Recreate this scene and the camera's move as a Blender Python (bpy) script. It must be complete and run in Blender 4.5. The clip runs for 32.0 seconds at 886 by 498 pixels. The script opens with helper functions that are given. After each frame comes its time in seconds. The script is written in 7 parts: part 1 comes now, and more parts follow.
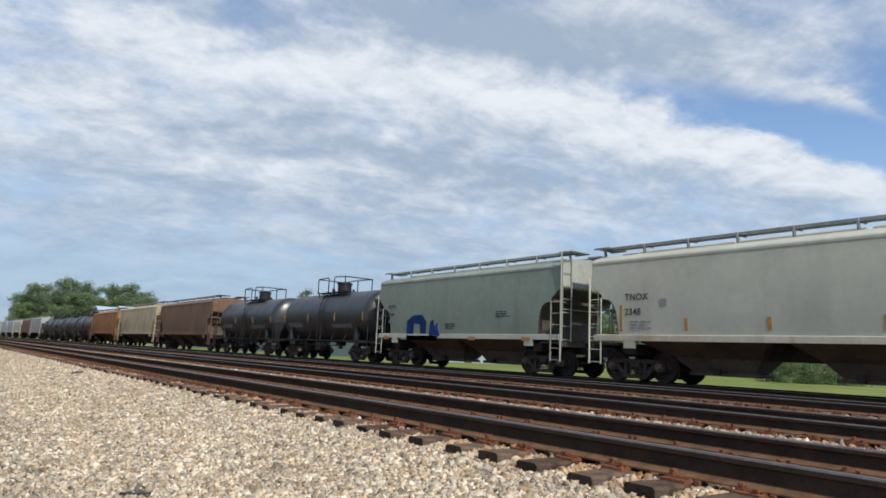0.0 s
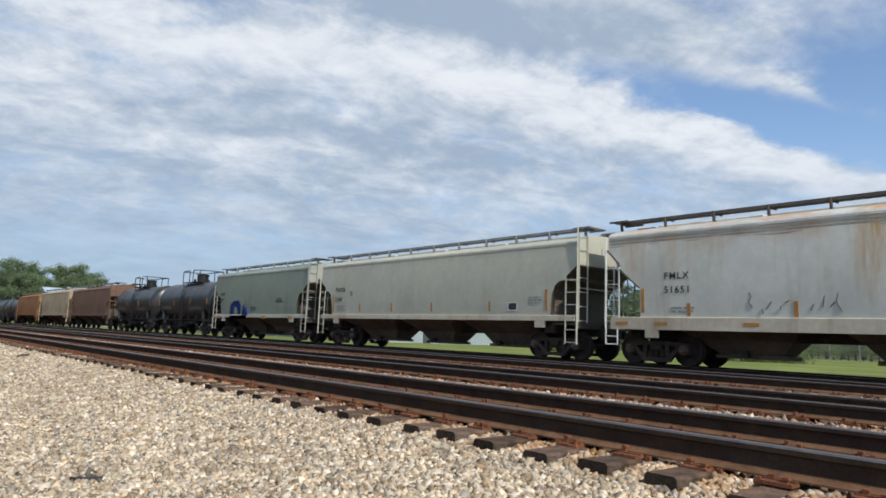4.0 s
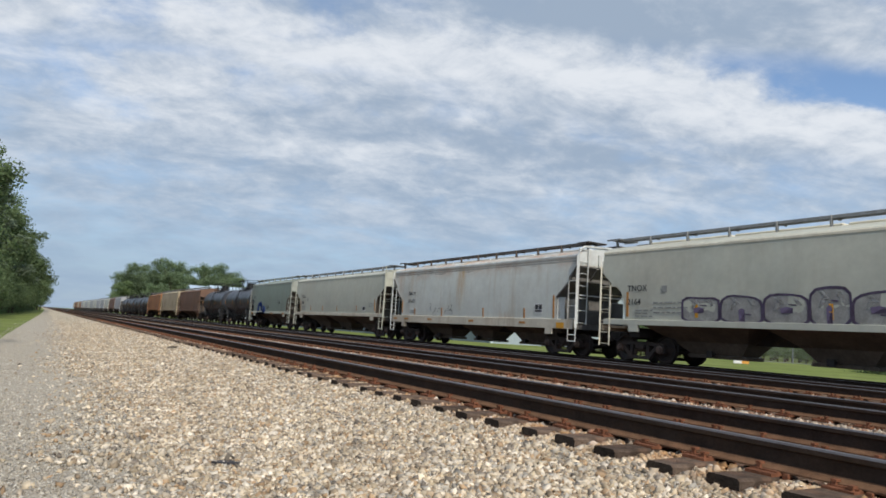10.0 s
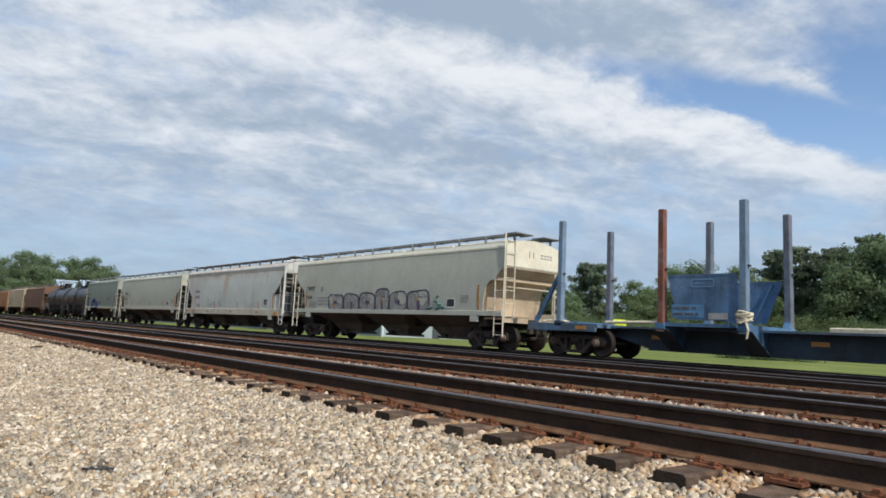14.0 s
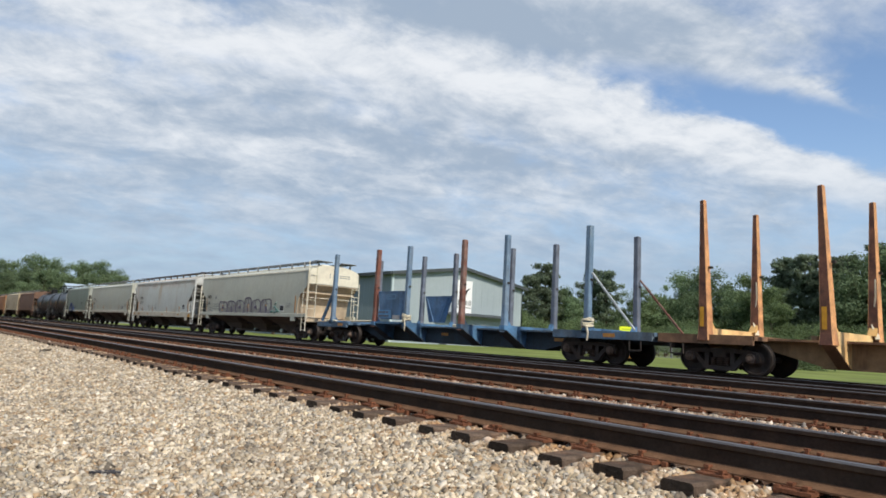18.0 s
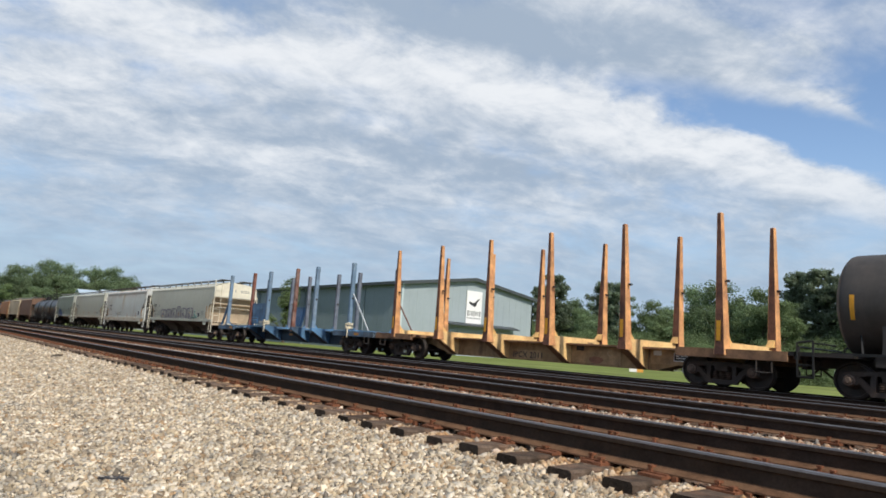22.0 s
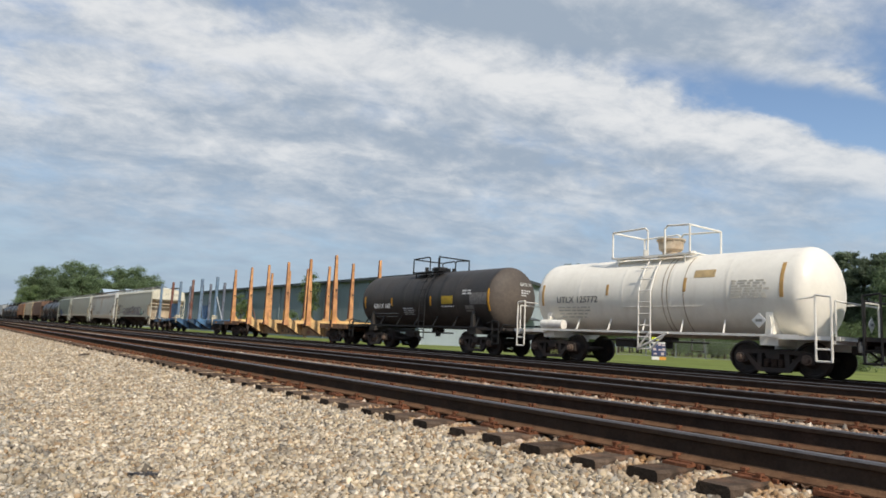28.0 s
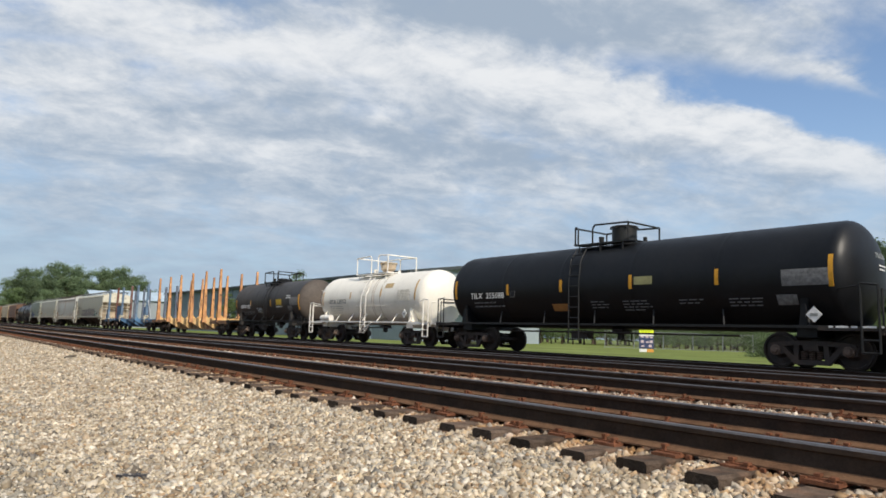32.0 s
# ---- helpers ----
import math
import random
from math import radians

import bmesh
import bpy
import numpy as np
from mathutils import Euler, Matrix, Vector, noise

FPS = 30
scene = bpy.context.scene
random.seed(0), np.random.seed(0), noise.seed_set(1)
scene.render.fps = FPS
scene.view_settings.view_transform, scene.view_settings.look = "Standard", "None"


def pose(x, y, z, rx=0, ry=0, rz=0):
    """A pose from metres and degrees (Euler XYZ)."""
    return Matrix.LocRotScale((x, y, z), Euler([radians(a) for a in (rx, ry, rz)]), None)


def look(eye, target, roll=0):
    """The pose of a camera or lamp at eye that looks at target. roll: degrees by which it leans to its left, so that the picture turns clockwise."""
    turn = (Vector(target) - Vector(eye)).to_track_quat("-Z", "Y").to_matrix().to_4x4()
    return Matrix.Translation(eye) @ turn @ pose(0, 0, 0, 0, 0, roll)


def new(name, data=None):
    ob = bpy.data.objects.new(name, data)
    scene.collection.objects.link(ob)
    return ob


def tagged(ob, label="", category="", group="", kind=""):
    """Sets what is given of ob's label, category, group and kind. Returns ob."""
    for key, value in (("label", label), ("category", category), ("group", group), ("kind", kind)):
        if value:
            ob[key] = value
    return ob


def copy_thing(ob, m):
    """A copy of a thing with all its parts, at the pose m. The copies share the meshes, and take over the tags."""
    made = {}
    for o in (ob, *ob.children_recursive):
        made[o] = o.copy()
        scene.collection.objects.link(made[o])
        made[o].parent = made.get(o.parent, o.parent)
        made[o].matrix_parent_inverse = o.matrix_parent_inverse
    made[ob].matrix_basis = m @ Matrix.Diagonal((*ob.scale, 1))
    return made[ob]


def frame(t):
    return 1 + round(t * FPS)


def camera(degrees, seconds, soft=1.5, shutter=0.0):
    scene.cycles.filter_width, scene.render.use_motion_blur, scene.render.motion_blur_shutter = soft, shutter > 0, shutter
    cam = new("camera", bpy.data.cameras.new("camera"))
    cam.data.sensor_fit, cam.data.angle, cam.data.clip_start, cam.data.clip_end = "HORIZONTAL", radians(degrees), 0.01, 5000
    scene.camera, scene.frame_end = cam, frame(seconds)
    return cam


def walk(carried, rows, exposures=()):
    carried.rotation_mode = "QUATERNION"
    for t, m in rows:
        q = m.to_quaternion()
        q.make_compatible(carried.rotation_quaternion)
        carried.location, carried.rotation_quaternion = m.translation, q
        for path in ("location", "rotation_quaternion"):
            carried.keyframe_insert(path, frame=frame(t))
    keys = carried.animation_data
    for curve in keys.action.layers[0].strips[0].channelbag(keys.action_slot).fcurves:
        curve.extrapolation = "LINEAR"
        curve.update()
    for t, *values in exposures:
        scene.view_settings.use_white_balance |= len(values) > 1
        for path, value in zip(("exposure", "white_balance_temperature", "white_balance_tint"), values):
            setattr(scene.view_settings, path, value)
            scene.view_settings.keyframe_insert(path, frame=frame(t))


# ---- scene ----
# The world: rail tops lie at z = 0, the tracks run along y, the eye stands at x = y = 0.
EYE_HEIGHT = 0.57
SPEED, GAIN = 3.812, 0.0119     # metres a second towards +y at 13 s, and what it gains each second
cam = camera(66.9, 32.0, soft=1.7)


def eye_pose(yaw, pitch, roll):
    """Yaw to the left of +y, pitch up, roll clockwise, in degrees."""
    y, p = radians(yaw), radians(pitch)
    eye = Vector((0, 0, EYE_HEIGHT))
    return look(eye, eye + Vector((-math.sin(y) * math.cos(p), math.cos(y) * math.cos(p), math.sin(p))), roll)


def travelled(t):
    """How far the train has gone since 13 s."""
    return SPEED * (t - 13) + GAIN / 2 * (t - 13) ** 2


TURNS = [
    (0.0, -37.14, 8.93, 2.6), (0.5, -42.68, 8.56, 1.88), (1.0, -40.98, 8.08, 1.84), (1.5, -40.41, 7.69, 2.07),
    (2.0, -41.01, 7.37, 1.97), (2.5, -40.17, 7.24, 2.7), (3.0, -40.61, 7.33, 2.43), (3.5, -40.6, 7.41, 2.39),
    (5.5, -41.66, 7.62, 1.99), (6.0, -41.3, 7.36, 2.26), (6.5, -36.6, 7.38, 3.01), (7.0, -33.76, 7.61, 2.6),
    (7.5, -31.67, 6.86, 1.93), (8.0, -31.26, 7.24, 2.03), (8.5, -31.32, 7.02, 2.03), (9.0, -31.15, 7.02, 2.15),
    (9.5, -30.37, 7.54, 3.03), (10.0, -30.6, 7.08, 3.73), (10.5, -33.82, 6.93, 4.38), (11.0, -37.49, 7.8, 3.95),
    (11.5, -34.14, 7.2, 3.46), (12.0, -32.71, 7.4, 3.04), (12.5, -36.68, 7.0, 3.24), (13.0, -40.4, 6.75, 2.73),
    (13.5, -40.37, 6.64, 2.57), (14.0, -39.94, 7.04, 2.81), (14.5, -39.82, 7.13, 2.86), (16.5, -39.36, 7.4, 3.13),
    (17.0, -39.39, 7.34, 3.13), (17.5, -39.42, 7.36, 3.06), (18.0, -39.29, 7.51, 3.19), (18.5, -38.95, 7.71, 2.98),
    (19.0, -38.87, 7.8, 2.89), (19.5, -38.88, 7.85, 2.6), (20.0, -38.89, 8.18, 2.24), (20.5, -38.86, 8.95, 1.74),
    (21.0, -39.23, 8.65, 1.92), (21.5, -39.55, 8.37, 2.7), (22.0, -38.35, 8.33, 3.97), (22.5, -37.3, 8.1, 4.5),
    (23.0, -38.48, 7.92, 3.57), (23.5, -38.55, 7.15, 2.93), (24.0, -38.97, 7.2, 1.0), (24.5, -39.15, 8.38, 0.12),
    (25.0, -38.70, 7.82, 0.22), (25.5, -37.94, 6.77, 1.67), (27.5, -36.99, 7.33, 2.53), (28.0, -36.8, 7.56, 2.81),
    (28.5, -36.79, 7.6, 2.82), (29.0, -36.91, 7.42, 2.75), (29.5, -37.12, 7.44, 2.52), (30.0, -37.91, 7.32, 2.33),
    (30.5, -37.22, 7.49, 2.37), (31.0, -37.27, 7.42, 2.23), (31.5, -37.76, 7.23, 1.89), (32.0, -37.88, 7.25, 1.87),
]
walk(cam, [(t, eye_pose(y, p, r)) for t, y, p, r in TURNS], exposures=[(0, -0.02, 6290, 10), (4, -0.04, 6290, 10), (8, -0.13, 6290, 10), (11, -0.11, 6300, 10), (14, -0.04, 6340, 10), (19, -0.02, 6420, 10), (25, 0.0, 6450, 10), (27.5, -0.13, 6600, 10), (29, -0.16, 6650, 10), (31, -0.04, 6600, 10), (32, -0.06, 6550, 10)])

# ---- world and sun ----
SUN_DIRECTION = Vector((-0.15, -0.87, 0.81)).normalized()     # towards the sun


def build_world():
    w = bpy.data.worlds.new("sky")
    scene.world = w
    w.use_nodes = True
    nt = w.node_tree
    nt.nodes.clear()
    N, K = nt.nodes.new, nt.links.new
    out, bg = N("ShaderNodeOutputWorld"), N("ShaderNodeBackground")
    sky = N("ShaderNodeTexSky")
    sky.sky_type, sky.sun_disc = "NISHITA", False
    sky.sun_elevation = math.asin(SUN_DIRECTION.z)
    sky.sun_rotation = math.atan2(SUN_DIRECTION.x, SUN_DIRECTION.y)
    sky.air_density, sky.dust_density, sky.ozone_density = 1.0, 0.6, 2.0
    dim = N("ShaderNodeVectorMath"); dim.operation = "SCALE"; dim.inputs[3].default_value = 0.165
    K(sky.outputs[0], dim.inputs[0])
    tc, sep = N("ShaderNodeTexCoord"), N("ShaderNodeSeparateXYZ")
    K(tc.outputs["Generated"], sep.inputs[0])

    def mth(op, a, b=None, clamp=False):
        n = N("ShaderNodeMath"); n.operation = op; n.use_clamp = clamp
        for i, v in enumerate((a, b)):
            if v is None: continue
            if isinstance(v, (int, float)): n.inputs[i].default_value = v
            else: K(v, n.inputs[i])
        return n.outputs[0]
    # the sheet of cloud lies in a plane overhead; its bands run along one direction in it
    zz = mth("MAXIMUM", mth("ADD", sep.outputs[2], 0.12), 0.05)
    px, py = mth("DIVIDE", sep.outputs[0], zz), mth("DIVIDE", sep.outputs[1], zz)
    along = mth("SUBTRACT", mth("MULTIPLY", px, 0.93), mth("MULTIPLY", py, 0.36))
    across = mth("ADD", mth("MULTIPLY", px, 0.36), mth("MULTIPLY", py, 0.93))
    comb = N("ShaderNodeCombineXYZ")
    # rounder coordinates for the lumps of cloud
    zl = mth("ADD", mth("MAXIMUM", sep.outputs[2], 0.0), 0.27)
    la, lc = mth("DIVIDE", sep.outputs[0], zl), mth("DIVIDE", sep.outputs[1], zl)
    K(mth("SUBTRACT", mth("MULTIPLY", la, 0.93), mth("MULTIPLY", lc, 0.36)), comb.inputs[0])
    K(mth("ADD", mth("MULTIPLY", la, 0.36), mth("MULTIPLY", lc, 0.93)), comb.inputs[1])

    def noise_of(scale, detail, rough, stretch, shift=(0, 0, 0), warp=0.0):
        mp = N("ShaderNodeMapping")
        mp.inputs["Scale"].default_value = stretch
        mp.inputs["Location"].default_value = shift
        K(comb.outputs[0], mp.inputs[0])
        n = N("ShaderNodeTexNoise")
        n.inputs["Scale"].default_value, n.inputs["Detail"].default_value = scale, detail
        n.inputs["Roughness"].default_value, n.inputs["Distortion"].default_value = rough, warp
        K(mp.outputs[0], n.inputs["Vector"])
        return n.outputs[0]

    def ramp(v, a, b, lo=0.0, hi=1.0):
        n = N("ShaderNodeMapRange"); n.interpolation_type = "SMOOTHSTEP"
        for i, q in enumerate((a, b, lo, hi)): n.inputs[i + 1].default_value = q
        K(v, n.inputs[0])
        return n.outputs[0]
    big = noise_of(1.9, 2, 0.5, (0.8, 1.2, 1), (3.1, 1.7, 0))
    mid = noise_of(4.4, 7, 0.57, (0.9, 1.1, 1), (0.4, 2.2, 0), 0.3)
    fine = noise_of(14.0, 6, 0.62, (0.9, 1.0, 1), (5.0, 0.0, 0), 0.3)
    ripple = mth("SUBTRACT", mid, 0.5)
    wav_a = mth("ADD", along, mth("MULTIPLY", mth("SUBTRACT", big, 0.5), 0.8))
    wav_c = mth("ADD", across, mth("ADD", mth("MULTIPLY", ripple, 0.36), mth("MULTIPLY", mth("SUBTRACT", fine, 0.5), 0.07)))

    def bank(a0, c0, ra, rc):
        """A soft bank of cloud, or a gap, about one place of the sheet: 1 in its middle."""
        da, dc = mth("DIVIDE", mth("SUBTRACT", wav_a, a0), ra), mth("DIVIDE", mth("SUBTRACT", wav_c, c0), rc)
        return mth("EXPONENT", mth("MULTIPLY", mth("ADD", mth("MULTIPLY", da, da), mth("MULTIPLY", dc, dc)), -1.0))

    def total(base, terms):
        for k, v in terms:
            base = mth("ADD", base, mth("MULTIPLY", v, k))
        return base
    band = bank(1.3, 1.81, 2.4, 0.17)                 # the long bright band
    cover = total(mth("MULTIPLY", mid, 0.62), (
        (0.22, big), (0.16, fine), (0.26, band), (-0.37, bank(1.75, 1.55, 0.85, 0.12)), (-0.30, bank(1.75, 1.22, 0.42, 0.24)),
        (0.30, bank(0.95, 1.36, 0.42, 0.10)), (0.26, bank(1.52, 1.40, 0.24, 0.055)), (0.30, bank(0.55, 1.45, 0.42, 0.22)),
        (0.24, bank(0.2, 2.45, 1.7, 0.55)), (0.16, bank(0.5, 3.4, 2.5, 0.7)), (-0.13, bank(-0.35, 1.92, 0.5, 0.06)), (-0.12, bank(1.6, 2.75, 0.6, 0.25))))
    mask = ramp(cover, 0.25, 0.73)
    shade = noise_of(5.2, 8, 0.62, (0.9, 1.2, 1), (8.3, 4.1, 0), 0.35)
    lit = total(mth("MULTIPLY", shade, 1.15), (
        (0.30, band), (0.16, bank(-0.15, 2.58, 0.5, 0.16)), (0.16, bank(-0.6, 2.2, 0.4, 0.2)), (-0.22, bank(0.55, 2.30, 0.55, 0.16)), (-0.26, bank(0.45, 1.42, 0.5, 0.14)),
        (-0.10, bank(-0.3, 2.85, 0.9, 0.12)), (0.12, bank(1.5, 1.40, 0.3, 0.07)), (0.50, mth("SUBTRACT", fine, 0.5))))
    bright = ramp(lit, 0.30, 1.0)
    cl = N("ShaderNodeMixRGB")
    cl.inputs[1].default_value, cl.inputs[2].default_value = (0.385, 0.47, 0.58, 1), (0.88, 0.90, 0.92, 1)
    K(bright, cl.inputs[0])
    mix = N("ShaderNodeMixRGB")
    K(mth("MULTIPLY", mask, 0.96), mix.inputs[0]); K(dim.outputs[0], mix.inputs[1]); K(cl.outputs[0], mix.inputs[2])
    # haze low over the horizon
    hz = N("ShaderNodeMixRGB"); hz.inputs[2].default_value = (0.355, 0.475, 0.625, 1)
    K(ramp(sep.outputs[2], 0.30, 0.03, 0.0, 0.85), hz.inputs[0]); K(mix.outputs[0], hz.inputs[1])
    K(hz.outputs[0], bg.inputs[0]); K(bg.outputs[0], out.inputs[0])
    bg.inputs[1].default_value = 1.0
    sun = bpy.data.lights.new("sun", "SUN")
    sun.energy, sun.angle, sun.color = 4.1, radians(1.0), (1.0, 0.915, 0.79)
    ob = new("sun", sun)
    ob.matrix_world = look(SUN_DIRECTION * 200, (0, 0, 0))


build_world()

# ---- materials ----
MATS = {}


def mat(name, color, rough=0.6, metal=0.0, vary=0.25, scale=3.0, dirt=None, dirt_amount=0.0, streak=None, streak_amount=0.0,
        bump=0.0, bump_scale=40.0, island=0.0, each=0.0, spec=0.5, high=None, tints=None, beside=None, runs=()):
    """A painted or raw surface with variation at two scales. dirt: blotches of another colour; streak: runs down the sides;
    tints: colours shared out among the pieces; high: (colour, from z, to z, amount) for weather on the upper part of a thing; beside: the same along x, for rust dust near a rail; runs: single stains down a side, (colour, y, half width, foot z, head z, amount); island, each: brightness spread between pieces."""
    if name in MATS:
        return MATS[name]
    m = bpy.data.materials.new(name)
    MATS[name] = m
    m.use_nodes = True
    nt = m.node_tree
    N, K = nt.nodes.new, nt.links.new
    b = nt.nodes["Principled BSDF"]
    b.inputs["Roughness"].default_value, b.inputs["Metallic"].default_value = rough, metal
    b.inputs["Specular IOR Level"].default_value = spec
    tc = N("ShaderNodeTexCoord")
    src = tc.outputs["Object"]

    def noise_of(scale, detail=4, stretch=(1, 1, 1)):
        mp = N("ShaderNodeMapping"); mp.inputs["Scale"].default_value = stretch
        K(src, mp.inputs[0])
        n = N("ShaderNodeTexNoise")
        n.inputs["Scale"].default_value, n.inputs["Detail"].default_value, n.inputs["Roughness"].default_value = scale, detail, 0.62
        K(mp.outputs[0], n.inputs["Vector"])
        return n.outputs[0]

    def rng(v, a, b_, lo, hi):
        n = N("ShaderNodeMapRange")
        for i, q in enumerate((a, b_, lo, hi)): n.inputs[i + 1].default_value = q
        K(v, n.inputs[0])
        return n.outputs[0]

    def mixc(fac, a, c, mode="MIX"):
        n = N("ShaderNodeMixRGB"); n.blend_type = mode
        for i, v in enumerate((fac, a, c)):
            if isinstance(v, (int, float)): n.inputs[i].default_value = v
            elif isinstance(v, tuple): n.inputs[i].default_value = (*v, 1)
            else: K(v, n.inputs[i])
        return n.outputs[0]

    def mul(a, c):
        n = N("ShaderNodeMath"); n.operation = "MULTIPLY"
        for i, v in enumerate((a, c)):
            if isinstance(v, (int, float)): n.inputs[i].default_value = v
            else: K(v, n.inputs[i])
        return n.outputs[0]
    n1, n2 = noise_of(scale), noise_of(scale * 9, 3)
    v1 = rng(n1, 0.3, 0.7, 1 - vary, 1 + vary)
    v2 = rng(n2, 0.3, 0.7, 1 - vary * 0.5, 1 + vary * 0.5)
    k = mul(v1, v2)
    if island:
        g = N("ShaderNodeNewGeometry"); k = mul(k, rng(g.outputs["Random Per Island"], 0, 1, 1 - island, 1 + island))
    if each:
        o = N("ShaderNodeObjectInfo"); k = mul(k, rng(o.outputs["Random"], 0, 1, 1 - each, 1 + each))
    c = color
    if tints:
        g2, cr = N("ShaderNodeNewGeometry"), N("ShaderNodeValToRGB")
        cr.color_ramp.interpolation = "CONSTANT"
        wn = N("ShaderNodeTexWhiteNoise"); wn.noise_dimensions = "1D"
        K(g2.outputs["Random Per Island"], wn.inputs["W"]); K(wn.outputs["Value"], cr.inputs[0])
        el = cr.color_ramp.elements
        el[0].color = (*tints[0], 1)
        el[1].position, el[1].color = 1 / len(tints), (*tints[1], 1)
        for i in range(2, len(tints)):
            e = el.new(i / len(tints)); e.color = (*tints[i], 1)
        c = cr.outputs[0]
    if dirt and dirt_amount:
        c = mixc(mul(rng(noise_of(scale * 0.6, 7), 0.46, 0.68, 0, 1), dirt_amount), c, dirt)
    if streak and streak_amount:
        c = mixc(mul(rng(noise_of(2.2, 5, (1, 1, 0.10)), 0.52, 0.72, 0, 1), streak_amount), c, streak)
    if high:
        hc, z0, z1, amount = high
        sep = N("ShaderNodeSeparateXYZ"); K(src, sep.inputs[0])
        c = mixc(mul(mul(rng(sep.outputs[2], z0, z1, 0, 1), rng(noise_of(1.3, 7, (1, 0.5, 0.8)), 0.40, 0.62, 0, 1)), amount), c, hc)
    for hc, y0, half, z0, z1, amount in runs:
        sep = N("ShaderNodeSeparateXYZ"); K(src, sep.inputs[0])
        off = N("ShaderNodeMath"); off.operation = "SUBTRACT"; K(sep.outputs[1], off.inputs[0]); off.inputs[1].default_value = y0
        size = N("ShaderNodeMath"); size.operation = "ABSOLUTE"; K(off.outputs[0], size.inputs[0])
        c = mixc(mul(mul(mul(rng(size.outputs[0], half, half * 0.2, 0, 1), rng(sep.outputs[2], z0, z1, 0, 1)), rng(noise_of(2.6, 6, (1, 1.6, 0.25)), 0.35, 0.6, 0, 1)), amount), c, hc)
    if beside:
        hc, x0, x1, amount = beside
        sep = N("ShaderNodeSeparateXYZ"); K(src, sep.inputs[0])
        c = mixc(mul(mul(rng(sep.outputs[0], x0, x1, 0, 1), rng(noise_of(5.0, 4), 0.36, 0.58, 0, 1)), amount), c, hc)
    cc = N("ShaderNodeVectorMath"); cc.operation = "SCALE"
    if isinstance(c, tuple): cc.inputs[0].default_value = c
    else: K(c, cc.inputs[0])
    K(k, cc.inputs[3])
    K(cc.outputs[0], b.inputs["Base Color"])
    K(rng(n1, 0.3, 0.7, max(rough - 0.1, 0.03), min(rough + 0.12, 1)), b.inputs["Roughness"])
    if bump:
        bp = N("ShaderNodeBump"); bp.inputs["Strength"].default_value, bp.inputs["Distance"].default_value = min(bump, 1), 0.02 * max(bump, 1)
        K(noise_of(bump_scale, 5), bp.inputs["Height"]); K(bp.outputs[0], b.inputs["Normal"])
    return m


truck_metal = mat("truck_metal", (0.048, 0.039, 0.034), 0.8, 0.1, 0.35, 4, (0.085, 0.052, 0.035), 0.5, bump=0.3)
truck_worn = mat("truck_worn", (0.105, 0.072, 0.054), 0.7, 0.3, 0.4, 6, (0.05, 0.03, 0.02), 0.6, bump=0.3)
wheel_steel = mat("wheel_steel", (0.042, 0.035, 0.032), 0.6, 0.5, 0.35, 5, (0.09, 0.05, 0.03), 0.4)
underframe = mat("underframe", (0.038, 0.033, 0.030), 0.8, 0.1, 0.35, 3, (0.08, 0.053, 0.037), 0.5)
# rusty rail colours, web darkened for the head's shade, foot paled as lit
rail_side = mat("rail_side", (0.046, 0.033, 0.026), 0.85, 0.0, 0.3, 5, (0.06, 0.035, 0.022), 0.5, bump=0.4, bump_scale=25, spec=0.12)
rail_foot = mat("rail_foot", (0.15, 0.085, 0.05), 0.9, 0.0, 0.3, 6, (0.15, 0.075, 0.045), 0.5, bump=0.4, bump_scale=25, spec=0.12)
rail_top = mat("rail_top", (0.15, 0.142, 0.142), 0.42, 0.6, 0.2, 8, (0.12, 0.09, 0.075), 0.4)
plate_rust = mat("plate_rust", (0.18, 0.076, 0.042), 0.9, 0.0, 0.4, 12, (0.13, 0.055, 0.032), 0.5, bump=0.5, spec=0.12)
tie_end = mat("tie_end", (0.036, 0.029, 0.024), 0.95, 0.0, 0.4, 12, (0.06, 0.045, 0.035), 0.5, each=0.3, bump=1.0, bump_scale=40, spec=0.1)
tie_wood = mat("tie_wood", (0.11, 0.080, 0.060), 0.92, 0.0, 0.4, 7, (0.22, 0.11, 0.062), 0.5, each=0.35, bump=1.0, bump_scale=30, spec=0.12)
STONE_TINTS = [(0.575, 0.494, 0.374), (0.496, 0.408, 0.281), (0.417, 0.335, 0.229), (0.517, 0.441, 0.336), (0.328, 0.252, 0.17), (0.457, 0.378, 0.278), (0.635, 0.562, 0.449), (0.377, 0.262, 0.156), (0.358, 0.33, 0.281), (0.535, 0.446, 0.322), (0.215, 0.185, 0.15), (0.60, 0.53, 0.43)]
grit = mat("grit", (0.46, 0.41, 0.32), 0.95, 0.0, 0.2, 15, island=0.15, spec=0.12, tints=[(0.413, 0.379, 0.315), (0.342, 0.31, 0.252), (0.47, 0.428, 0.357), (0.38, 0.335, 0.263), (0.318, 0.3, 0.263), (0.503, 0.468, 0.399)])
stone = mat("stone", (0.40, 0.31, 0.23), 0.95, 0.0, 0.25, 5, (0.24, 0.13, 0.075), 0.6, island=0.35, tints=[(0.42, 0.35, 0.27), (0.33, 0.25, 0.18), (0.46, 0.40, 0.32), (0.27, 0.18, 0.12), (0.36, 0.30, 0.24)], spec=0.12)
shoulder_stone = mat("shoulder_stone", (0.48, 0.41, 0.315), 0.95, 0.0, 0.2, 2.6, (0.26, 0.205, 0.145), 0.36, island=0.34, tints=STONE_TINTS, spec=0.12, beside=((0.36, 0.19, 0.075), 3.60, 4.02, 0.75))
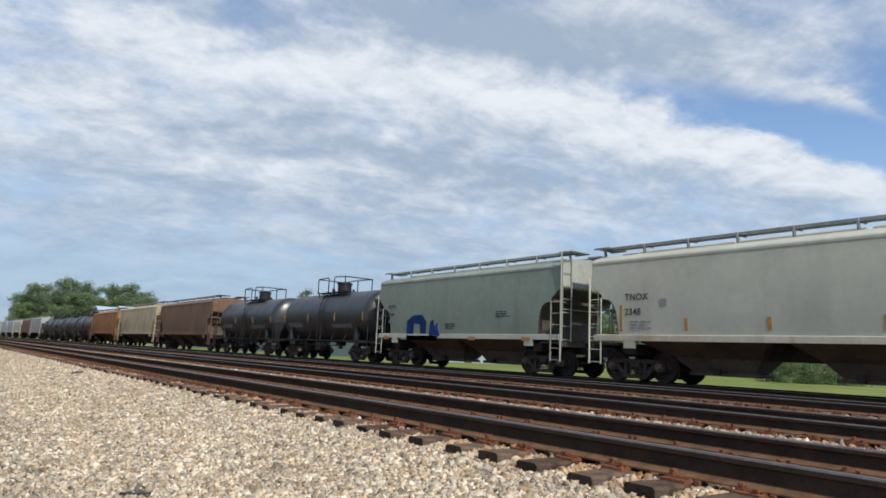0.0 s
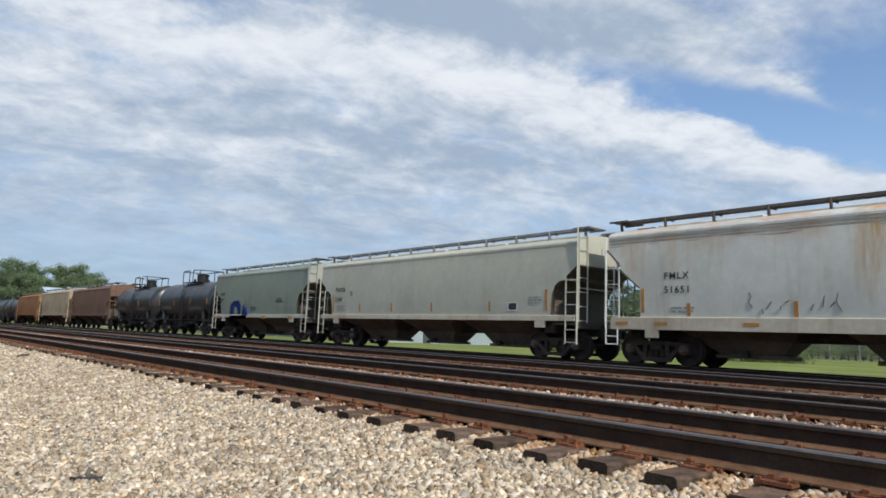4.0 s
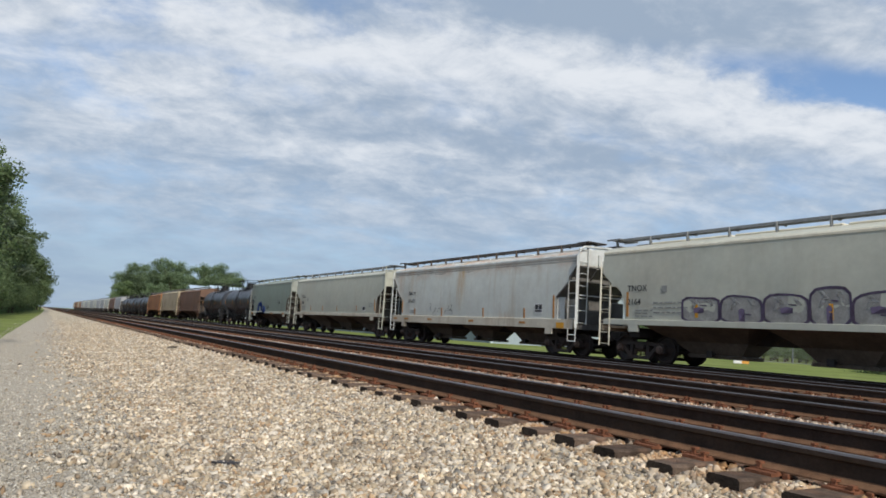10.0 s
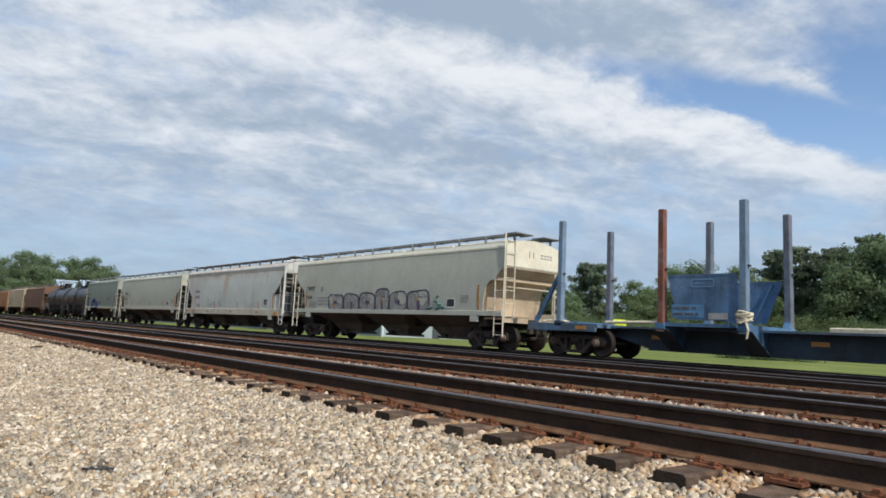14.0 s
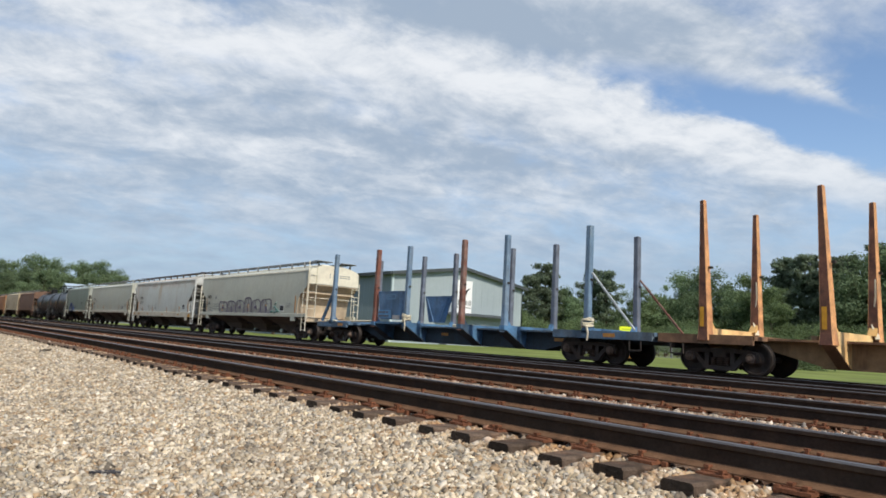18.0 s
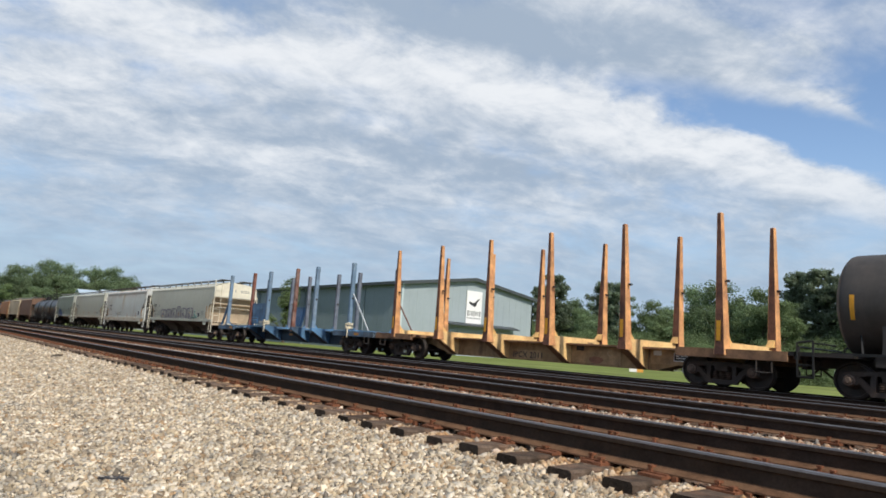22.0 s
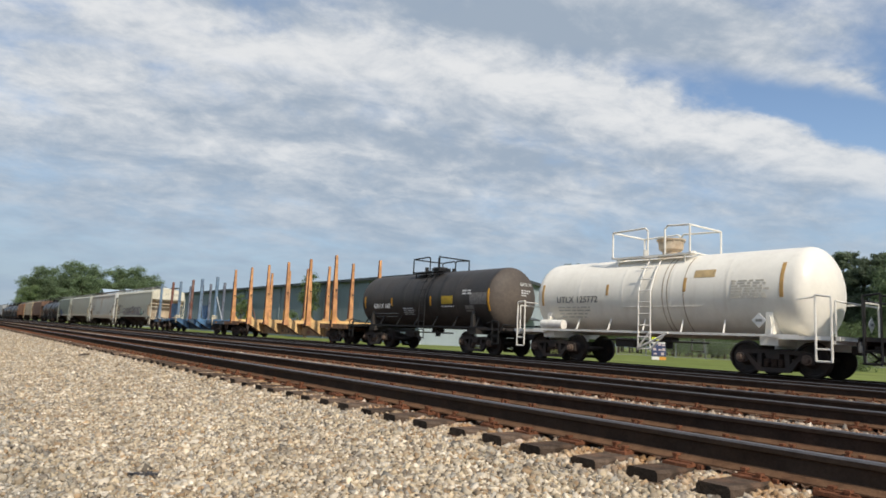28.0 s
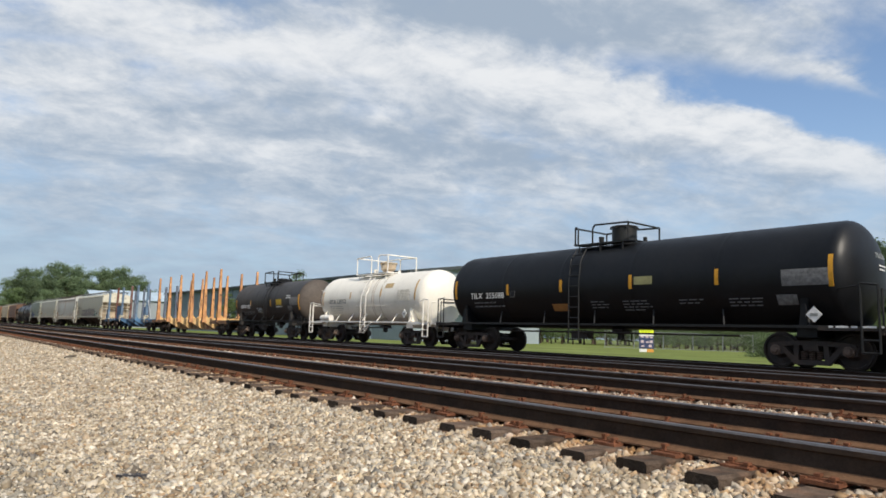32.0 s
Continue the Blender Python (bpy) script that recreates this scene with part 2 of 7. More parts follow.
gravel = mat("gravel", (0.48, 0.425, 0.325), 0.97, 0.0, 0.5, 14, (0.24, 0.19, 0.14), 0.45, bump=1.5, bump_scale=16, spec=0.12)
path_gravel = mat("path_gravel", (0.40, 0.36, 0.29), 0.97, 0.0, 0.22, 12, (0.30, 0.26, 0.21), 0.45, bump=1.0, bump_scale=30, spec=0.12)
dirty_ballast = mat("dirty_ballast", (0.125, 0.072, 0.046), 0.97, 0.0, 0.4, 8, (0.35, 0.28, 0.21), 0.6, bump=1.5, bump_scale=16, spec=0.12)
cinders = mat("cinders", (0.05, 0.031, 0.021), 0.97, 0.0, 0.4, 6, (0.075, 0.045, 0.03), 0.5, bump=1.2, bump_scale=16, spec=0.12)
grass_mat = mat("grass", (0.145, 0.18, 0.045), 0.95, 0.0, 0.25, 0.25, (0.24, 0.26, 0.09), 0.5, bump=1.0, bump_scale=3, spec=0.12)
grey_paint = mat("grey_paint", (0.48, 0.49, 0.415), 0.45, 0.0, 0.10, 0.5, (0.44, 0.41, 0.33), 0.45, (0.40, 0.36, 0.28), 0.35, high=((0.34, 0.27, 0.19), 1.5, 4.3, 0.15))
grey_white_paint = mat("grey_white_paint", (0.60, 0.62, 0.575), 0.45, 0.0, 0.10, 0.5, (0.40, 0.37, 0.31), 0.35, (0.36, 0.25, 0.14), 0.35, high=((0.42, 0.19, 0.075), 3.2, 3.8, 0.65),
                       runs=[((0.46, 0.28, 0.10), 0.5, 0.42, 1.6, 2.6, 0.9), ((0.46, 0.30, 0.13), 5.55, 0.2, 1.7, 3.2, 0.6), ((0.45, 0.25, 0.10), -3.2, 0.8, 1.75, 1.3, 0.6), ((0.42, 0.22, 0.09), 6.9, 0.5, 2.0, 3.4, 0.5)])
green_grey_paint = mat("green_grey_paint", (0.225, 0.27, 0.225), 0.5, 0.0, 0.12, 0.5, (0.19, 0.19, 0.16), 0.5, (0.15, 0.14, 0.11), 0.35)
cream_paint = mat("cream_paint", (0.56, 0.52, 0.42), 0.6, 0.0, 0.15, 0.7, (0.33, 0.24, 0.15), 0.55, (0.28, 0.20, 0.12), 0.5)
# dark base colour stands in for the shade inside the hopper-end recesses
recess_shade = mat("recess_shade", (0.085, 0.072, 0.06), 0.8, 0.0, 0.3, 1.2, (0.16, 0.125, 0.09), 0.5)
recess_tan = mat("recess_tan", (0.46, 0.37, 0.26), 0.75, 0.0, 0.2, 1.0, (0.28, 0.2, 0.13), 0.5)
rib_grey = mat("rib_grey", (0.34, 0.33, 0.295), 0.6, 0.0, 0.2, 1.0, (0.32, 0.16, 0.07), 0.5)
walkway_dark = mat("walkway_dark", (0.10, 0.095, 0.09), 0.75, 0.3, 0.3, 4, (0.16, 0.09, 0.05), 0.4)
walkway_grey = mat("walkway_grey", (0.25, 0.255, 0.255), 0.7, 0.2, 0.25, 4)
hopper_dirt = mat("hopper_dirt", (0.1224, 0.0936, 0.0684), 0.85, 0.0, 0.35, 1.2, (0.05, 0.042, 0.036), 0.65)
brown_paint = mat("brown_paint", (0.16, 0.092, 0.06), 0.7, 0.0, 0.25, 0.7, (0.22, 0.11, 0.06), 0.5, (0.06, 0.035, 0.028), 0.5)
tan_paint = mat("tan_paint", (0.47, 0.40, 0.27), 0.65, 0.0, 0.2, 0.7, (0.22, 0.13, 0.07), 0.5, (0.17, 0.10, 0.055), 0.4)
orange_rust_paint = mat("orange_rust_paint", (0.33, 0.155, 0.06), 0.75, 0.0, 0.25, 0.7, (0.15, 0.06, 0.03), 0.6, (0.12, 0.05, 0.025), 0.4)
white_car_paint = mat("white_car_paint", (0.37, 0.38, 0.38), 0.6, 0.0, 0.15, 0.6, (0.3, 0.27, 0.22), 0.4)
black_tank = mat("black_tank", (0.0085, 0.0095, 0.0115), 0.45, 0.0, 0.25, 0.8, (0.014, 0.0135, 0.0135), 0.5, (0.014, 0.013, 0.0125), 0.4, spec=0.24)
dusty_tank = mat("dusty_tank", (0.042, 0.038, 0.035), 0.55, 0.0, 0.25, 0.8, (0.075, 0.06, 0.048), 0.6, (0.02, 0.017, 0.015), 0.5,
                 runs=[((0.010, 0.009, 0.009), -0.75, 0.35, 1.0, 2.2, 0.95), ((0.012, 0.011, 0.010), 0.25, 0.28, 1.0, 2.2, 0.9), ((0.015, 0.013, 0.012), 1.3, 0.18, 1.4, 2.6, 0.8), ((0.012, 0.011, 0.010), -1.7, 0.2, 1.2, 2.4, 0.8)])
dusty_end = mat("dusty_end", (0.095, 0.075, 0.06), 0.7, 0.0, 0.3, 0.8, (0.07, 0.055, 0.045), 0.5)
black_fitting = mat("black_fitting", (0.016, 0.016, 0.016), 0.55, 0.2, 0.3, 4)
white_tank = mat("white_tank", (0.89, 0.85, 0.755), 0.42, 0.0, 0.05, 0.8, (0.68, 0.62, 0.52), 0.25, (0.55, 0.48, 0.37), 0.25)
white_fitting = mat("white_fitting", (0.86, 0.83, 0.76), 0.5, 0.0, 0.1, 3, (0.55, 0.44, 0.32), 0.3)
pale_rust = mat("pale_rust", (0.55, 0.45, 0.33), 0.7, 0.0, 0.25, 3, (0.35, 0.19, 0.09), 0.5)
yellow_mark = mat("yellow_mark", (0.62, 0.30, 0.02), 0.5, 0.0, 0.15, 6)
orange_mark = mat("orange_mark", (0.42, 0.20, 0.05), 0.6, 0.0, 0.2, 6)
white_letters = mat("white_letters", (0.72, 0.72, 0.70), 0.6, 0.0, 0.12, 8)
faded_letters = mat("faded_letters", (0.105, 0.10, 0.098), 0.7, 0.0, 0.2, 8)
black_letters = mat("black_letters", (0.03, 0.03, 0.035), 0.6, 0.0, 0.15, 8)
grey_letters = mat("grey_letters", (0.26, 0.265, 0.25), 0.7, 0.0, 0.15, 8)
blue_paint = mat("blue_paint", (0.075, 0.175, 0.31), 0.6, 0.0, 0.3, 1.6, (0.035, 0.045, 0.055), 0.75, (0.03, 0.035, 0.04), 0.6)
blue_stake_mat = mat("blue_stake", (0.13, 0.205, 0.295), 0.6, 0.0, 0.25, 2.0, (0.26, 0.30, 0.33), 0.45, (0.12, 0.07, 0.05), 0.4)
rust_stake_mat = mat("rust_stake", (0.16, 0.06, 0.04), 0.75, 0.0, 0.35, 3.0, (0.36, 0.32, 0.29), 0.45, (0.11, 0.045, 0.03), 0.6)
# blue car's sill paint, darkened to carry the shade below the deck
sill_shade = mat("sill_shade", (0.028, 0.04, 0.052), 0.75, 0.0, 0.35, 1.3, (0.04, 0.075, 0.115), 0.5, (0.03, 0.022, 0.018), 0.5)
purple_stake_mat = mat("purple_stake", (0.115, 0.135, 0.175), 0.7, 0.0, 0.3, 3.0, (0.2, 0.22, 0.25), 0.4, (0.13, 0.06, 0.045), 0.5)
yellow_car_paint = mat("yellow_car_paint", (0.76, 0.46, 0.16), 0.65, 0.0, 0.2, 1.2, (0.22, 0.11, 0.05), 0.6, (0.14, 0.07, 0.035), 0.5)
yellow_stake_mat = mat("yellow_stake", (0.64, 0.32, 0.13), 0.6, 0.0, 0.34, 2.2, (0.30, 0.12, 0.06), 0.7, (0.17, 0.07, 0.04), 0.55)
# darker rusty copy of yellow_stake with the stakes' shade side put into it
shaded_stake = mat("shaded_stake", (0.17, 0.072, 0.042), 0.7, 0.0, 0.4, 3.5, (0.06, 0.025, 0.02), 0.95, (0.07, 0.03, 0.022), 0.8)
rusty_deck = mat("rusty_deck", (0.14, 0.085, 0.055), 0.85, 0.0, 0.35, 2.0, (0.28, 0.17, 0.09), 0.5)
bunk_cream = mat("bunk_cream", (0.80, 0.54, 0.24), 0.65, 0.0, 0.2, 1.5, (0.36, 0.18, 0.07), 0.5, (0.25, 0.12, 0.05), 0.4)
strap_mat = mat("strap", (0.62, 0.56, 0.42), 0.8, 0.0, 0.2, 9)
blue_spray = mat("blue_spray", (0.012, 0.05, 0.26), 0.5, 0.0, 0.15, 3)
purple_spray = mat("purple_spray", (0.155, 0.12, 0.20), 0.55, 0.0, 0.2, 4)
shine_spray = mat("shine_spray", (0.52, 0.52, 0.50), 0.5, 0.0, 0.25, 5)
silver_spray = mat("silver_spray", (0.30, 0.295, 0.275), 0.5, 0.0, 0.25, 2.5, (0.19, 0.17, 0.19), 0.6)
teal_spray = mat("teal_spray", (0.12, 0.23, 0.21), 0.6, 0.0, 0.2, 4)
black_spray = mat("black_spray", (0.10, 0.105, 0.10), 0.6, 0.0, 0.2, 4)
bark = mat("bark", (0.09, 0.066, 0.048), 0.95, 0.0, 0.35, 3, bump=0.8, bump_scale=8)

# ---- shape helpers ----
def box(bm, cx, cy, cz, sx, sy, sz, m=None, taper=1.0):
    """A box about (cx, cy, cz); taper scales its top in x and y."""
    vs = []
    for z in (-0.5, 0.5):
        k = taper if z > 0 else 1.0
        for x, y in ((-0.5, -0.5), (0.5, -0.5), (0.5, 0.5), (-0.5, 0.5)):
            p = Vector((cx + x * sx * k, cy + y * sy * k, cz + z * sz))
            vs.append(bm.verts.new(m @ p if m else p))
    for f in ((3, 2, 1, 0), (4, 5, 6, 7), (0, 1, 5, 4), (1, 2, 6, 5), (2, 3, 7, 6), (3, 0, 4, 7)):
        bm.faces.new([vs[i] for i in f])


def soft_box(bm, cx, cy, cz, sx, sy, sz, r=0.02, m=None):
    """A box with chamfered upright and top edges."""
    x, y, a, b_ = sx / 2, sy / 2, cz - sz / 2, cz + sz / 2
    ring = [(-x + r, -y), (x - r, -y), (x, -y + r), (x, y - r), (x - r, y), (-x + r, y), (-x, y - r), (-x, -y + r)]
    rows = []
    for z, k in ((a, 0), (b_ - r, 0), (b_, r)):
        row = []
        for px, py in ring:
            qx = px - math.copysign(min(k, abs(px)), px)
            qy = py - math.copysign(min(k, abs(py)), py)
            p = Vector((cx + qx, cy + qy, z))
            row.append(bm.verts.new(m @ p if m else p))
        rows.append(row)
    for lo, hi in zip(rows, rows[1:]):
        for i in range(8):
            bm.faces.new((lo[i], lo[(i + 1) % 8], hi[(i + 1) % 8], hi[i]))
    bm.faces.new(rows[0][::-1]); bm.faces.new(rows[-1])


def bar(bm, a, b_, r, n=6, r2=None):
    """A round bar from a to b_."""
    a, b_ = Vector(a), Vector(b_)
    d = (b_ - a).normalized()
    u = d.orthogonal().normalized(); v = d.cross(u)
    rings = []
    for p, q in ((a, r), (b_, r2 if r2 else r)):
        rings.append([bm.verts.new(p + q * (u * math.cos(t) + v * math.sin(t))) for t in (2 * math.pi * i / n for i in range(n))])
    for i in range(n):
        bm.faces.new((rings[0][i], rings[0][(i + 1) % n], rings[1][(i + 1) % n], rings[1][i]))
    bm.faces.new(rings[0][::-1]); bm.faces.new(rings[1])


def pipe(bm, points, r, n=6):
    for a, b_ in zip(points, points[1:]):
        bar(bm, a, b_, r, n)


def beam(bm, a, b_, w, h, up=(0, 0, 1)):
    """A rectangular beam from a to b_, w wide and h deep."""
    a, b_ = Vector(a), Vector(b_)
    d = (b_ - a).normalized()
    u = d.cross(Vector(up))
    u = u.normalized() if u.length > 1e-4 else d.orthogonal().normalized()
    v = u.cross(d)
    rings = [[bm.verts.new(p + u * x * w / 2 + v * y * h / 2) for x, y in ((-1, -1), (1, -1), (1, 1), (-1, 1))] for p in (a, b_)]
    for i in range(4):
        bm.faces.new((rings[0][i], rings[0][(i + 1) % 4], rings[1][(i + 1) % 4], rings[1][i]))
    bm.faces.new(rings[0][::-1]); bm.faces.new(rings[1])


def prism(bm, outline, axis, a, b_):
    """The outline extruded along an axis; the outline's two numbers are the other two axes in order."""
    def at(p, t):
        q = list(p); q.insert("xyz".index(axis), t)
        return bm.verts.new(q)
    lo, hi = [at(p, a) for p in outline], [at(p, b_) for p in outline]
    n = len(outline)
    for i in range(n):
        bm.faces.new((lo[i], lo[(i + 1) % n], hi[(i + 1) % n], hi[i]))
    bm.faces.new(lo[::-1]); bm.faces.new(hi)


def lathe(bm, profile, axis="x", centre=(0, 0, 0), n=24):
    """profile: (place along the axis, radius) rows."""
    rings = []
    for t, r in profile:
        ring = []
        for i in range(n):
            c, s = r * math.cos(2 * math.pi * i / n), r * math.sin(2 * math.pi * i / n)
            p = {"x": (t, c, s), "y": (s, t, c), "z": (c, s, t)}[axis]
            ring.append(bm.verts.new(Vector(p) + Vector(centre)))
        rings.append(ring)
    for lo, hi in zip(rings, rings[1:]):
        for i in range(n):
            bm.faces.new((lo[i], lo[(i + 1) % n], hi[(i + 1) % n], hi[i]))
    bm.faces.new(rings[0][::-1]); bm.faces.new(rings[-1])


def mesh_of(name, bm, material, smooth=False):
    me = bpy.data.meshes.new(name)
    bmesh.ops.recalc_face_normals(bm, faces=bm.faces)
    bm.to_mesh(me); bm.free()
    for m in (material if isinstance(material, (list, tuple)) else [material]):
        me.materials.append(m)
    if smooth:
        me.polygons.foreach_set("use_smooth", [True] * len(me.polygons))
        me.set_sharp_from_angle(angle=radians(35))
    return me


def part(name, bm, material, parent, label="", smooth=False):
    ob = new(name, mesh_of(name, bm, material, smooth) if isinstance(bm, bmesh.types.BMesh) else bm)
    ob.parent = parent
    return tagged(ob, label)


def thing(name, label, category, group="", at=None, kind=""):
    ob = tagged(new(name), label, category, group, kind)
    ob.empty_display_size = 0.3
    if at is not None:
        ob.matrix_basis = at
    return ob


def letters(name, text, size, material, parent, x, y, z, label="", end=False, spacing=1.0, fat=0.0):
    """Lettering that faces the eye's side of a car (-x), starting at y and running towards -y; end: on a car's rear face (-y), running towards +x."""
    cu = bpy.data.curves.new(name, "FONT")
    cu.body, cu.size, cu.extrude, cu.space_character, cu.offset = text, size, 0.002, spacing, fat
    cu.resolution_u = 3
    ob = bpy.data.objects.new(name, cu)
    scene.collection.objects.link(ob)
    bpy.context.view_layer.update()
    me = bpy.data.meshes.new_from_object(ob.evaluated_get(bpy.context.evaluated_depsgraph_get()))
    bpy.data.objects.remove(ob)
    turn = Matrix(((1, 0, 0, x), (0, 0, -1, y), (0, 1, 0, z), (0, 0, 0, 1))) if end else Matrix(((0, 0, -1, x), (-1, 0, 0, y), (0, 1, 0, z), (0, 0, 0, 1)))
    me.transform(turn)
    me.materials.clear(); me.materials.append(material)
    return part(name, me, None, parent, label)


def text_bars(name, material, parent, x, y, z, rows, width, height=0.06, gap=0.11, seed=1, label=""):
    """Lines of small writing as plain bars, word by word."""
    rng, bm = random.Random(seed), bmesh.new()
    for r in range(rows):
        t, stop = 0.0, width * rng.uniform(0.7, 1.0)
        while t < stop:
            w = min(rng.uniform(0.10, 0.35), stop - t + 0.02)
            box(bm, x(z - r * gap) - 0.002 if callable(x) else x, y - t - w / 2, z - r * gap, 0.006, w, height)
            t += w + 0.06
    return tagged(part(name, bm, material, parent, label), kind="stuff")


def plate(name, material, parent, x, y, z, w, h, label="", thick=0.004):
    bm = bmesh.new()
    box(bm, x, y, z, thick, w, h)
    return part(name, bm, material, parent, label)


# ---- wheels and trucks ----
WHEEL_R = 0.457


def wheelset_mesh():
    bm = bmesh.new()
    for s in (-1, 1):
        x = s * 0.752
        prof = [(x - s * 0.10, 0.20), (x - s * 0.095, 0.10), (x - s * 0.10, 0.41), (x - s * 0.075, WHEEL_R + 0.028), (x - s * 0.045, WHEEL_R + 0.026),
                (x - s * 0.035, WHEEL_R), (x + s * 0.065, WHEEL_R - 0.006), (x + s * 0.07, 0.40), (x + s * 0.02, 0.385), (x + s * 0.0, 0.22), (x + s * 0.05, 0.13), (x + s * 0.09, 0.12), (x + s * 0.09, 0.09)]
        lathe(bm, prof, "x", n=28)
    lathe(bm, [(-1.10, 0.07), (-0.9, 0.085), (0.9, 0.085), (1.10, 0.07)], "x", n=10)
    for s in (-1, 1):
        lathe(bm, [(s * 0.92, 0.10), (s * 1.06, 0.105), (s * 1.12, 0.095), (s * 1.13, 0.05)], "x", n=12)
        for i in range(3):
            t = 2 * math.pi * i / 3
            bar(bm, (s * 1.12, 0.05 * math.cos(t), 0.05 * math.sin(t)), (s * 1.145, 0.05 * math.cos(t), 0.05 * math.sin(t)), 0.017, 6)
    return mesh_of("wheelset", bm, wheel_steel, True)


def side_frame_mesh():
    bm = bmesh.new()
    h = 0.889
    outer = [(-h - 0.17, 0.52), (-h - 0.15, 0.63), (-h + 0.10, 0.67), (-0.40, 0.70), (0.40, 0.70), (h - 0.10, 0.67), (h + 0.15, 0.63), (h + 0.17, 0.52)]
    top = outer + [(h - 0.13, 0.55), (0.42, 0.59), (-0.42, 0.59), (-h + 0.13, 0.55)]
    prism(bm, top, "x", -0.07, 0.07)
    # bow-shaped lower member and the two columns beside the springs
    low = [(-h + 0.13, 0.56), (-h + 0.24, 0.54), (-0.34, 0.22), (0.34, 0.22), (h - 0.24, 0.54), (h - 0.13, 0.56), (h - 0.17, 0.44), (0.42, 0.10), (-0.42, 0.10), (-h + 0.17, 0.44)]
    prism(bm, low, "x", -0.065, 0.065)
    for s in (-1, 1):
        prism(bm, [(s * 0.44, 0.20), (s * 0.32, 0.20), (s * 0.30, 0.62), (s * 0.42, 0.62)], "x", -0.06, 0.06)
        prism(bm, [(s * (h + 0.19), 0.36), (s * (h + 0.10), 0.36), (s * (h + 0.10), 0.58), (s * (h + 0.19), 0.58)], "x", -0.06, 0.06)
        prism(bm, [(s * (h - 0.10), 0.36), (s * (h - 0.19), 0.36), (s * (h - 0.19), 0.58), (s * (h - 0.10), 0.58)], "x", -0.06, 0.06)
    return mesh_of("side_frame", bm, truck_metal)


def bolster_mesh():
    bm = bmesh.new()
    box(bm, 0, 0, 0.55, 2.15, 0.36, 0.18)
    box(bm, 0, 0, 0.66, 1.0, 0.42, 0.12)
    lathe(bm, [(0.70, 0.2), (0.80, 0.2)], "z", n=16)
    for s in (-1, 1):
        box(bm, s * 0.55, 0, 0.40, 0.1, 1.25, 0.10)          # brake beam levers
        bar(bm, (-0.75, s * 0.36, 0.38), (0.75, s * 0.36, 0.38), 0.045)
    return mesh_of("bolster", bm, truck_metal)


def springs_mesh():
    bm = bmesh.new()
    for y in (-0.19, 0, 0.19):
        for z in range(4):
            lathe(bm, [(0.235 + z * 0.055, 0.06), (0.255 + z * 0.055, 0.085), (0.275 + z * 0.055, 0.06)], "z", (0, y, 0), 10)
    return mesh_of("springs", bm, truck_worn)


def bearing_mesh():
    bm = bmesh.new()
    lathe(bm, [(-0.06, 0.02), (-0.06, 0.135), (0.10, 0.135), (0.12, 0.12), (0.12, 0.085), (0.165, 0.08), (0.175, 0.06), (0.175, 0.01)], "x", (0, 0, 0), 14)
    for i in range(3):
        a = 2 * math.pi * i / 3 + 0.4
        bar(bm, (0.12, 0.045 * math.cos(a), 0.045 * math.sin(a)), (0.195, 0.045 * math.cos(a), 0.045 * math.sin(a)), 0.016, 6)
    return mesh_of("bearing_cap", bm, mat("bearing_rust", (0.17, 0.12, 0.09), 0.7, 0.2, 0.3, 8, (0.07, 0.05, 0.04), 0.5))


BEARING = bearing_mesh()
WHEELSET, SIDE_FRAME, BOLSTER, SPRINGS = wheelset_mesh(), side_frame_mesh(), bolster_mesh(), springs_mesh()
ROLLING = []           # every wheelset, with its place in its car


def add_trucks(car, places, roll=True):
    for y in places:
        truck = part("truck", BOLSTER, None, car, "dark rusty two-axle truck")
        truck.location = (0, y, 0)
        for s in (-1, 1):
            f = part("side_frame", SIDE_FRAME, None, truck); f.location = (s * 1.0, 0, 0)
            g = tagged(part("spring_nest", SPRINGS, None, truck), kind="stuff"); g.location = (s * 1.0, 0, 0)
            w = part("wheelset", WHEELSET, None, truck); w.location = (0, s * 0.889, WHEEL_R)
            if roll:
                ROLLING.append((w, s * 0.889))
                for q in (-1, 1):
                    cap = part("bearing_cap", BEARING, None, truck); cap.matrix_basis = pose(q * 1.0, s * 0.889, WHEEL_R, 0, 0, 0 if q > 0 else 180)


def add_couplers(car, ends, z=0.86):
    for y in ends:
        s = 1 if y > 0 else -1
        bm = bmesh.new()
        box(bm, 0, y - s * 0.25, z, 0.16, 0.9, 0.16)
        prism(bm, [(-0.16, y + s * 0.12), (0.14, y + s * 0.12), (0.17, y + s * 0.30), (0.05, y + s * 0.36), (0.02, y + s * 0.24), (-0.10, y + s * 0.24), (-0.14, y + s * 0.42), (-0.20, y + s * 0.40)], "z", z - 0.14, z + 0.14)
        box(bm, 0, y - s * 0.30, z, 0.55, 0.14, 0.42)
        pipe(bm, [(0.35, y - s * 0.2, z - 0.1), (0.38, y + s * 0.15, z - 0.40), (0.30, y + s * 0.40, z - 0.42)], 0.03)
        part("coupler", bm, underframe, car)


def ladder(bm, x, y0, y1, z0, z1, step=0.42, r=0.014, along="y"):
    """A ladder with flat stiles; along: the axis in which it is wide."""
    def at(a, z):
        return (x, a, z) if along == "y" else (a, x, z)
    for a in (y0, y1):
        beam(bm, at(a, z0), at(a, z1), 0.042, 0.026, (1, 0, 0))
    n = int((z1 - z0) / step)
    for i in range(n + 1):
        z = z0 + 0.06 + i * (z1 - z0 - 0.1) / max(n, 1)
        bar(bm, at(y0, z), at(y1, z), r, 5)


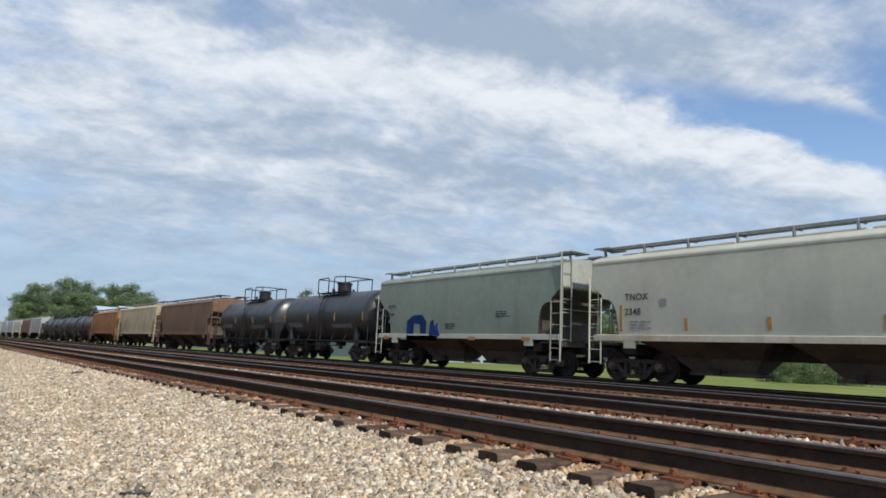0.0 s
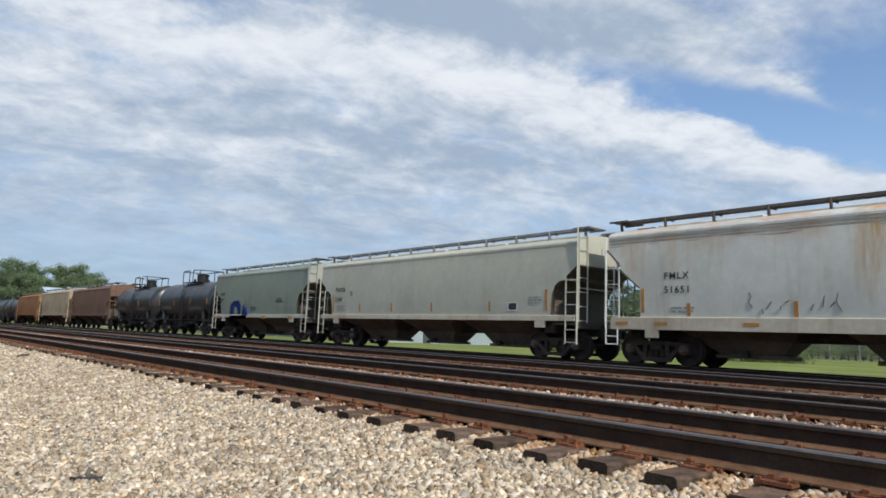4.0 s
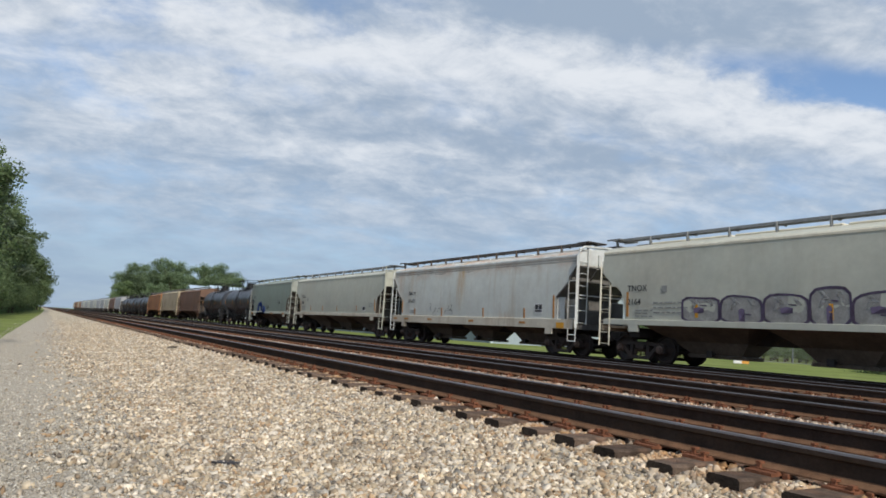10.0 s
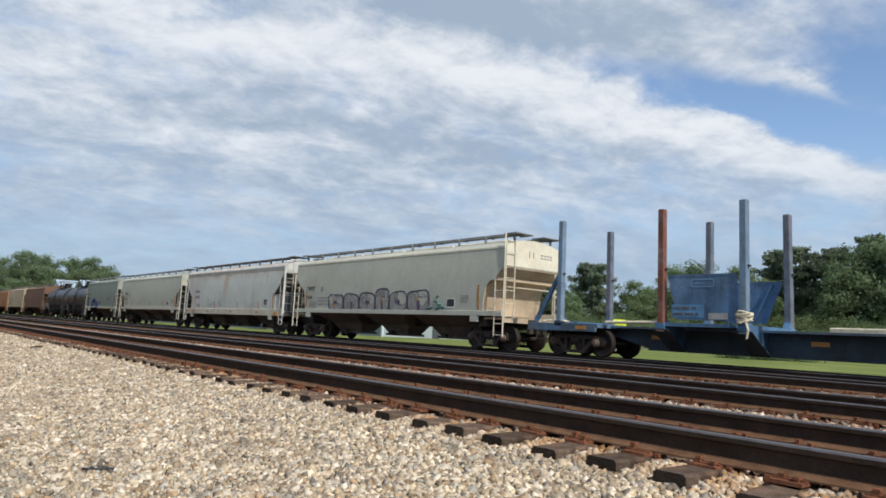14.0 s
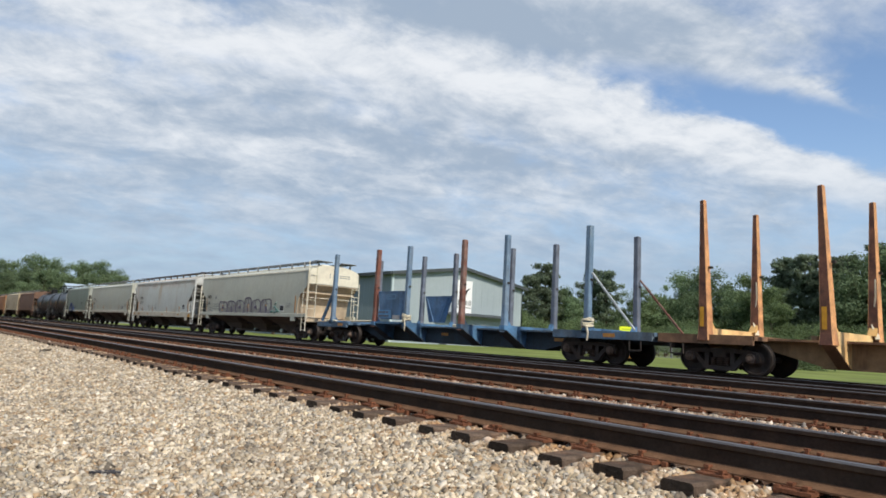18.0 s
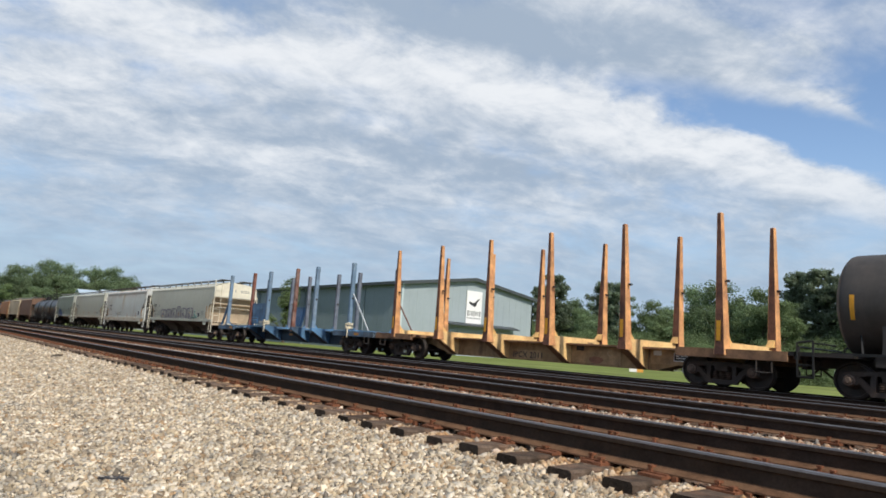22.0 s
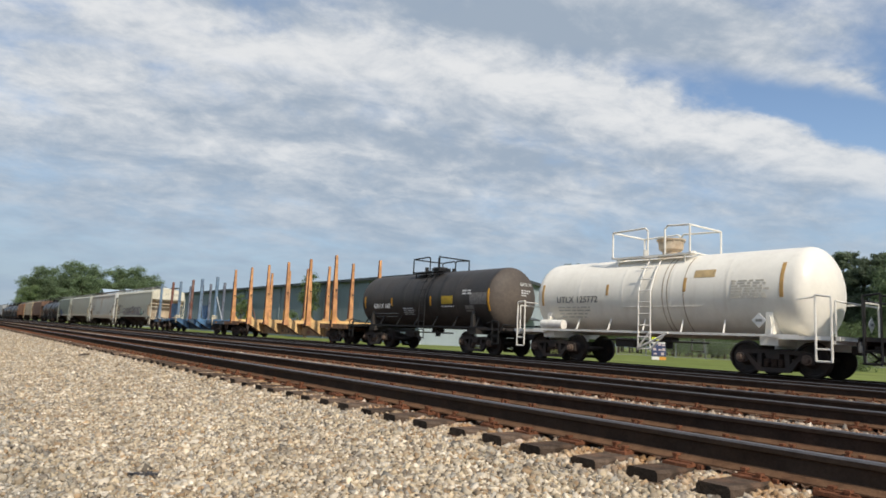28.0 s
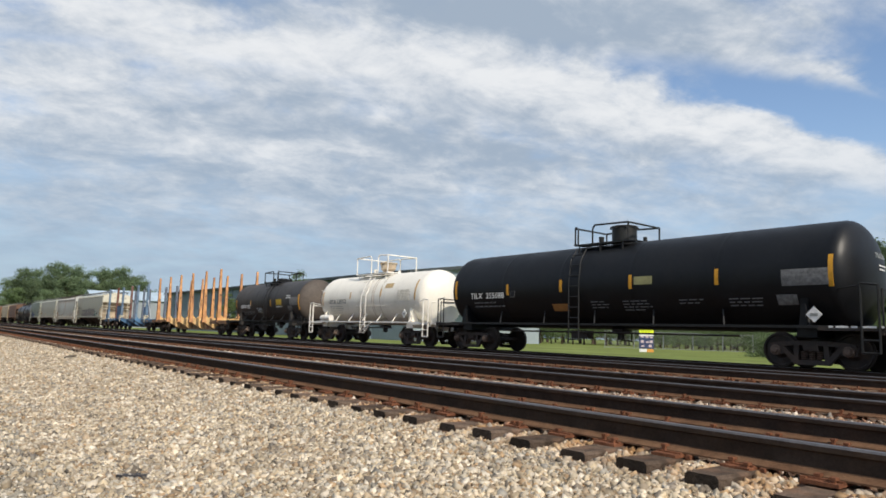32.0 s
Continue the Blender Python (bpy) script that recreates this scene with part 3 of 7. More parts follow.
# ---- covered hoppers ----
def section(zb, top, wide, n=8):
    """Right half of a hopper's section from the bottom edge zb up over the roof, as (x, z)."""
    eave = top - 0.42
    pts = []
    for i in range(n + 1):
        z = zb + (eave - zb) * i / n
        k = (z - 1.3) / (eave - 1.3)
        pts.append((wide - 0.045 * (2 * k - 0.9) ** 2, z))
    pts += [(wide - 0.052, eave + 0.03), (wide - 0.06, eave + 0.10), (wide - 0.16, eave + 0.18), (wide - 0.55, eave + 0.31), (wide - 1.0, top - 0.03), (0, top)]
    return pts


ARC_CUT = ((0, 3.08), (0.44, 2.72), (0.46, 2.60), (0.74, 2.56), (0.92, 2.42), (1.04, 2.15), (1.10, 1.8), (1.12, 1.5), (1.12, 1.28))
STEP_CUT = ((0, 3.46), (0.42, 3.03), (0.43, 2.87), (0.78, 2.57), (1.14, 2.27), (1.15, 1.9), (1.15, 1.28))


def hopper_body(bm, length, top, wide, cut):
    """The side sheets are cut away at the ends along a line of (distance from the end, height), and dent a little between their ribs."""
    e = length / 2
    rings = [(-e + dy, z) for dy, z in cut]
    first, reach = len(rings), cut[-1][0]
    n = int((length - 2 * reach) / 0.3)
    rings += [(-e + reach + (length - 2 * reach) * i / n, 1.28) for i in range(1, n)]
    rings += [(-y, z) for y, z in rings[first - 1::-1]]
    made = []
    for y, zb in rings:
        half = section(zb, top, wide)
        loop = [(x, z) for x, z in half] + [(-x, z) for x, z in half[-2::-1]]
        row = []
        for x, z in loop:
            calm = max(0.0, 1 - abs((z - 2.5) / 1.2) ** 3)
            dent = 0.016 * calm * noise.noise((y * 0.75 + length, z * 0.35, math.copysign(3, x) + top * 9)) + 0.004 * calm * math.cos(y * 2 * math.pi / 1.25)
            row.append(bm.verts.new((x + math.copysign(min(dent - 0.004, 0.0), x), y, z)))
        made.append(row)
    n = len(made[0])
    for lo, hi in zip(made, made[1:]):
        for i in range(n):
            f = bm.faces.new((lo[i], lo[(i + 1) % n], hi[(i + 1) % n], hi[i]))
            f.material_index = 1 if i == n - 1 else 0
    bm.faces.new(made[0]); bm.faces.new(made[-1][::-1])


def covered_hopper(label, length, body_mat, end_mat, sill_mat, top=4.18, wide=1.6, bays=3, roof_bands=0, cut=ARC_CUT, sill=(1.25, 1.42), detail=True, bottom=0.30, slope_mat=None, board_mat=None, group="train of freight cars"):
    slope_mat, board_mat = slope_mat or recess_shade, board_mat or walkway_grey
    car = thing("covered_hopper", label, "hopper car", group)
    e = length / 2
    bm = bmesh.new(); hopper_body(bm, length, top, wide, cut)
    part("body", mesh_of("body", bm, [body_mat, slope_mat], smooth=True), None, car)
    eave = top - 0.42
    for s in (-1, 1):
        bm = bmesh.new()
        prism(bm, [(s * (wide + 0.03), sill[0]), (s * (wide + 0.03), sill[1]), (s * (wide - 0.10), sill[1] + 0.03), (s * (wide - 0.10), sill[0])], "y", -e + 0.15, e - 0.15)
        for q in (-1, 1):
            box(bm, s * (wide - 0.02), q * (e - 1.55), sill[0] - 0.09, 0.09, 0.42, 0.28)      # jacking pads
        part("side_sill", bm, sill_mat, car)
        bm = bmesh.new()
        prism(bm, [(s * (wide - 0.034), eave + 0.0), (s * (wide - 0.034), eave + 0.07), (s * (wide - 0.09), eave + 0.13), (s * (wide - 0.09), eave)], "y", -e, e)
        part("eave_rail", bm, end_mat, car)
        for k in range(roof_bands):
            bm = bmesh.new()
            z = eave - 0.07 - 0.10 * k
            box(bm, s * (wide - 0.058), 0, z, 0.05, length - 0.1, 0.055)
            part("side_rib", bm, rib_grey, car)
    # end sheets in the lighter end colour, lit by the sun
    for s in (-1, 1):
        bm = bmesh.new()
        step = cut is STEP_CUT
        low = cut[0][1]
        half = section(low + 0.04, top - 0.005, wide - 0.03, 4)
        prism(bm, [(x, z) for x, z in half] + [(-x, z) for x, z in half[-2::-1]], "y", s * (e - 0.02), s * (e + 0.012))
        part("end_sheet", bm, end_mat, car)
        bm = bmesh.new()
        # sloped floor sheet of the end, with a ledge across it
        vs = [bm.verts.new((x, s * (e - 0.02), low)) for x in (-wide + 0.06, wide - 0.06)] + [bm.verts.new((x, s * (e - 2.1), 1.50)) for x in (wide - 0.06, -wide + 0.06)]
        lo = [bm.verts.new(v.co - Vector((0, 0, 0.05))) for v in vs]
        bm.faces.new(vs); bm.faces.new(lo[::-1])
        for i in range(4):
            bm.faces.new((vs[i], vs[(i + 1) % 4], lo[(i + 1) % 4], lo[i]))
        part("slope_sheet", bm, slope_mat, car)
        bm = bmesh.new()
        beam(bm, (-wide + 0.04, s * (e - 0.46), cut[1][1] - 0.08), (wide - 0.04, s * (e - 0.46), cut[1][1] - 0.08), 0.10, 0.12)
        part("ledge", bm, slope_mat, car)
        if step:
            # stiffeners on the end sheet, a folded edge along the cut and an upright panel behind the ladder
            for x in (-0.55, 0.55):
                bm = bmesh.new()
                box(bm, x, s * (e + 0.05), (low + top) / 2 - 0.1, 0.07, 0.08, top - low - 0.35)
                part("end_stiffener", bm, end_mat, car)
                bm = bmesh.new()
                beam(bm, (x, s * (e - 0.02), low - 0.05), (x * 0.9, s * (e - 1.55), 1.95), 0.08, 0.12)
                part("slope_stiffener", bm, slope_mat, car)
            for q in (-1, 1):
                bm = bmesh.new()
                path = [(q * (wide - 0.03), s * (e - dy), z - 0.02) for dy, z in cut]
                for p0, p1 in zip(path[1:4], path[2:5]):
                    beam(bm, p0, p1, 0.13, 0.05, (0, 0, 1))
                beam(bm, path[0], path[1], 0.13, 0.05, (0, 0, 1))
                part("cut_flange", bm, slope_mat, car)
                if s > 0:
                    continue
                bm = bmesh.new()
                box(bm, q * (wide - 0.16), s * (e - 1.00), 1.80, 0.04, 0.34, 0.90)
                box(bm, q * (wide - 0.10), s * (e - 1.16), 1.80, 0.10, 0.05, 0.92)
                part("upright_panel", bm, end_mat, car)
                bm = bmesh.new()
                box(bm, q * (wide - 0.42), s * (e - 0.62), 1.72, 0.05, 0.62, 0.92)
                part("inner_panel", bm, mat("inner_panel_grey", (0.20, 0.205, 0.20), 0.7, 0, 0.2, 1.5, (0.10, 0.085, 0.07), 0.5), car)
        bm = bmesh.new()
        box(bm, 0, s * (e - 0.55), 1.16, 2 * wide - 0.2, 1.05, 0.06)
        box(bm, 0, s * (e - 0.05), 1.12, 2 * wide - 0.1, 0.10, 0.20)
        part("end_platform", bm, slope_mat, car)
        bm = bmesh.new()
        pipe(bm, [(-wide + 0.1, s * (e + 0.03), 2.32), (wide - 0.1, s * (e + 0.03), 2.32)], 0.02, 5)
        part("end_handrail", bm, end_mat, car)
        if s > 0:
            bm = bmesh.new()
            lathe(bm, [(-0.02, 0.24), (0.02, 0.28), (0.05, 0.24)], "y", (0.75, s * (e - 0.02), 2.35), 14)
            box(bm, 0.75, s * (e - 0.15), 2.1, 0.28, 0.2, 0.55)
            part("brake_gear", bm, underframe, car)
        # ladders: a short one on the side, one up the end, sharing a corner post
        for q in (-1, 1):
            tall = (s * q) > 0
            x = q * (wide + 0.025)
            bm = bmesh.new()
            beam(bm, (x, s * (e + 0.03), 1.05 if step else 0.50), (x, s * (e + 0.03), (top - 0.40) if step else (top + 0.12) if tall else 3.30), 0.08 if step and s < 0 else 0.044, 0.08 if step and s < 0 else 0.044)
            if step and s < 0:
                pipe(bm, [(x, s * (e + 0.03), top - 0.42), (q * (wide - 0.06), s * (e + 0.03), top - 0.16), (q * (wide - 0.30), s * (e + 0.03), top - 0.02), (0, s * (e + 0.03), top + 0.05)], 0.045, 6)
            part("corner_post", bm, end_mat, car)
            bm = bmesh.new()
            ladder(bm, x, s * (e + 0.02), s * (e - 0.44), 1.36 if step else 0.50, 2.90 if step else 2.62)
            if step:
                pipe(bm, [(x, s * (e + 0.02), 1.05), (x, s * (e + 0.02), 0.56), (x, s * (e - 0.40), 0.56), (x, s * (e - 0.40), 1.05)], 0.022, 5)
                bar(bm, (x, s * (e + 0.02), 0.80), (x, s * (e - 0.40), 0.80), 0.02, 5)
            part("ladder", bm, end_mat, car)
            bm = bmesh.new()
            ladder(bm, s * (e + 0.07), q * wide, q * (wide - 0.46), 1.2, top - 0.10 if tall else 3.0, along="x")
            part("ladder", bm, end_mat, car)
    # hopper bays
    span = length - 2 * 2.75
    step = span / bays
    back = 0.64 if bays == 3 else 0.42
    for i in range(bays):
        y = -span / 2 + step * (i + 0.5) + (0.35 * (i - 1) if bays == 3 else 0.0)
        bm = bmesh.new()
        rows = []
        out_lo, out_hi = (0.75 if i == 0 else 0.0), (0.75 if i == bays - 1 else 0.0)
        for z, hy, hx in ((1.30, step / 2 - 0.05, wide - 0.12), (0.80, step / 2 - back, 0.62), (bottom + 0.12, step / 2 - back - 0.34, 0.40), (bottom + 0.10, step / 2 - back - 0.22, 0.46), (bottom, step / 2 - back - 0.20, 0.46)):
            lo_y, hi_y = y - hy - out_lo * min(1, (z + 0.2) / 1.2), y + hy + out_hi * min(1, (z + 0.2) / 1.2)
            rows.append([bm.verts.new((sx * hx, hi_y if sy > 0 else lo_y, z)) for sx, sy in ((-1, -1), (1, -1), (1, 1), (-1, 1))])
        for lo, hi in zip(rows, rows[1:]):
            for k in range(4):
                bm.faces.new((lo[k], lo[(k + 1) % 4], hi[(k + 1) % 4], hi[k]))
        bm.faces.new(rows[0]); bm.faces.new(rows[-1][::-1])
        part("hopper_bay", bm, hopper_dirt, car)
        bm = bmesh.new()
        bar(bm, (-0.65, y + 0.25, bottom + 0.13), (0.65, y + 0.25, bottom + 0.13), 0.05, 8)
        box(bm, -0.63, y + 0.25, bottom + 0.13, 0.08, 0.2, 0.2)
        part("outlet_gate", bm, underframe, car)
    bm = bmesh.new()
    box(bm, 0, 0, 0.98, 0.5, length + 0.1, 0.40)
    for s in (-1, 1):
        box(bm, 0, s * (e - 1.35), 1.0, 2.6, 0.45, 0.30)
    part("centre_sill", bm, underframe, car)
    # roof: trough hatches, running boards on brackets
    bm = bmesh.new()
    n = max(int(length / 3.6), 2)
    for i in range(n):
        y = -e + 0.9 + (length - 1.8) * (i + 0.5) / n
        soft_box(bm, 0, y, top + 0.04, 0.62, (length - 1.8) / n - 0.12, 0.14, 0.03)
    part("roof_hatch", bm, end_mat, car)
    for s in (-1, 1):
        bm = bmesh.new()
        box(bm, s * 0.78, 0, top + 0.17, 0.46, length - 0.2, 0.035)
        box(bm, s * 1.01, 0, top + 0.165, 0.03, length - 0.2, 0.09)
        part("running_board", bm, board_mat, car)
        k = int(length / 1.55)
        bm = bmesh.new()
        beam(bm, (s * 1.0, 0, top - 0.12), (s * 1.03, 0, top + 0.21), 0.05, 0.09)
        beam(bm, (s * 0.55, 0, top + 0.14), (s * 1.03, 0, top + 0.14), 0.05, 0.04)
        bracket = mesh_of("board_bracket", bm, board_mat)
        for i in range(k + 1):
            part("board_bracket", bracket, None, car).location = (0, -e + 0.12 + (length - 0.24) * i / k, 0)
        for q in (-1, 1):
            bm_w = bmesh.new()
            for k in range(7):
                box(bm_w, q * 0.78, s * (e - 0.42 + k * 0.095), top + 0.185, 0.92, 0.07, 0.025)
            for k in (-1, 1):
                box(bm_w, q * 0.78 + k * 0.44, s * (e - 0.14), top + 0.165, 0.03, 0.66, 0.05)
            tagged(part("end_walkway", bm_w, board_mat, car), kind="stuff")
    add_trucks(car, (-(e - 1.35), e - 1.35), detail)
    add_couplers(car, (-(e + 0.35), e + 0.35))
    return car


def side_x(wide, z, top=4.18):
    k = (z - 1.3) / (top - 0.42 - 1.3)
    return -(wide - 0.045 * (2 * k - 0.9) ** 2) - 0.008


def reflector(car, mat_, wide, y, z, h, w=0.10):
    bm = bmesh.new()
    x = side_x(wide, z)
    prism(bm, [(side_x(wide, z - h / 2) - 0.004, z - h / 2), (side_x(wide, z) - 0.006, z), (side_x(wide, z + h / 2) - 0.004, z + h / 2), (x + 0.03, z + h / 2), (x + 0.03, z - h / 2)], "y", y - w / 2, y + w / 2)
    part("reflector", bm, mat_, car)


# ---- tank cars ----
def tank_car(label, length, radius, zc, shell_mat, end_mat, fit_mat, rail_h=0.8, dome=0.0, dome_y=0.0, plat=(-1.7, 1.7), trucks=None, ladder_y=0.0, detail=True, rail_mat=None, over=0.6, corner=2.05, group="train of freight cars"):
    car = thing("tank_car", label, "tank car", group)
    e = length / 2
    bm = bmesh.new()
    prof = [(-e + 0.62 - 0.62 * math.sin(t), radius * math.cos(t)) for t in (math.pi / 2 * (1 - i / 9) for i in range(9))]
    prof = [(y, max(r, 0.02)) for y, r in prof] + [(-e + 0.62, radius), (-e + 0.72, radius)]
    seams = 5
    for i in range(1, seams):
        y = -e + 0.62 + (length - 1.24) * i / seams
        prof += [(y - 0.12, radius), (y - 0.03, radius), (y - 0.02, radius + 0.002), (y + 0.02, radius + 0.002), (y + 0.03, radius), (y + 0.12, radius)]
    prof += [(-y, r) for y, r in prof[10::-1]]
    lathe(bm, prof, "y", (0, 0, zc), 48)
    part("tank_shell", bm, shell_mat, car, smooth=True)
    if end_mat is not shell_mat:
        for s in (-1, 1):
            bm = bmesh.new()
            lathe(bm, [(s * (y + 0.006 * 0), max(r, 0.02) + 0.004) for y, r in [(-q[0], q[1]) for q in prof[:9]]], "y", (0, s * 0.004, zc), 48)
            part("tank_head", bm, end_mat, car, smooth=True)
    # side rails, end platforms, bolsters
    ex = e + over
    for s in (-1, 1):
        bm = bmesh.new()
        beam(bm, (s * 1.42, -e + 0.4, 1.06), (s * 1.42, e - 0.4, 1.06), 0.05, 0.07)
        for i in range(7):
            y = -e + 1.1 + (length - 2.2) * i / 6
            beam(bm, (s * 1.42, y, 1.06), (s * (radius * 0.80), y + 0.16, zc - radius * 0.60), 0.04, 0.05)
        part("side_rail", bm, rail_mat or fit_mat, car)
        bm = bmesh.new()
        box(bm, 0, s * (e - 0.15), 1.02, 2.9, 1.5, 0.10)
        box(bm, 0, s * (ex - 0.06), 0.98, 2.9, 0.12, 0.20)
        box(bm, 0, s * (ex - 1.0), 0.88, 0.5, 2.2, 0.34)
        part("end_platform", bm, rail_mat or underframe, car)
        bm = bmesh.new()
        ty = (trucks[0] if s < 0 else trucks[1])
        for q in (-1, 1):
            prism(bm, [(ty - 0.11, 1.05), (ty + 0.11, 1.05), (ty + 0.05, zc - radius * 0.52), (ty - 0.05, zc - radius * 0.52)], "x", q * (radius * 0.90), q * (radius * 0.97))
        box(bm, 0, ty, 0.95, 2.5, 0.5, 0.3)
        outline = [(-1.25, 1.05), (1.25, 1.05), (radius * 0.93, zc - radius * 0.42), (0.6, zc - radius * 0.9), (-0.6, zc - radius * 0.9), (-radius * 0.93, zc - radius * 0.42)]
        prism(bm, outline, "y", ty - 0.10, ty + 0.10)
        part("saddle", bm, shell_mat, car)
        # corner handrails and steps
        for q in (-1, 1):
            bm = bmesh.new()
            x = q * 1.47
            y0, y1 = s * (ex - 0.08), s * (ex - 0.46)
            pipe(bm, [(x, y0, 0.45), (x, y0, corner - 0.08), (x, y0 * 0.992 + y1 * 0.008, corner), (x, y1, corner + 0.05), (x, y1, 0.45), (x, y0, 0.45)], 0.028, 6)
            for z in (0.45, 0.75):
                bar(bm, (x, y0, z), (x, y1, z), 0.025, 5)
            pipe(bm, [(x, y1, corner), (x * 0.9, s * (e - 0.49), corner - 0.05)], 0.022, 5)
            part("corner_handrail", bm, fit_mat, car)
        bm = bmesh.new()
        pipe(bm, [(-1.3, s * (ex - 0.05), 1.05), (-1.3, s * (ex - 0.05), corner - 0.1), (1.3, s * (ex - 0.05), corner - 0.1), (1.3, s * (ex - 0.05), 1.05)], 0.025, 5)
        part("end_handrail", bm, fit_mat, car)
    # top platform and railings
    p0, p1 = plat
    zt = zc + radius
    for s in (-1, 1):
        bm = bmesh.new()
        box(bm, s * 0.68, (p0 + p1) / 2, zt - 0.035, 0.42, p1 - p0, 0.03)
        box(bm, s * 0.89, (p0 + p1) / 2, zt - 0.035, 0.025, p1 - p0, 0.055)
        for y in (p0 + 0.2, (p0 + p1) / 2, p1 - 0.2):
            beam(bm, (s * 0.87, y, zt - 0.05), (s * radius * 0.62, y, zc + radius * 0.77), 0.04, 0.04)
        part("top_platform", bm, fit_mat, car)
        m0, m1 = ladder_y - 0.32, ladder_y + 0.32
        if s > 0:
            m0 = m1 = (p0 + p1) / 2
        bm = bmesh.new()
        pipe(bm, [(s * 0.87, p0, zt - 0.05), (s * 0.87, p0, zt + rail_h), (s * 0.87, m0 - 0.1, zt + rail_h + 0.04), (s * 0.87, m0, zt + rail_h - 0.06), (s * 0.87, m0, zt - 0.05)], 0.032, 6)
        part("platform_rail", bm, fit_mat, car)
        bm = bmesh.new()
        pipe(bm, [(s * 0.87, m1, zt - 0.05), (s * 0.87, m1, zt + rail_h - 0.06), (s * 0.87, m1 + 0.1, zt + rail_h + 0.04), (s * 0.87, p1, zt + rail_h), (s * 0.87, p1, zt - 0.05)], 0.032, 6)
        part("platform_rail", bm, fit_mat, car)
    for y in (p0, p1):
        bm = bmesh.new()
        pipe(bm, [(-0.87, y, zt + rail_h), (0.87, y, zt + rail_h)], 0.03, 6)
        part("platform_rail", bm, fit_mat, car)
        bm = bmesh.new()
        box(bm, 0, y, zt + 0.0, 1.8, 0.10, 0.04)
        part("platform_beam", bm, fit_mat, car)
    # manway and valve dome
    bm = bmesh.new()
    lathe(bm, [(zt - 0.15, 0.36), (zt + 0.12, 0.36), (zt + 0.14, 0.42), (zt + 0.20, 0.42), (zt + 0.26, 0.30)] if not dome else
          [(zt - 0.15, 0.42), (zt + 0.08, 0.42), (zt + 0.10, dome), (zt + 0.54, dome), (zt + 0.55, dome + 0.03), (zt + 0.60, dome + 0.03), (zt + 0.62, dome - 0.05)] if fit_mat is not white_fitting else
          [(zt - 0.15, dome), (zt + 0.06, dome), (zt + 0.10, dome - 0.10), (zt + 0.17, dome - 0.12), (zt + 0.26, dome), (zt + 0.54, dome + 0.03), (zt + 0.555, dome + 0.08), (zt + 0.60, dome + 0.08), (zt + 0.62, dome - 0.05)], "z", (0, dome_y, 0), 20)
    for i in range(8):
        t = 2 * math.pi * i / 8
        r = (dome or 0.38) + 0.04
        bar(bm, (r * math.cos(t), dome_y + r * math.sin(t), zt + (0.50 if dome else 0.10)), (r * math.cos(t), dome_y + r * math.sin(t), zt + (0.58 if dome else 0.24)), 0.03, 5)
    part("valve_dome", bm, (pale_rust if dome and fit_mat is white_fitting else fit_mat), car, smooth=True)
    bm = bmesh.new()
    bar(bm, (-0.3, dome_y + 0.75, zt - 0.05), (-0.3, dome_y + 0.75, zt + 0.28), 0.09, 8)
    bar(bm, (0.2, dome_y - 0.7, zt - 0.05), (0.2, dome_y - 0.7, zt + 0.2), 0.07, 8)
    part("safety_valve", bm, fit_mat, car)
    # ladders on both sides
    for s in (-1, 1):
        bm = bmesh.new()
        x0 = s * 1.46
        for y in (ladder_y - 0.22, ladder_y + 0.22):
            pipe(bm, [(x0, y, 0.50), (x0, y, zc + 0.1), (s * radius * 0.93, y, zc + radius * 0.55), (s * radius * 0.72, y, zt - 0.22)], 0.024, 5)
        for i in range(9):
            z = 0.55 + i * 0.36
            k = 1.0 if z < zc + 0.1 else max(0.0, 1 - ((z - zc - 0.1) / (radius * 0.9)) ** 2) ** 0.5
            bar(bm, (x0 * (0.62 + 0.38 * k), ladder_y - 0.22, z), (x0 * (0.62 + 0.38 * k), ladder_y + 0.22, z), 0.02, 5)
        part("ladder", bm, fit_mat, car)
    bm = bmesh.new()
    box(bm, 0, 0, zc - radius - 0.06, 0.42, 0.42, 0.18)
    pipe(bm, [(-0.9, -e + 3.2, 0.80), (-0.9, e - 3.2, 0.80)], 0.03, 6)
    bar(bm, (0, 0, zc - radius - 0.35), (0, 0, zc - radius), 0.12, 10)
    box(bm, -0.7, 1.1, 0.72, 0.35, 0.7, 0.28)
    part("outlet_valve", bm, underframe, car)
    add_trucks(car, trucks, detail)
    add_couplers(car, (-(ex + 0.25), ex + 0.25))
    return car


def tank_x(radius, zc, z):
    return -math.sqrt(max(radius ** 2 - (z - zc) ** 2, 0.01)) - 0.008


def tank_band(car, name, material, radius, zc, y0, y1, z0, z1, label="", lift=0.007):
    """A thin patch that follows the curve of a tank's side."""
    bm = bmesh.new()
    n = max(4, int((z1 - z0) / 0.07))
    rows = []
    for i in range(n + 1):
        a0 = math.asin((z0 - zc) / radius); a1 = math.asin((z1 - zc) / radius)
        a = a0 + (a1 - a0) * i / n
        rows.append([bm.verts.new((-(radius + q) * math.cos(a), y, zc + (radius + q) * math.sin(a))) for q, y in ((lift, y0), (lift, y1), (-0.01, y1), (-0.01, y0))])
    for lo, hi in zip(rows, rows[1:]):
        for k in range(4):
            bm.faces.new((lo[k], lo[(k + 1) % 4], hi[(k + 1) % 4], hi[k]))
    bm.faces.new(rows[0]); bm.faces.new(rows[-1][::-1])
    return part(name, bm, material, car, label)


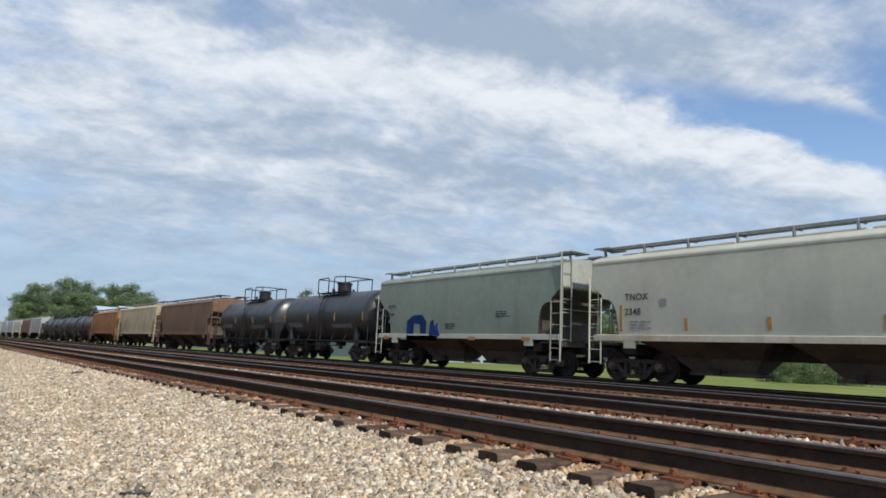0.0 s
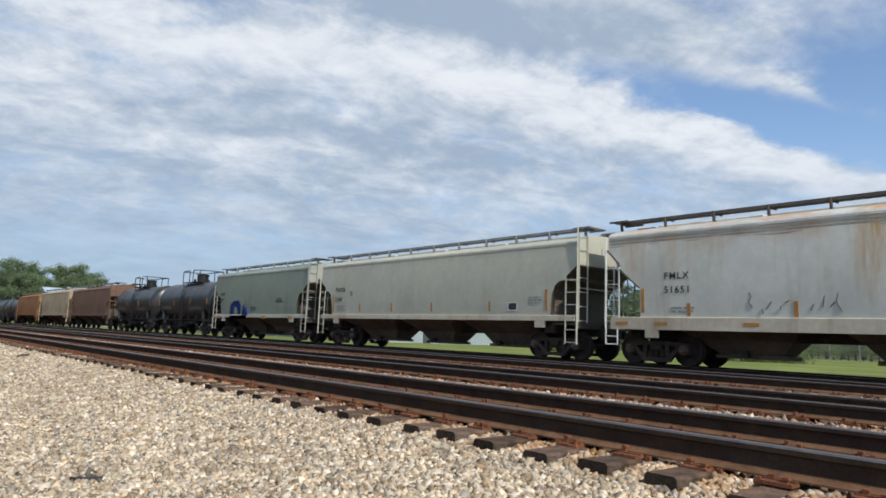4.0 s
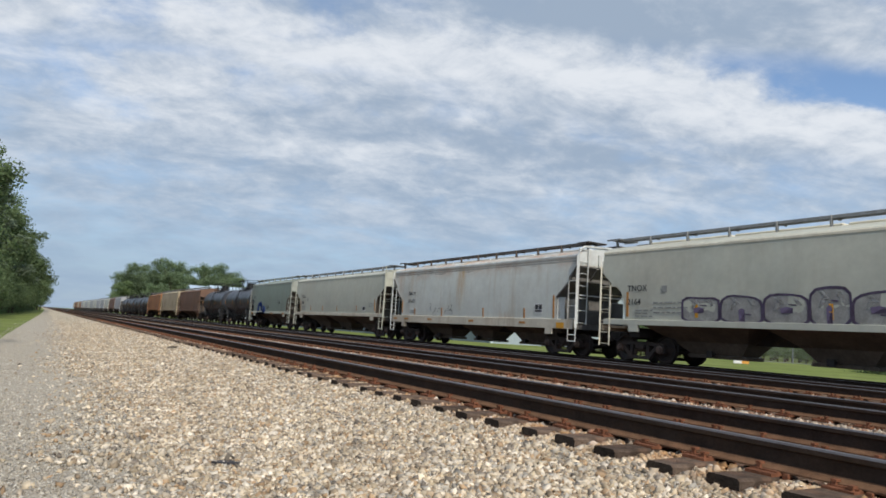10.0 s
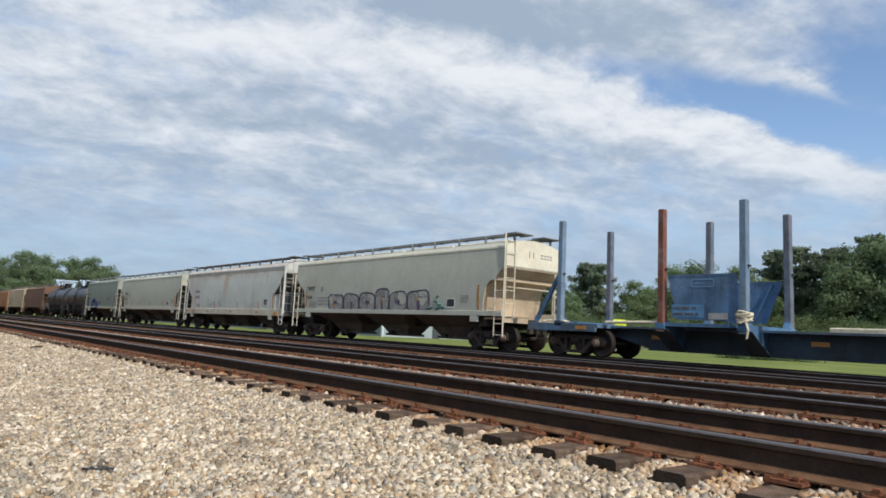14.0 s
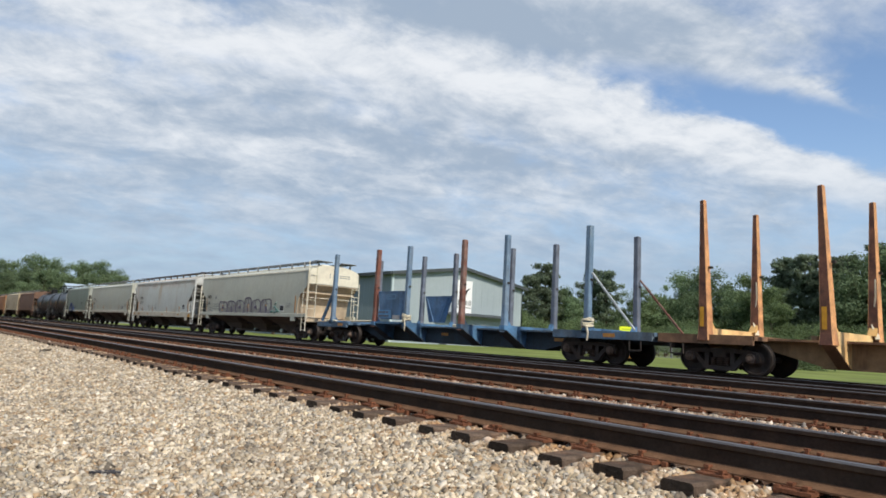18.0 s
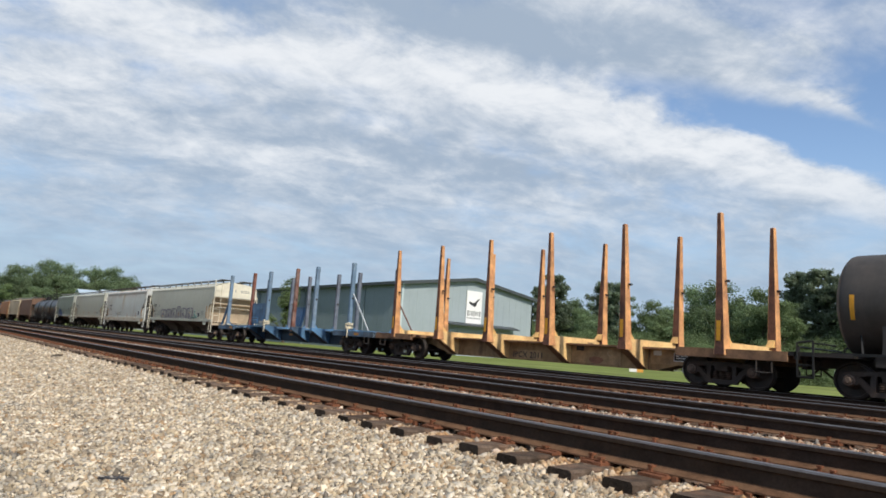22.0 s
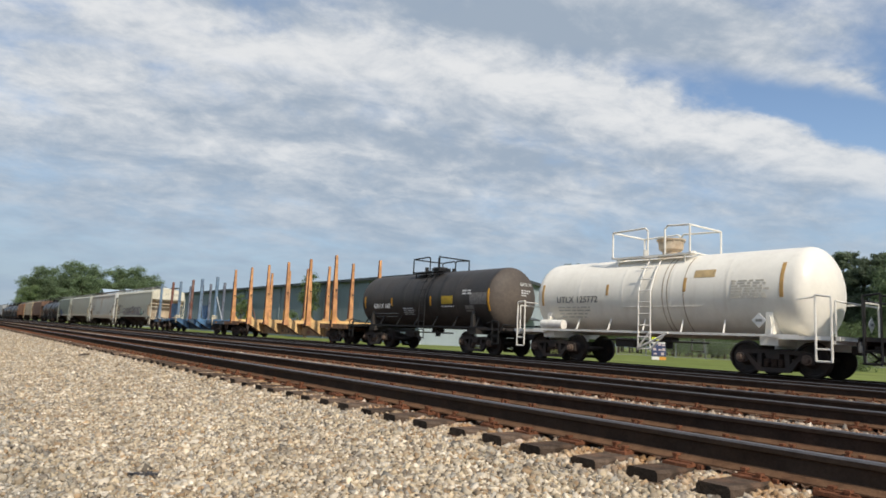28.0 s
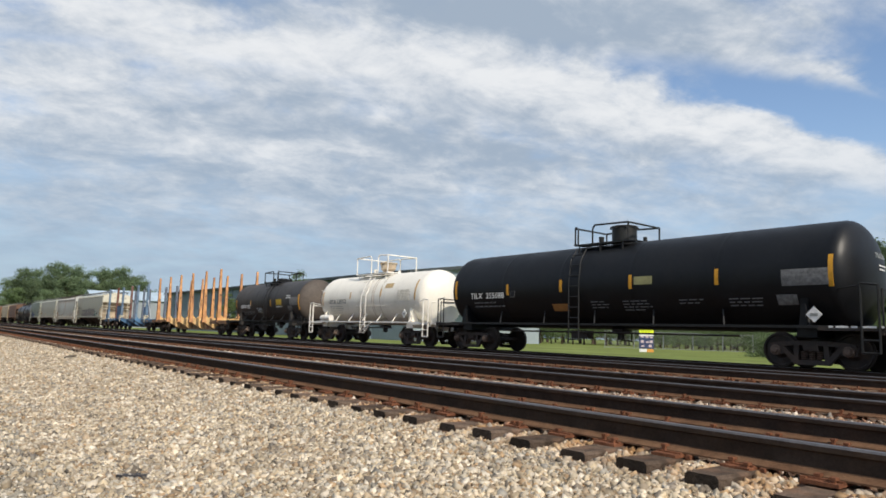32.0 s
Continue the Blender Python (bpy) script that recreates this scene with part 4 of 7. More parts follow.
# ---- stake cars ----
def stake_car(label, places, span, trucks, half, stake_h, paint, deck_mat, stake_mats, taper, sill_low, sill_paint=None, plate_paint=None, group="train of freight cars"):
    """places: bunk positions along the car; span: its two ends."""
    car = thing("log_stake_car", label, "flat car", group)
    y0, y1 = span
    sill_paint = sill_paint or paint
    bm = bmesh.new()
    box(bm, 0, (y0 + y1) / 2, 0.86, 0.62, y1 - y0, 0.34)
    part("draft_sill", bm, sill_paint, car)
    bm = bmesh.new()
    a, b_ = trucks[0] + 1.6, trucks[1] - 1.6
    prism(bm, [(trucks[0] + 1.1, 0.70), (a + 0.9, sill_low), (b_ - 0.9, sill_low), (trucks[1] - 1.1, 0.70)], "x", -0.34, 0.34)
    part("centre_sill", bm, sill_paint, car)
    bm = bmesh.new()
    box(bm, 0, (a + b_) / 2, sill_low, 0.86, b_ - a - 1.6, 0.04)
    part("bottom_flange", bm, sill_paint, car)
    for s in (-1, 1):
        bm = bmesh.new()
        ty = trucks[0] if s < 0 else trucks[1]
        ye = y0 if s < 0 else y1
        box(bm, 0, (ty + ye) / 2 - s * 0.5, 1.0, 2 * half - 0.05, abs(ye - ty) + 1.3, 0.12)
        for q in (-1, 1):
            box(bm, q * (half - 0.05), (ty + ye) / 2 - s * 0.5, 0.93, 0.10, abs(ye - ty) + 1.3, 0.24)
        box(bm, 0, ye - s * 0.06, 0.93, 2 * half - 0.1, 0.12, 0.26)
        part("end_deck", bm, deck_mat, car)
        for q in (-1, 1):
            bm = bmesh.new()
            x = q * (half - 0.02)
            pipe(bm, [(x, ye - s * 0.25, 0.85), (x, ye - s * 0.25, 0.50), (x, ye - s * 0.65, 0.50), (x, ye - s * 0.65, 0.85)], 0.022, 5)
            part("step", bm, underframe, car)
    bm = bmesh.new()
    box(bm, 0, (y0 + y1) / 2, 1.0, 1.3, y1 - y0 - 1.2, 0.06)
    part("deck", bm, deck_mat, car)
    for i, y in enumerate(places):
        over_truck = abs(y - trucks[0]) < 1.6 or abs(y - trucks[1]) < 1.6
        bm = bmesh.new()
        low = 0.86 if over_truck else sill_low + 0.02
        zt = 1.24 if taper else 1.14
        prism(bm, [(-half, 0.98), (-half, zt), (half, zt), (half, 0.98), (0.42, low), (-0.42, low)], "y", y - 0.14, y + 0.14)
        part("bunk", bm, bunk_cream if taper else paint, car)
        if not over_truck:
            # cover plates along the sloping undersides
            pw = 0.15 if taper else 0.26
            for q in (-1, 1):
                bm = bmesh.new()
                vs = [bm.verts.new(p) for p in ((q * half, y - pw, 0.97), (q * half, y + pw, 0.97), (q * 0.42, y + pw, low - 0.01), (q * 0.42, y - pw, low - 0.01))]
                up = [bm.verts.new(v.co + Vector((0, 0, -0.03))) for v in vs]
                bm.faces.new(vs); bm.faces.new(up[::-1])
                for k in range(4):
                    bm.faces.new((vs[k], vs[(k + 1) % 4], up[(k + 1) % 4], up[k]))
                part("bunk_cover_plate", bm, plate_paint or sill_paint, car)
        for q in (-1, 1):
            bm = bmesh.new()
            wb, wt = (0.285, 0.145) if taper else (0.21, 0.20)
            x = q * (half - 0.13)
            lean = (-0.03 if taper and q < 0 else 0.0) + 0.015 * math.sin(i * 2.1 + q)
            ydrift = 0.02 * math.sin(i * 3.7 + q * 1.3) + (0.09 if taper and q < 0 else 0.0)
            ys = y - 0.13 if taper and q > 0 else y
            rows = []
            for z, w, k in ((0.90, wb * 1.25, 0), (1.20, wb * 1.05, 0.02), (1.5, wb, 0.06), (stake_h - 0.02, wt, 1), (stake_h, wt - 0.04, 1)):
                c = (x + lean * k, ys + ydrift * k)
                r = 0.025
                ring = [(-w / 2 + r, -w / 2), (w / 2 - r, -w / 2), (w / 2, -w / 2 + r), (w / 2, w / 2 - r), (w / 2 - r, w / 2), (-w / 2 + r, w / 2), (-w / 2, w / 2 - r), (-w / 2, -w / 2 + r)]
                rows.append([bm.verts.new((c[0] + a_, c[1] + b2, z)) for a_, b2 in ring])
            for lo, hi in zip(rows, rows[1:]):
                for k in range(8):
                    f = bm.faces.new((lo[k], lo[(k + 1) % 8], hi[(k + 1) % 8], hi[k]))
                    # x-facing sides of the yellow stakes get the copy coloured as shade
                    f.material_index = 1 if taper and k in (2, 6) else 0
            bm.faces.new(rows[0][::-1]); bm.faces.new(rows[-1])
            st = part("stake", bm, [stake_mats[0], shaded_stake] if taper else stake_mats[(i * 2 + (q > 0)) % len(stake_mats)], car)
            # corner gusset at the foot
            bm = bmesh.new()
            gw = 0.30 if taper else 0.22
            prism(bm, [(x - q * 0.10, zt - 0.01), (x - q * (gw + 0.05), zt - 0.01), (x - q * gw, zt + 0.04), (x - q * 0.12, zt + 0.03 + gw * 0.7)], "y", ys - 0.10, ys + 0.10)
            part("gusset", bm, paint, car)
            bm = bmesh.new()
            z = stake_h * 0.60
            box(bm, x + lean * 0.6, ys - wb * 0.55, z, 0.09, 0.10, 0.06)
            part("bracket", bm, underframe, st)
    add_trucks(car, trucks)
    add_couplers(car, (y0 - 0.35, y1 + 0.35))
    return car

# ---- ground: one sheet to the horizon ----
PROFILE = [(-3000, -0.75), (-400, -0.72), (-30, -0.70), (-6, -0.66), (-2.2, -0.60), (-1.2, -0.58), (0.4, -0.575), (1.4, -0.56), (2.2, -0.48), (3.0, -0.375), (3.30, -0.342), (3.66, -0.282),
           (3.95, -0.25), (4.2, -0.232), (5.8, -0.235), (6.45, -0.235), (6.85, -0.180), (7.15, -0.142), (7.45, -0.170), (7.8, -0.235), (8.6, -0.235), (9.9, -0.235), (10.6, -0.235), (11.3, -0.21), (12.3, -0.20), (13.2, -0.228), (13.9, -0.235), (15.6, -0.235), (16.6, -0.25), (17.5, -0.25), (20.6, -0.25), (21.6, -0.30),
           (23.5, -0.34), (25.6, -0.34), (28, -0.33), (45, -0.30), (120, -0.30), (400, -0.35), (3000, -0.6)]


def ground_z(x):
    return float(np.interp(x, [p[0] for p in PROFILE], [p[1] for p in PROFILE]))


def edge_x(y):
    """The grassy edge of the gravel road, which bends towards the tracks far off."""
    return float(np.interp(y, [-50, 0, 30, 60, 120, 210, 300], [-1.2, -1.15, -0.95, -0.5, 0.4, 1.3, 2.2]))


def build_ground():
    ys = [-3000, -300, -60, -20, -8, -4, 0, 2, 4, 6, 8, 10, 12, 15, 18, 22, 26, 30, 36, 44, 54, 66, 80, 100, 125, 160, 210, 260, 330, 420, 560, 800, 1200, 3000]
    bm = bmesh.new()
    rows = []
    for y in ys:
        row = []
        for x, z in PROFILE:
            px = x
            if x == -1.2: px = edge_x(y)
            elif x == -2.2: px = edge_x(y) - 1.0
            elif x == 0.4: px = max(0.4, edge_x(y) + 0.6)
            elif x == 1.4: px = max(1.4, edge_x(y) + 0.9)
            elif x == 2.2: px = max(2.2, edge_x(y) + 1.2)
            elif x == 3.0: px = max(3.0, min(edge_x(y) + 1.35, 3.25))
            if x in (2.2, 3.0): px = min(px, 3.28)
            row.append(bm.verts.new((px, y, z + (0.012 * noise.noise((px * 1.3, y * 1.1, 0)) if abs(y) < 100 and -1 < px < 3 else 0))))
        rows.append(row)
    for lo, hi in zip(rows, rows[1:]):
        for i in range(len(PROFILE) - 1):
            f = bm.faces.new((lo[i], lo[i + 1], hi[i + 1], hi[i]))
            x = (PROFILE[i][0] + PROFILE[i + 1][0]) / 2
            f.material_index = 0 if x < -1.2 or x > (26 if lo[0].co.y < 10 else 23) else 1 if x < 1.5 else 2 if x < 3.7 else 3 if x < 16.3 else 4 if x < 22.6 else 2
    ob = new("ground", mesh_of("ground", bm, [grass_mat, path_gravel, gravel, dirty_ballast, cinders]))
    tagged(ob, "flat ground of gravel, rusty ballast and mown grass", "ground", kind="structure")


build_ground()

# ---- tracks ----
RAIL = [(-0.076, -0.185), (0.076, -0.185), (0.076, -0.174), (0.03, -0.158), (0.009, -0.14), (0.009, -0.055), (0.036, -0.042), (0.037, -0.012), (0.026, 0.0), (-0.026, 0.0), (-0.037, -0.012), (-0.036, -0.042), (-0.009, -0.055), (-0.009, -0.14), (-0.03, -0.158), (-0.076, -0.174)]
TIE_PITCH = 0.4953


def tie_mesh(seed):
    rng = random.Random(seed)
    bm = bmesh.new()
    n = 6
    rows = []
    for i in range(n + 1):
        x = -1.295 + 2.59 * i / n
        w, h = 0.113 + rng.uniform(-0.006, 0.006), rng.uniform(-0.006, 0.006)
        r = 0.018
        rows.append([bm.verts.new(p) for p in ((x, -w, -0.18), (x, -w, -r + h), (x, -w + r, h), (x, w - r, h), (x, w, -r + h), (x, w, -0.18))])
    for lo, hi in zip(rows, rows[1:]):
        for k in range(5):
            bm.faces.new((lo[k], lo[k + 1], hi[k + 1], hi[k]))
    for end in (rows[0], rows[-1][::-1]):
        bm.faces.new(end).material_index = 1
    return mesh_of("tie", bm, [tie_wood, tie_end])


def fixings(bm, cx, y, z, rng):
    """Tie plate, spikes and rail anchors of one tie, at both rails."""
    for s in (-1, 1):
        x = cx + s * 0.7525
        box(bm, x, y, z + 0.010, 0.36, 0.19, 0.022)
        for q in (-1, 1):
            box(bm, x + q * 0.105, y, z + 0.024, 0.03, 0.185, 0.014)
            for k in (-1, 1):
                if rng.random() < 0.85:
                    px, py = x + q * (0.098 if k > 0 else 0.145), y + k * 0.055 + rng.uniform(-0.01, 0.01)
                    hgt = rng.uniform(0.02, 0.05)
                    box(bm, px, py, z + 0.02 + hgt / 2, 0.024, 0.024, hgt)
                    box(bm, px - q * 0.012, py, z + 0.02 + hgt, 0.052, 0.036, 0.016)
            if rng.random() < 0.7:
                box(bm, x + q * 0.075, y + rng.choice((-1, 1)) * 0.135, z - 0.005, 0.05, 0.035, 0.055)


TIES = [tie_mesh(i) for i in range(5)]


def build_track(name, cx, near_from, near_to, label):
    track = thing(name, label, "railway track", kind="structure")
    for s in (-1, 1):
        bm = bmesh.new()
        prism(bm, [(cx + s * 0.7525 + x, z) for x, z in RAIL], "y", -60, 900)
        me = mesh_of("rail", bm, [rail_side, rail_top, rail_foot])
        for p in me.polygons:
            if p.normal.z > 0.5 and p.center.z > -0.01:
                p.material_index = 1
            elif p.center.z < -0.145 and abs(p.normal.y) < 0.5:
                p.material_index = 2
        part("rail", me, None, track, "rusty steel rail with a worn bright top")
    rng = random.Random(name)
    n0 = int((-40 - 1.76) / TIE_PITCH)
    bmf, far = bmesh.new(), bmesh.new()
    for n in range(n0, 700):
        y = 1.76 + n * TIE_PITCH + rng.uniform(-0.035, 0.035)
        turn, slide = rng.uniform(-1.6, 1.6), rng.uniform(-0.035, 0.035)
        if near_from <= y <= near_to:
            ob = part("tie", TIES[n % 5], None, track)
            ob.matrix_basis = pose(cx + slide, y, -0.208 + rng.uniform(-0.006, 0.006), 0, rng.uniform(-0.5, 0.5), turn)
            fixings(bmf, cx, y, -0.208, rng)
        elif y < 120 or n % 2 == 0:
            box(far, cx + slide, y, -0.298, 2.59, 0.225, 0.18)
    tagged(part("tie_plates", bmf, plate_rust, track, "rusty tie plates, spikes and rail anchors"), kind="stuff")
    tagged(part("far_ties", far, tie_wood, track, "weathered wooden ties far along the track"), kind="stuff")
    return track


TRACK_1, TRACK_2, TRACK_3, TRACK_4 = 4.26 + 0.79, 4.26 + 0.79 + 4.15, 14.75, 19.05


# ---- loose stones ----
def stones(name, label, count, place, size, seed, material):
    """Many small angular stones as one mesh; place(rng, n) gives x, y, z and keeps them on the ground."""
    rng = np.random.default_rng(seed)
    base = np.array([(sx, sy, sz) for sz in (-1, 1) for sx, sy in ((-1, -1), (1, -1), (1, 1), (-1, 1))], float) * 0.62
    tri = np.array([(0, 2, 1), (0, 3, 2), (4, 5, 6), (4, 6, 7), (0, 1, 5), (0, 5, 4), (1, 2, 6), (1, 6, 5), (2, 3, 7), (2, 7, 6), (3, 0, 4), (3, 4, 7)])
    x, y, z = place(rng, count)
    n = len(x)
    v = base[None] * rng.uniform(0.55, 1.3, (n, len(base), 1)) + rng.normal(0, 0.12, (n, len(base), 3))
    s = size * np.minimum(rng.lognormal(0, 0.30, (n, 1, 1)), 1.7) * rng.uniform(0.7, 1.3, (n, 1, 3)) * np.array([1, 1, 0.75])
    v = v * s
    for i, j in ((1, 2), (0, 2), (0, 1)):
        a = rng.uniform(0, 2 * np.pi, n) if i == 0 and j == 1 else rng.uniform(-0.9, 0.9, n)
        c, d = np.cos(a)[:, None], np.sin(a)[:, None]
        p, q = v[..., i] * c - v[..., j] * d, v[..., i] * d + v[..., j] * c
        v[..., i], v[..., j] = p, q
    v += np.stack([x, y, z], -1)[:, None]
    faces = (tri[None] + (np.arange(n) * len(base))[:, None, None]).reshape(-1, 3)
    me = bpy.data.meshes.new(name)
    me.vertices.add(n * len(base)); me.vertices.foreach_set("co", v.reshape(-1).astype(np.float32))
    me.loops.add(faces.size); me.loops.foreach_set("vertex_index", faces.reshape(-1).astype(np.int32))
    me.polygons.add(len(faces)); me.polygons.foreach_set("loop_start", np.arange(0, faces.size, 3, dtype=np.int32))
    me.update(calc_edges=True)
    me.materials.append(material)
    return tagged(new(name, me), label, "gravel", kind="stuff")


def z_of(x):
    return np.interp(x, [p[0] for p in PROFILE], [p[1] for p in PROFILE])


def shoulder(rng, n):
    """Ballast between the road and the near track, thinning along it."""
    y = 0.4 + np.where(rng.random(n) < 0.97, np.minimum(rng.exponential(12.5, n), 130), -rng.exponential(1.0, n))
    x = np.where(rng.random(n) < 0.92, rng.uniform(1.15, 4.17, n), 1.35 - np.abs(rng.normal(0, 0.5, n))) + 0.15 * np.sin(y * 0.7)
    keep = x < 4.17
    # leave the tops of the tie ends free
    phase = np.abs(((y - 1.76) / TIE_PITCH + 0.5) % 1 - 0.5) * TIE_PITCH
    keep &= ~((x > 3.70) & (phase < 0.142))
    return x[keep], y[keep], z_of(x[keep]) + rng.uniform(-0.012, 0.014, keep.sum())


def road(rng, n):
    y = 2.6 + np.minimum(rng.exponential(8.0, n), 90)
    x = rng.uniform(-1.15, 1.5, n)
    return x, y, z_of(x) + rng.uniform(-0.010, 0.006, n)


def cribs(rng, n):
    """Stones between the ties and between the two near tracks."""
    y = 0.5 + 45 * rng.random(n) ** 1.5
    x = rng.uniform(3.9, 10.6, n)
    phase = np.abs(((y - 1.76) / TIE_PITCH + 0.5) % 1 - 0.5) * TIE_PITCH
    keep = (phase > 0.13) | ((x > 6.45) & (x < 7.8))
    return x[keep], y[keep], z_of(x[keep]) + rng.uniform(-0.012, 0.012, keep.sum())


def far_bank(rng, n):
    y = 3 + 95 * rng.random(n) ** 1.5
    x = np.where(rng.random(n) < 0.55, rng.uniform(11.4, 13.9, n), np.clip(rng.normal(7.13, 0.20, n), 6.45, 7.8))
    return x, y, z_of(x)


stones("ballast_stones", "pale crushed stone ballast along the near track", 140000, shoulder, 0.0232, 11, shoulder_stone)
stones("road_gravel", "fine pale gravel of the trackside road", 46000, road, 0.0105, 12, grit)
stones("strip_stones", "dusty ballast stones spilled beside the second track", 15000, far_bank, 0.028, 14, stone)
stones("crib_stones", "rust-stained ballast stones between ties and tracks", 34000, cribs, 0.026, 13,
       mat("crib_stone", (0.38, 0.27, 0.19), 0.95, 0.0, 0.3, 9, (0.24, 0.115, 0.06), 0.5, island=0.4, tints=[(0.44, 0.36, 0.28), (0.30, 0.19, 0.12), (0.50, 0.43, 0.35), (0.22, 0.12, 0.075), (0.36, 0.24, 0.15)]))

# ---- the train: (car, its centre along the train at 13 s) ----
TRAIN = []


def place(car, centre):
    car.matrix_basis = pose(TRACK_4, centre + travelled(0), 0)
    TRAIN.append((car, centre))
    return car


def marks(car, wide, y, z, lines, size, material, gap, spacing=1.05, fat=0.002):
    for i, text in enumerate(lines):
        zz = z - i * gap
        letters("lettering", text, size, material, car, side_x(wide, zz + size * 0.35) - 0.004, y, zz, spacing=spacing, fat=fat)


# grey hopper with blue spray paint
c_a = 70.95
car_a = place(covered_hopper("short green-grey covered hopper with blue spray paint", 11.9, green_grey_paint, mat("green_grey_trim", (0.34, 0.36, 0.32), 0.6, 0, 0.15, 1, (0.2, 0.17, 0.13), 0.4), grey_paint, top=4.22, bays=2, board_mat=mat("green_grey_board", (0.30, 0.32, 0.29), 0.7, 0, 0.2, 2)), c_a - 0.35)
marks(car_a, 1.6, 76.0 - c_a, 2.62, ["POTX", "4264"], 0.24, black_letters, 0.36)
text_bars("small_writing", grey_letters, car_a, lambda h: side_x(1.6, h), 5.0, 2.05, 2, 0.8, 0.04, 0.08, 3)
text_bars("small_writing", black_letters, car_a, lambda h: side_x(1.6, h), -2.6, 2.3, 3, 0.8, 0.04, 0.09, 4)
text_bars("small_writing", black_letters, car_a, lambda h: side_x(1.6, h), 0.6, 1.85, 3, 0.7, 0.04, 0.09, 5)
for y in (5.1, -1.2, -4.3):
    plate("reflector", orange_mark, car_a, -1.637, y, 1.26, 0.45, 0.14)

# long grey hopper
c_b = 55.45
car_b = place(covered_hopper("long pale grey covered hopper, streaked with dust", 15.95, grey_paint, grey_paint, cream_paint), c_b - 0.12)
marks(car_b, 1.6, 62.05 - c_b, 2.52, ["TNOX", "2348"], 0.29, black_letters, 0.46)
text_bars("small_writing", grey_letters, car_b, lambda h: side_x(1.6, h), 6.4, 1.85, 3, 0.8, 0.04, 0.1, 6)
plate("label_plate", grey_letters, car_b, side_x(1.6, 2.4) - 0.003, 5.2, 2.42, 0.22, 0.22)
for y, h in ((6.75, 0.85), (4.45, 0.36), (2.0, 0.36), (-0.7, 0.36), (-4.0, 0.36), (-6.7, 0.7)):
    reflector(car_b, orange_mark, 1.6, y, 1.75 if h < 0.5 else 1.95, h)
plate("notice_panel", white_letters, car_b, side_x(1.6, 1.7) - 0.003, -5.15, 1.74, 0.44, 0.30)
plate("notice_panel", black_letters, car_b, side_x(1.6, 1.7) - 0.005, -5.15, 1.74, 0.38, 0.24)
text_bars("small_writing", grey_letters, car_b, lambda h: side_x(1.6, h), -5.9, 2.05, 3, 0.7, 0.04, 0.1, 7)

# white-grey hopper with rust on its roof
c_c = 38.3
# slope_grey also holds the end recess's shade in its dark grey
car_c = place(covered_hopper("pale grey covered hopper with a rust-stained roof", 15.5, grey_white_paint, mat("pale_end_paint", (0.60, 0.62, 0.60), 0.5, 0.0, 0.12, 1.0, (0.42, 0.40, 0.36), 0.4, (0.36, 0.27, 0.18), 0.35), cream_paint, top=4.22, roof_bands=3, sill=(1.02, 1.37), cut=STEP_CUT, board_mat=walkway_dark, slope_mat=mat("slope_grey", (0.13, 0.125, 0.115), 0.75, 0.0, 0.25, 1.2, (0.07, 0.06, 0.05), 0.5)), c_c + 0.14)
marks(car_c, 1.6, 44.1 - c_c, 2.48, ["FMLX", "51651"], 0.27, black_letters, 0.40, 1.25, 0.004)
text_bars("small_writing", grey_letters, car_c, lambda h: side_x(1.6, h), 5.6, 1.65, 2, 0.9, 0.05, 0.1, 8)
for y, h in ((6.5, 0.7), (5.05, 0.36), (2.2, 0.40), (-1.5, 0.42), (-4.55, 0.42), (-6.43, 0.90)):
    reflector(car_c, orange_mark, 1.6, y, 1.60 if h < 0.5 else 1.87, h)
for y in (7.2, 5.9, 3.3, -0.6, -4.5):
    plate("reflector", orange_mark, car_c, -1.637, y, 1.20, 0.42, 0.09)
plate("reflector", yellow_mark, car_c, -1.637, -6.9, 1.14, 0.45, 0.22)
plate("notice_panel", white_letters, car_c, side_x(1.6, 1.7) - 0.003, -5.5, 1.80, 0.48, 0.38)
for dy, dz, w, h in ((0.115, 0.055, 0.20, 0.20), (-0.115, 0.055, 0.20, 0.20), (0, -0.11, 0.43, 0.09)):
    plate("notice_field", black_letters, car_c, side_x(1.6, 1.7) - 0.006, -5.5 + dy, 1.80 + dz, w, h)
bm = bmesh.new()
rng = random.Random(5)
for i in range(9):
    y, z = 3.3 - i * 0.22 - (0.35 if i > 4 else 0), 1.45 + rng.uniform(0.0, 0.3)
    p = [Vector((side_x(1.6, 1.7) - 0.005, y + rng.uniform(-0.1, 0.1), z + 0.14 * k + rng.uniform(-0.04, 0.04))) for k in range(rng.randint(2, 4))]
    pipe(bm, p, 0.012, 4)
part("spray_scrawl", bm, black_spray, car_c, "thin dark scrawl of spray paint")

# grey hopper with purple spray lettering
c_d = 21.35
car_d = place(covered_hopper("long pale grey covered hopper with purple outlined graffiti", 15.9, grey_paint, mat("cream_end_paint", (0.70, 0.66, 0.53), 0.55, 0.0, 0.12, 0.9, (0.48, 0.40, 0.29), 0.35, (0.42, 0.33, 0.22), 0.35), grey_paint, top=4.18, slope_mat=recess_tan), c_d + 0.05)
marks(car_d, 1.6, 28.05 - c_d, 2.40, ["TNOX", "2164"], 0.29, black_letters, 0.46)
text_bars("small_writing", grey_letters, car_d, lambda h: side_x(1.6, h), 6.35, 1.75, 3, 0.8, 0.04, 0.1, 6)
text_bars("small_writing", grey_letters, car_d, lambda h: side_x(1.6, h), 5.55, 2.00, 3, 1.4, 0.05, 0.16, 9)
plate("label_plate", grey_letters, car_d, side_x(1.6, 2.5) - 0.003, 5.1, 2.45, 0.22, 0.22)
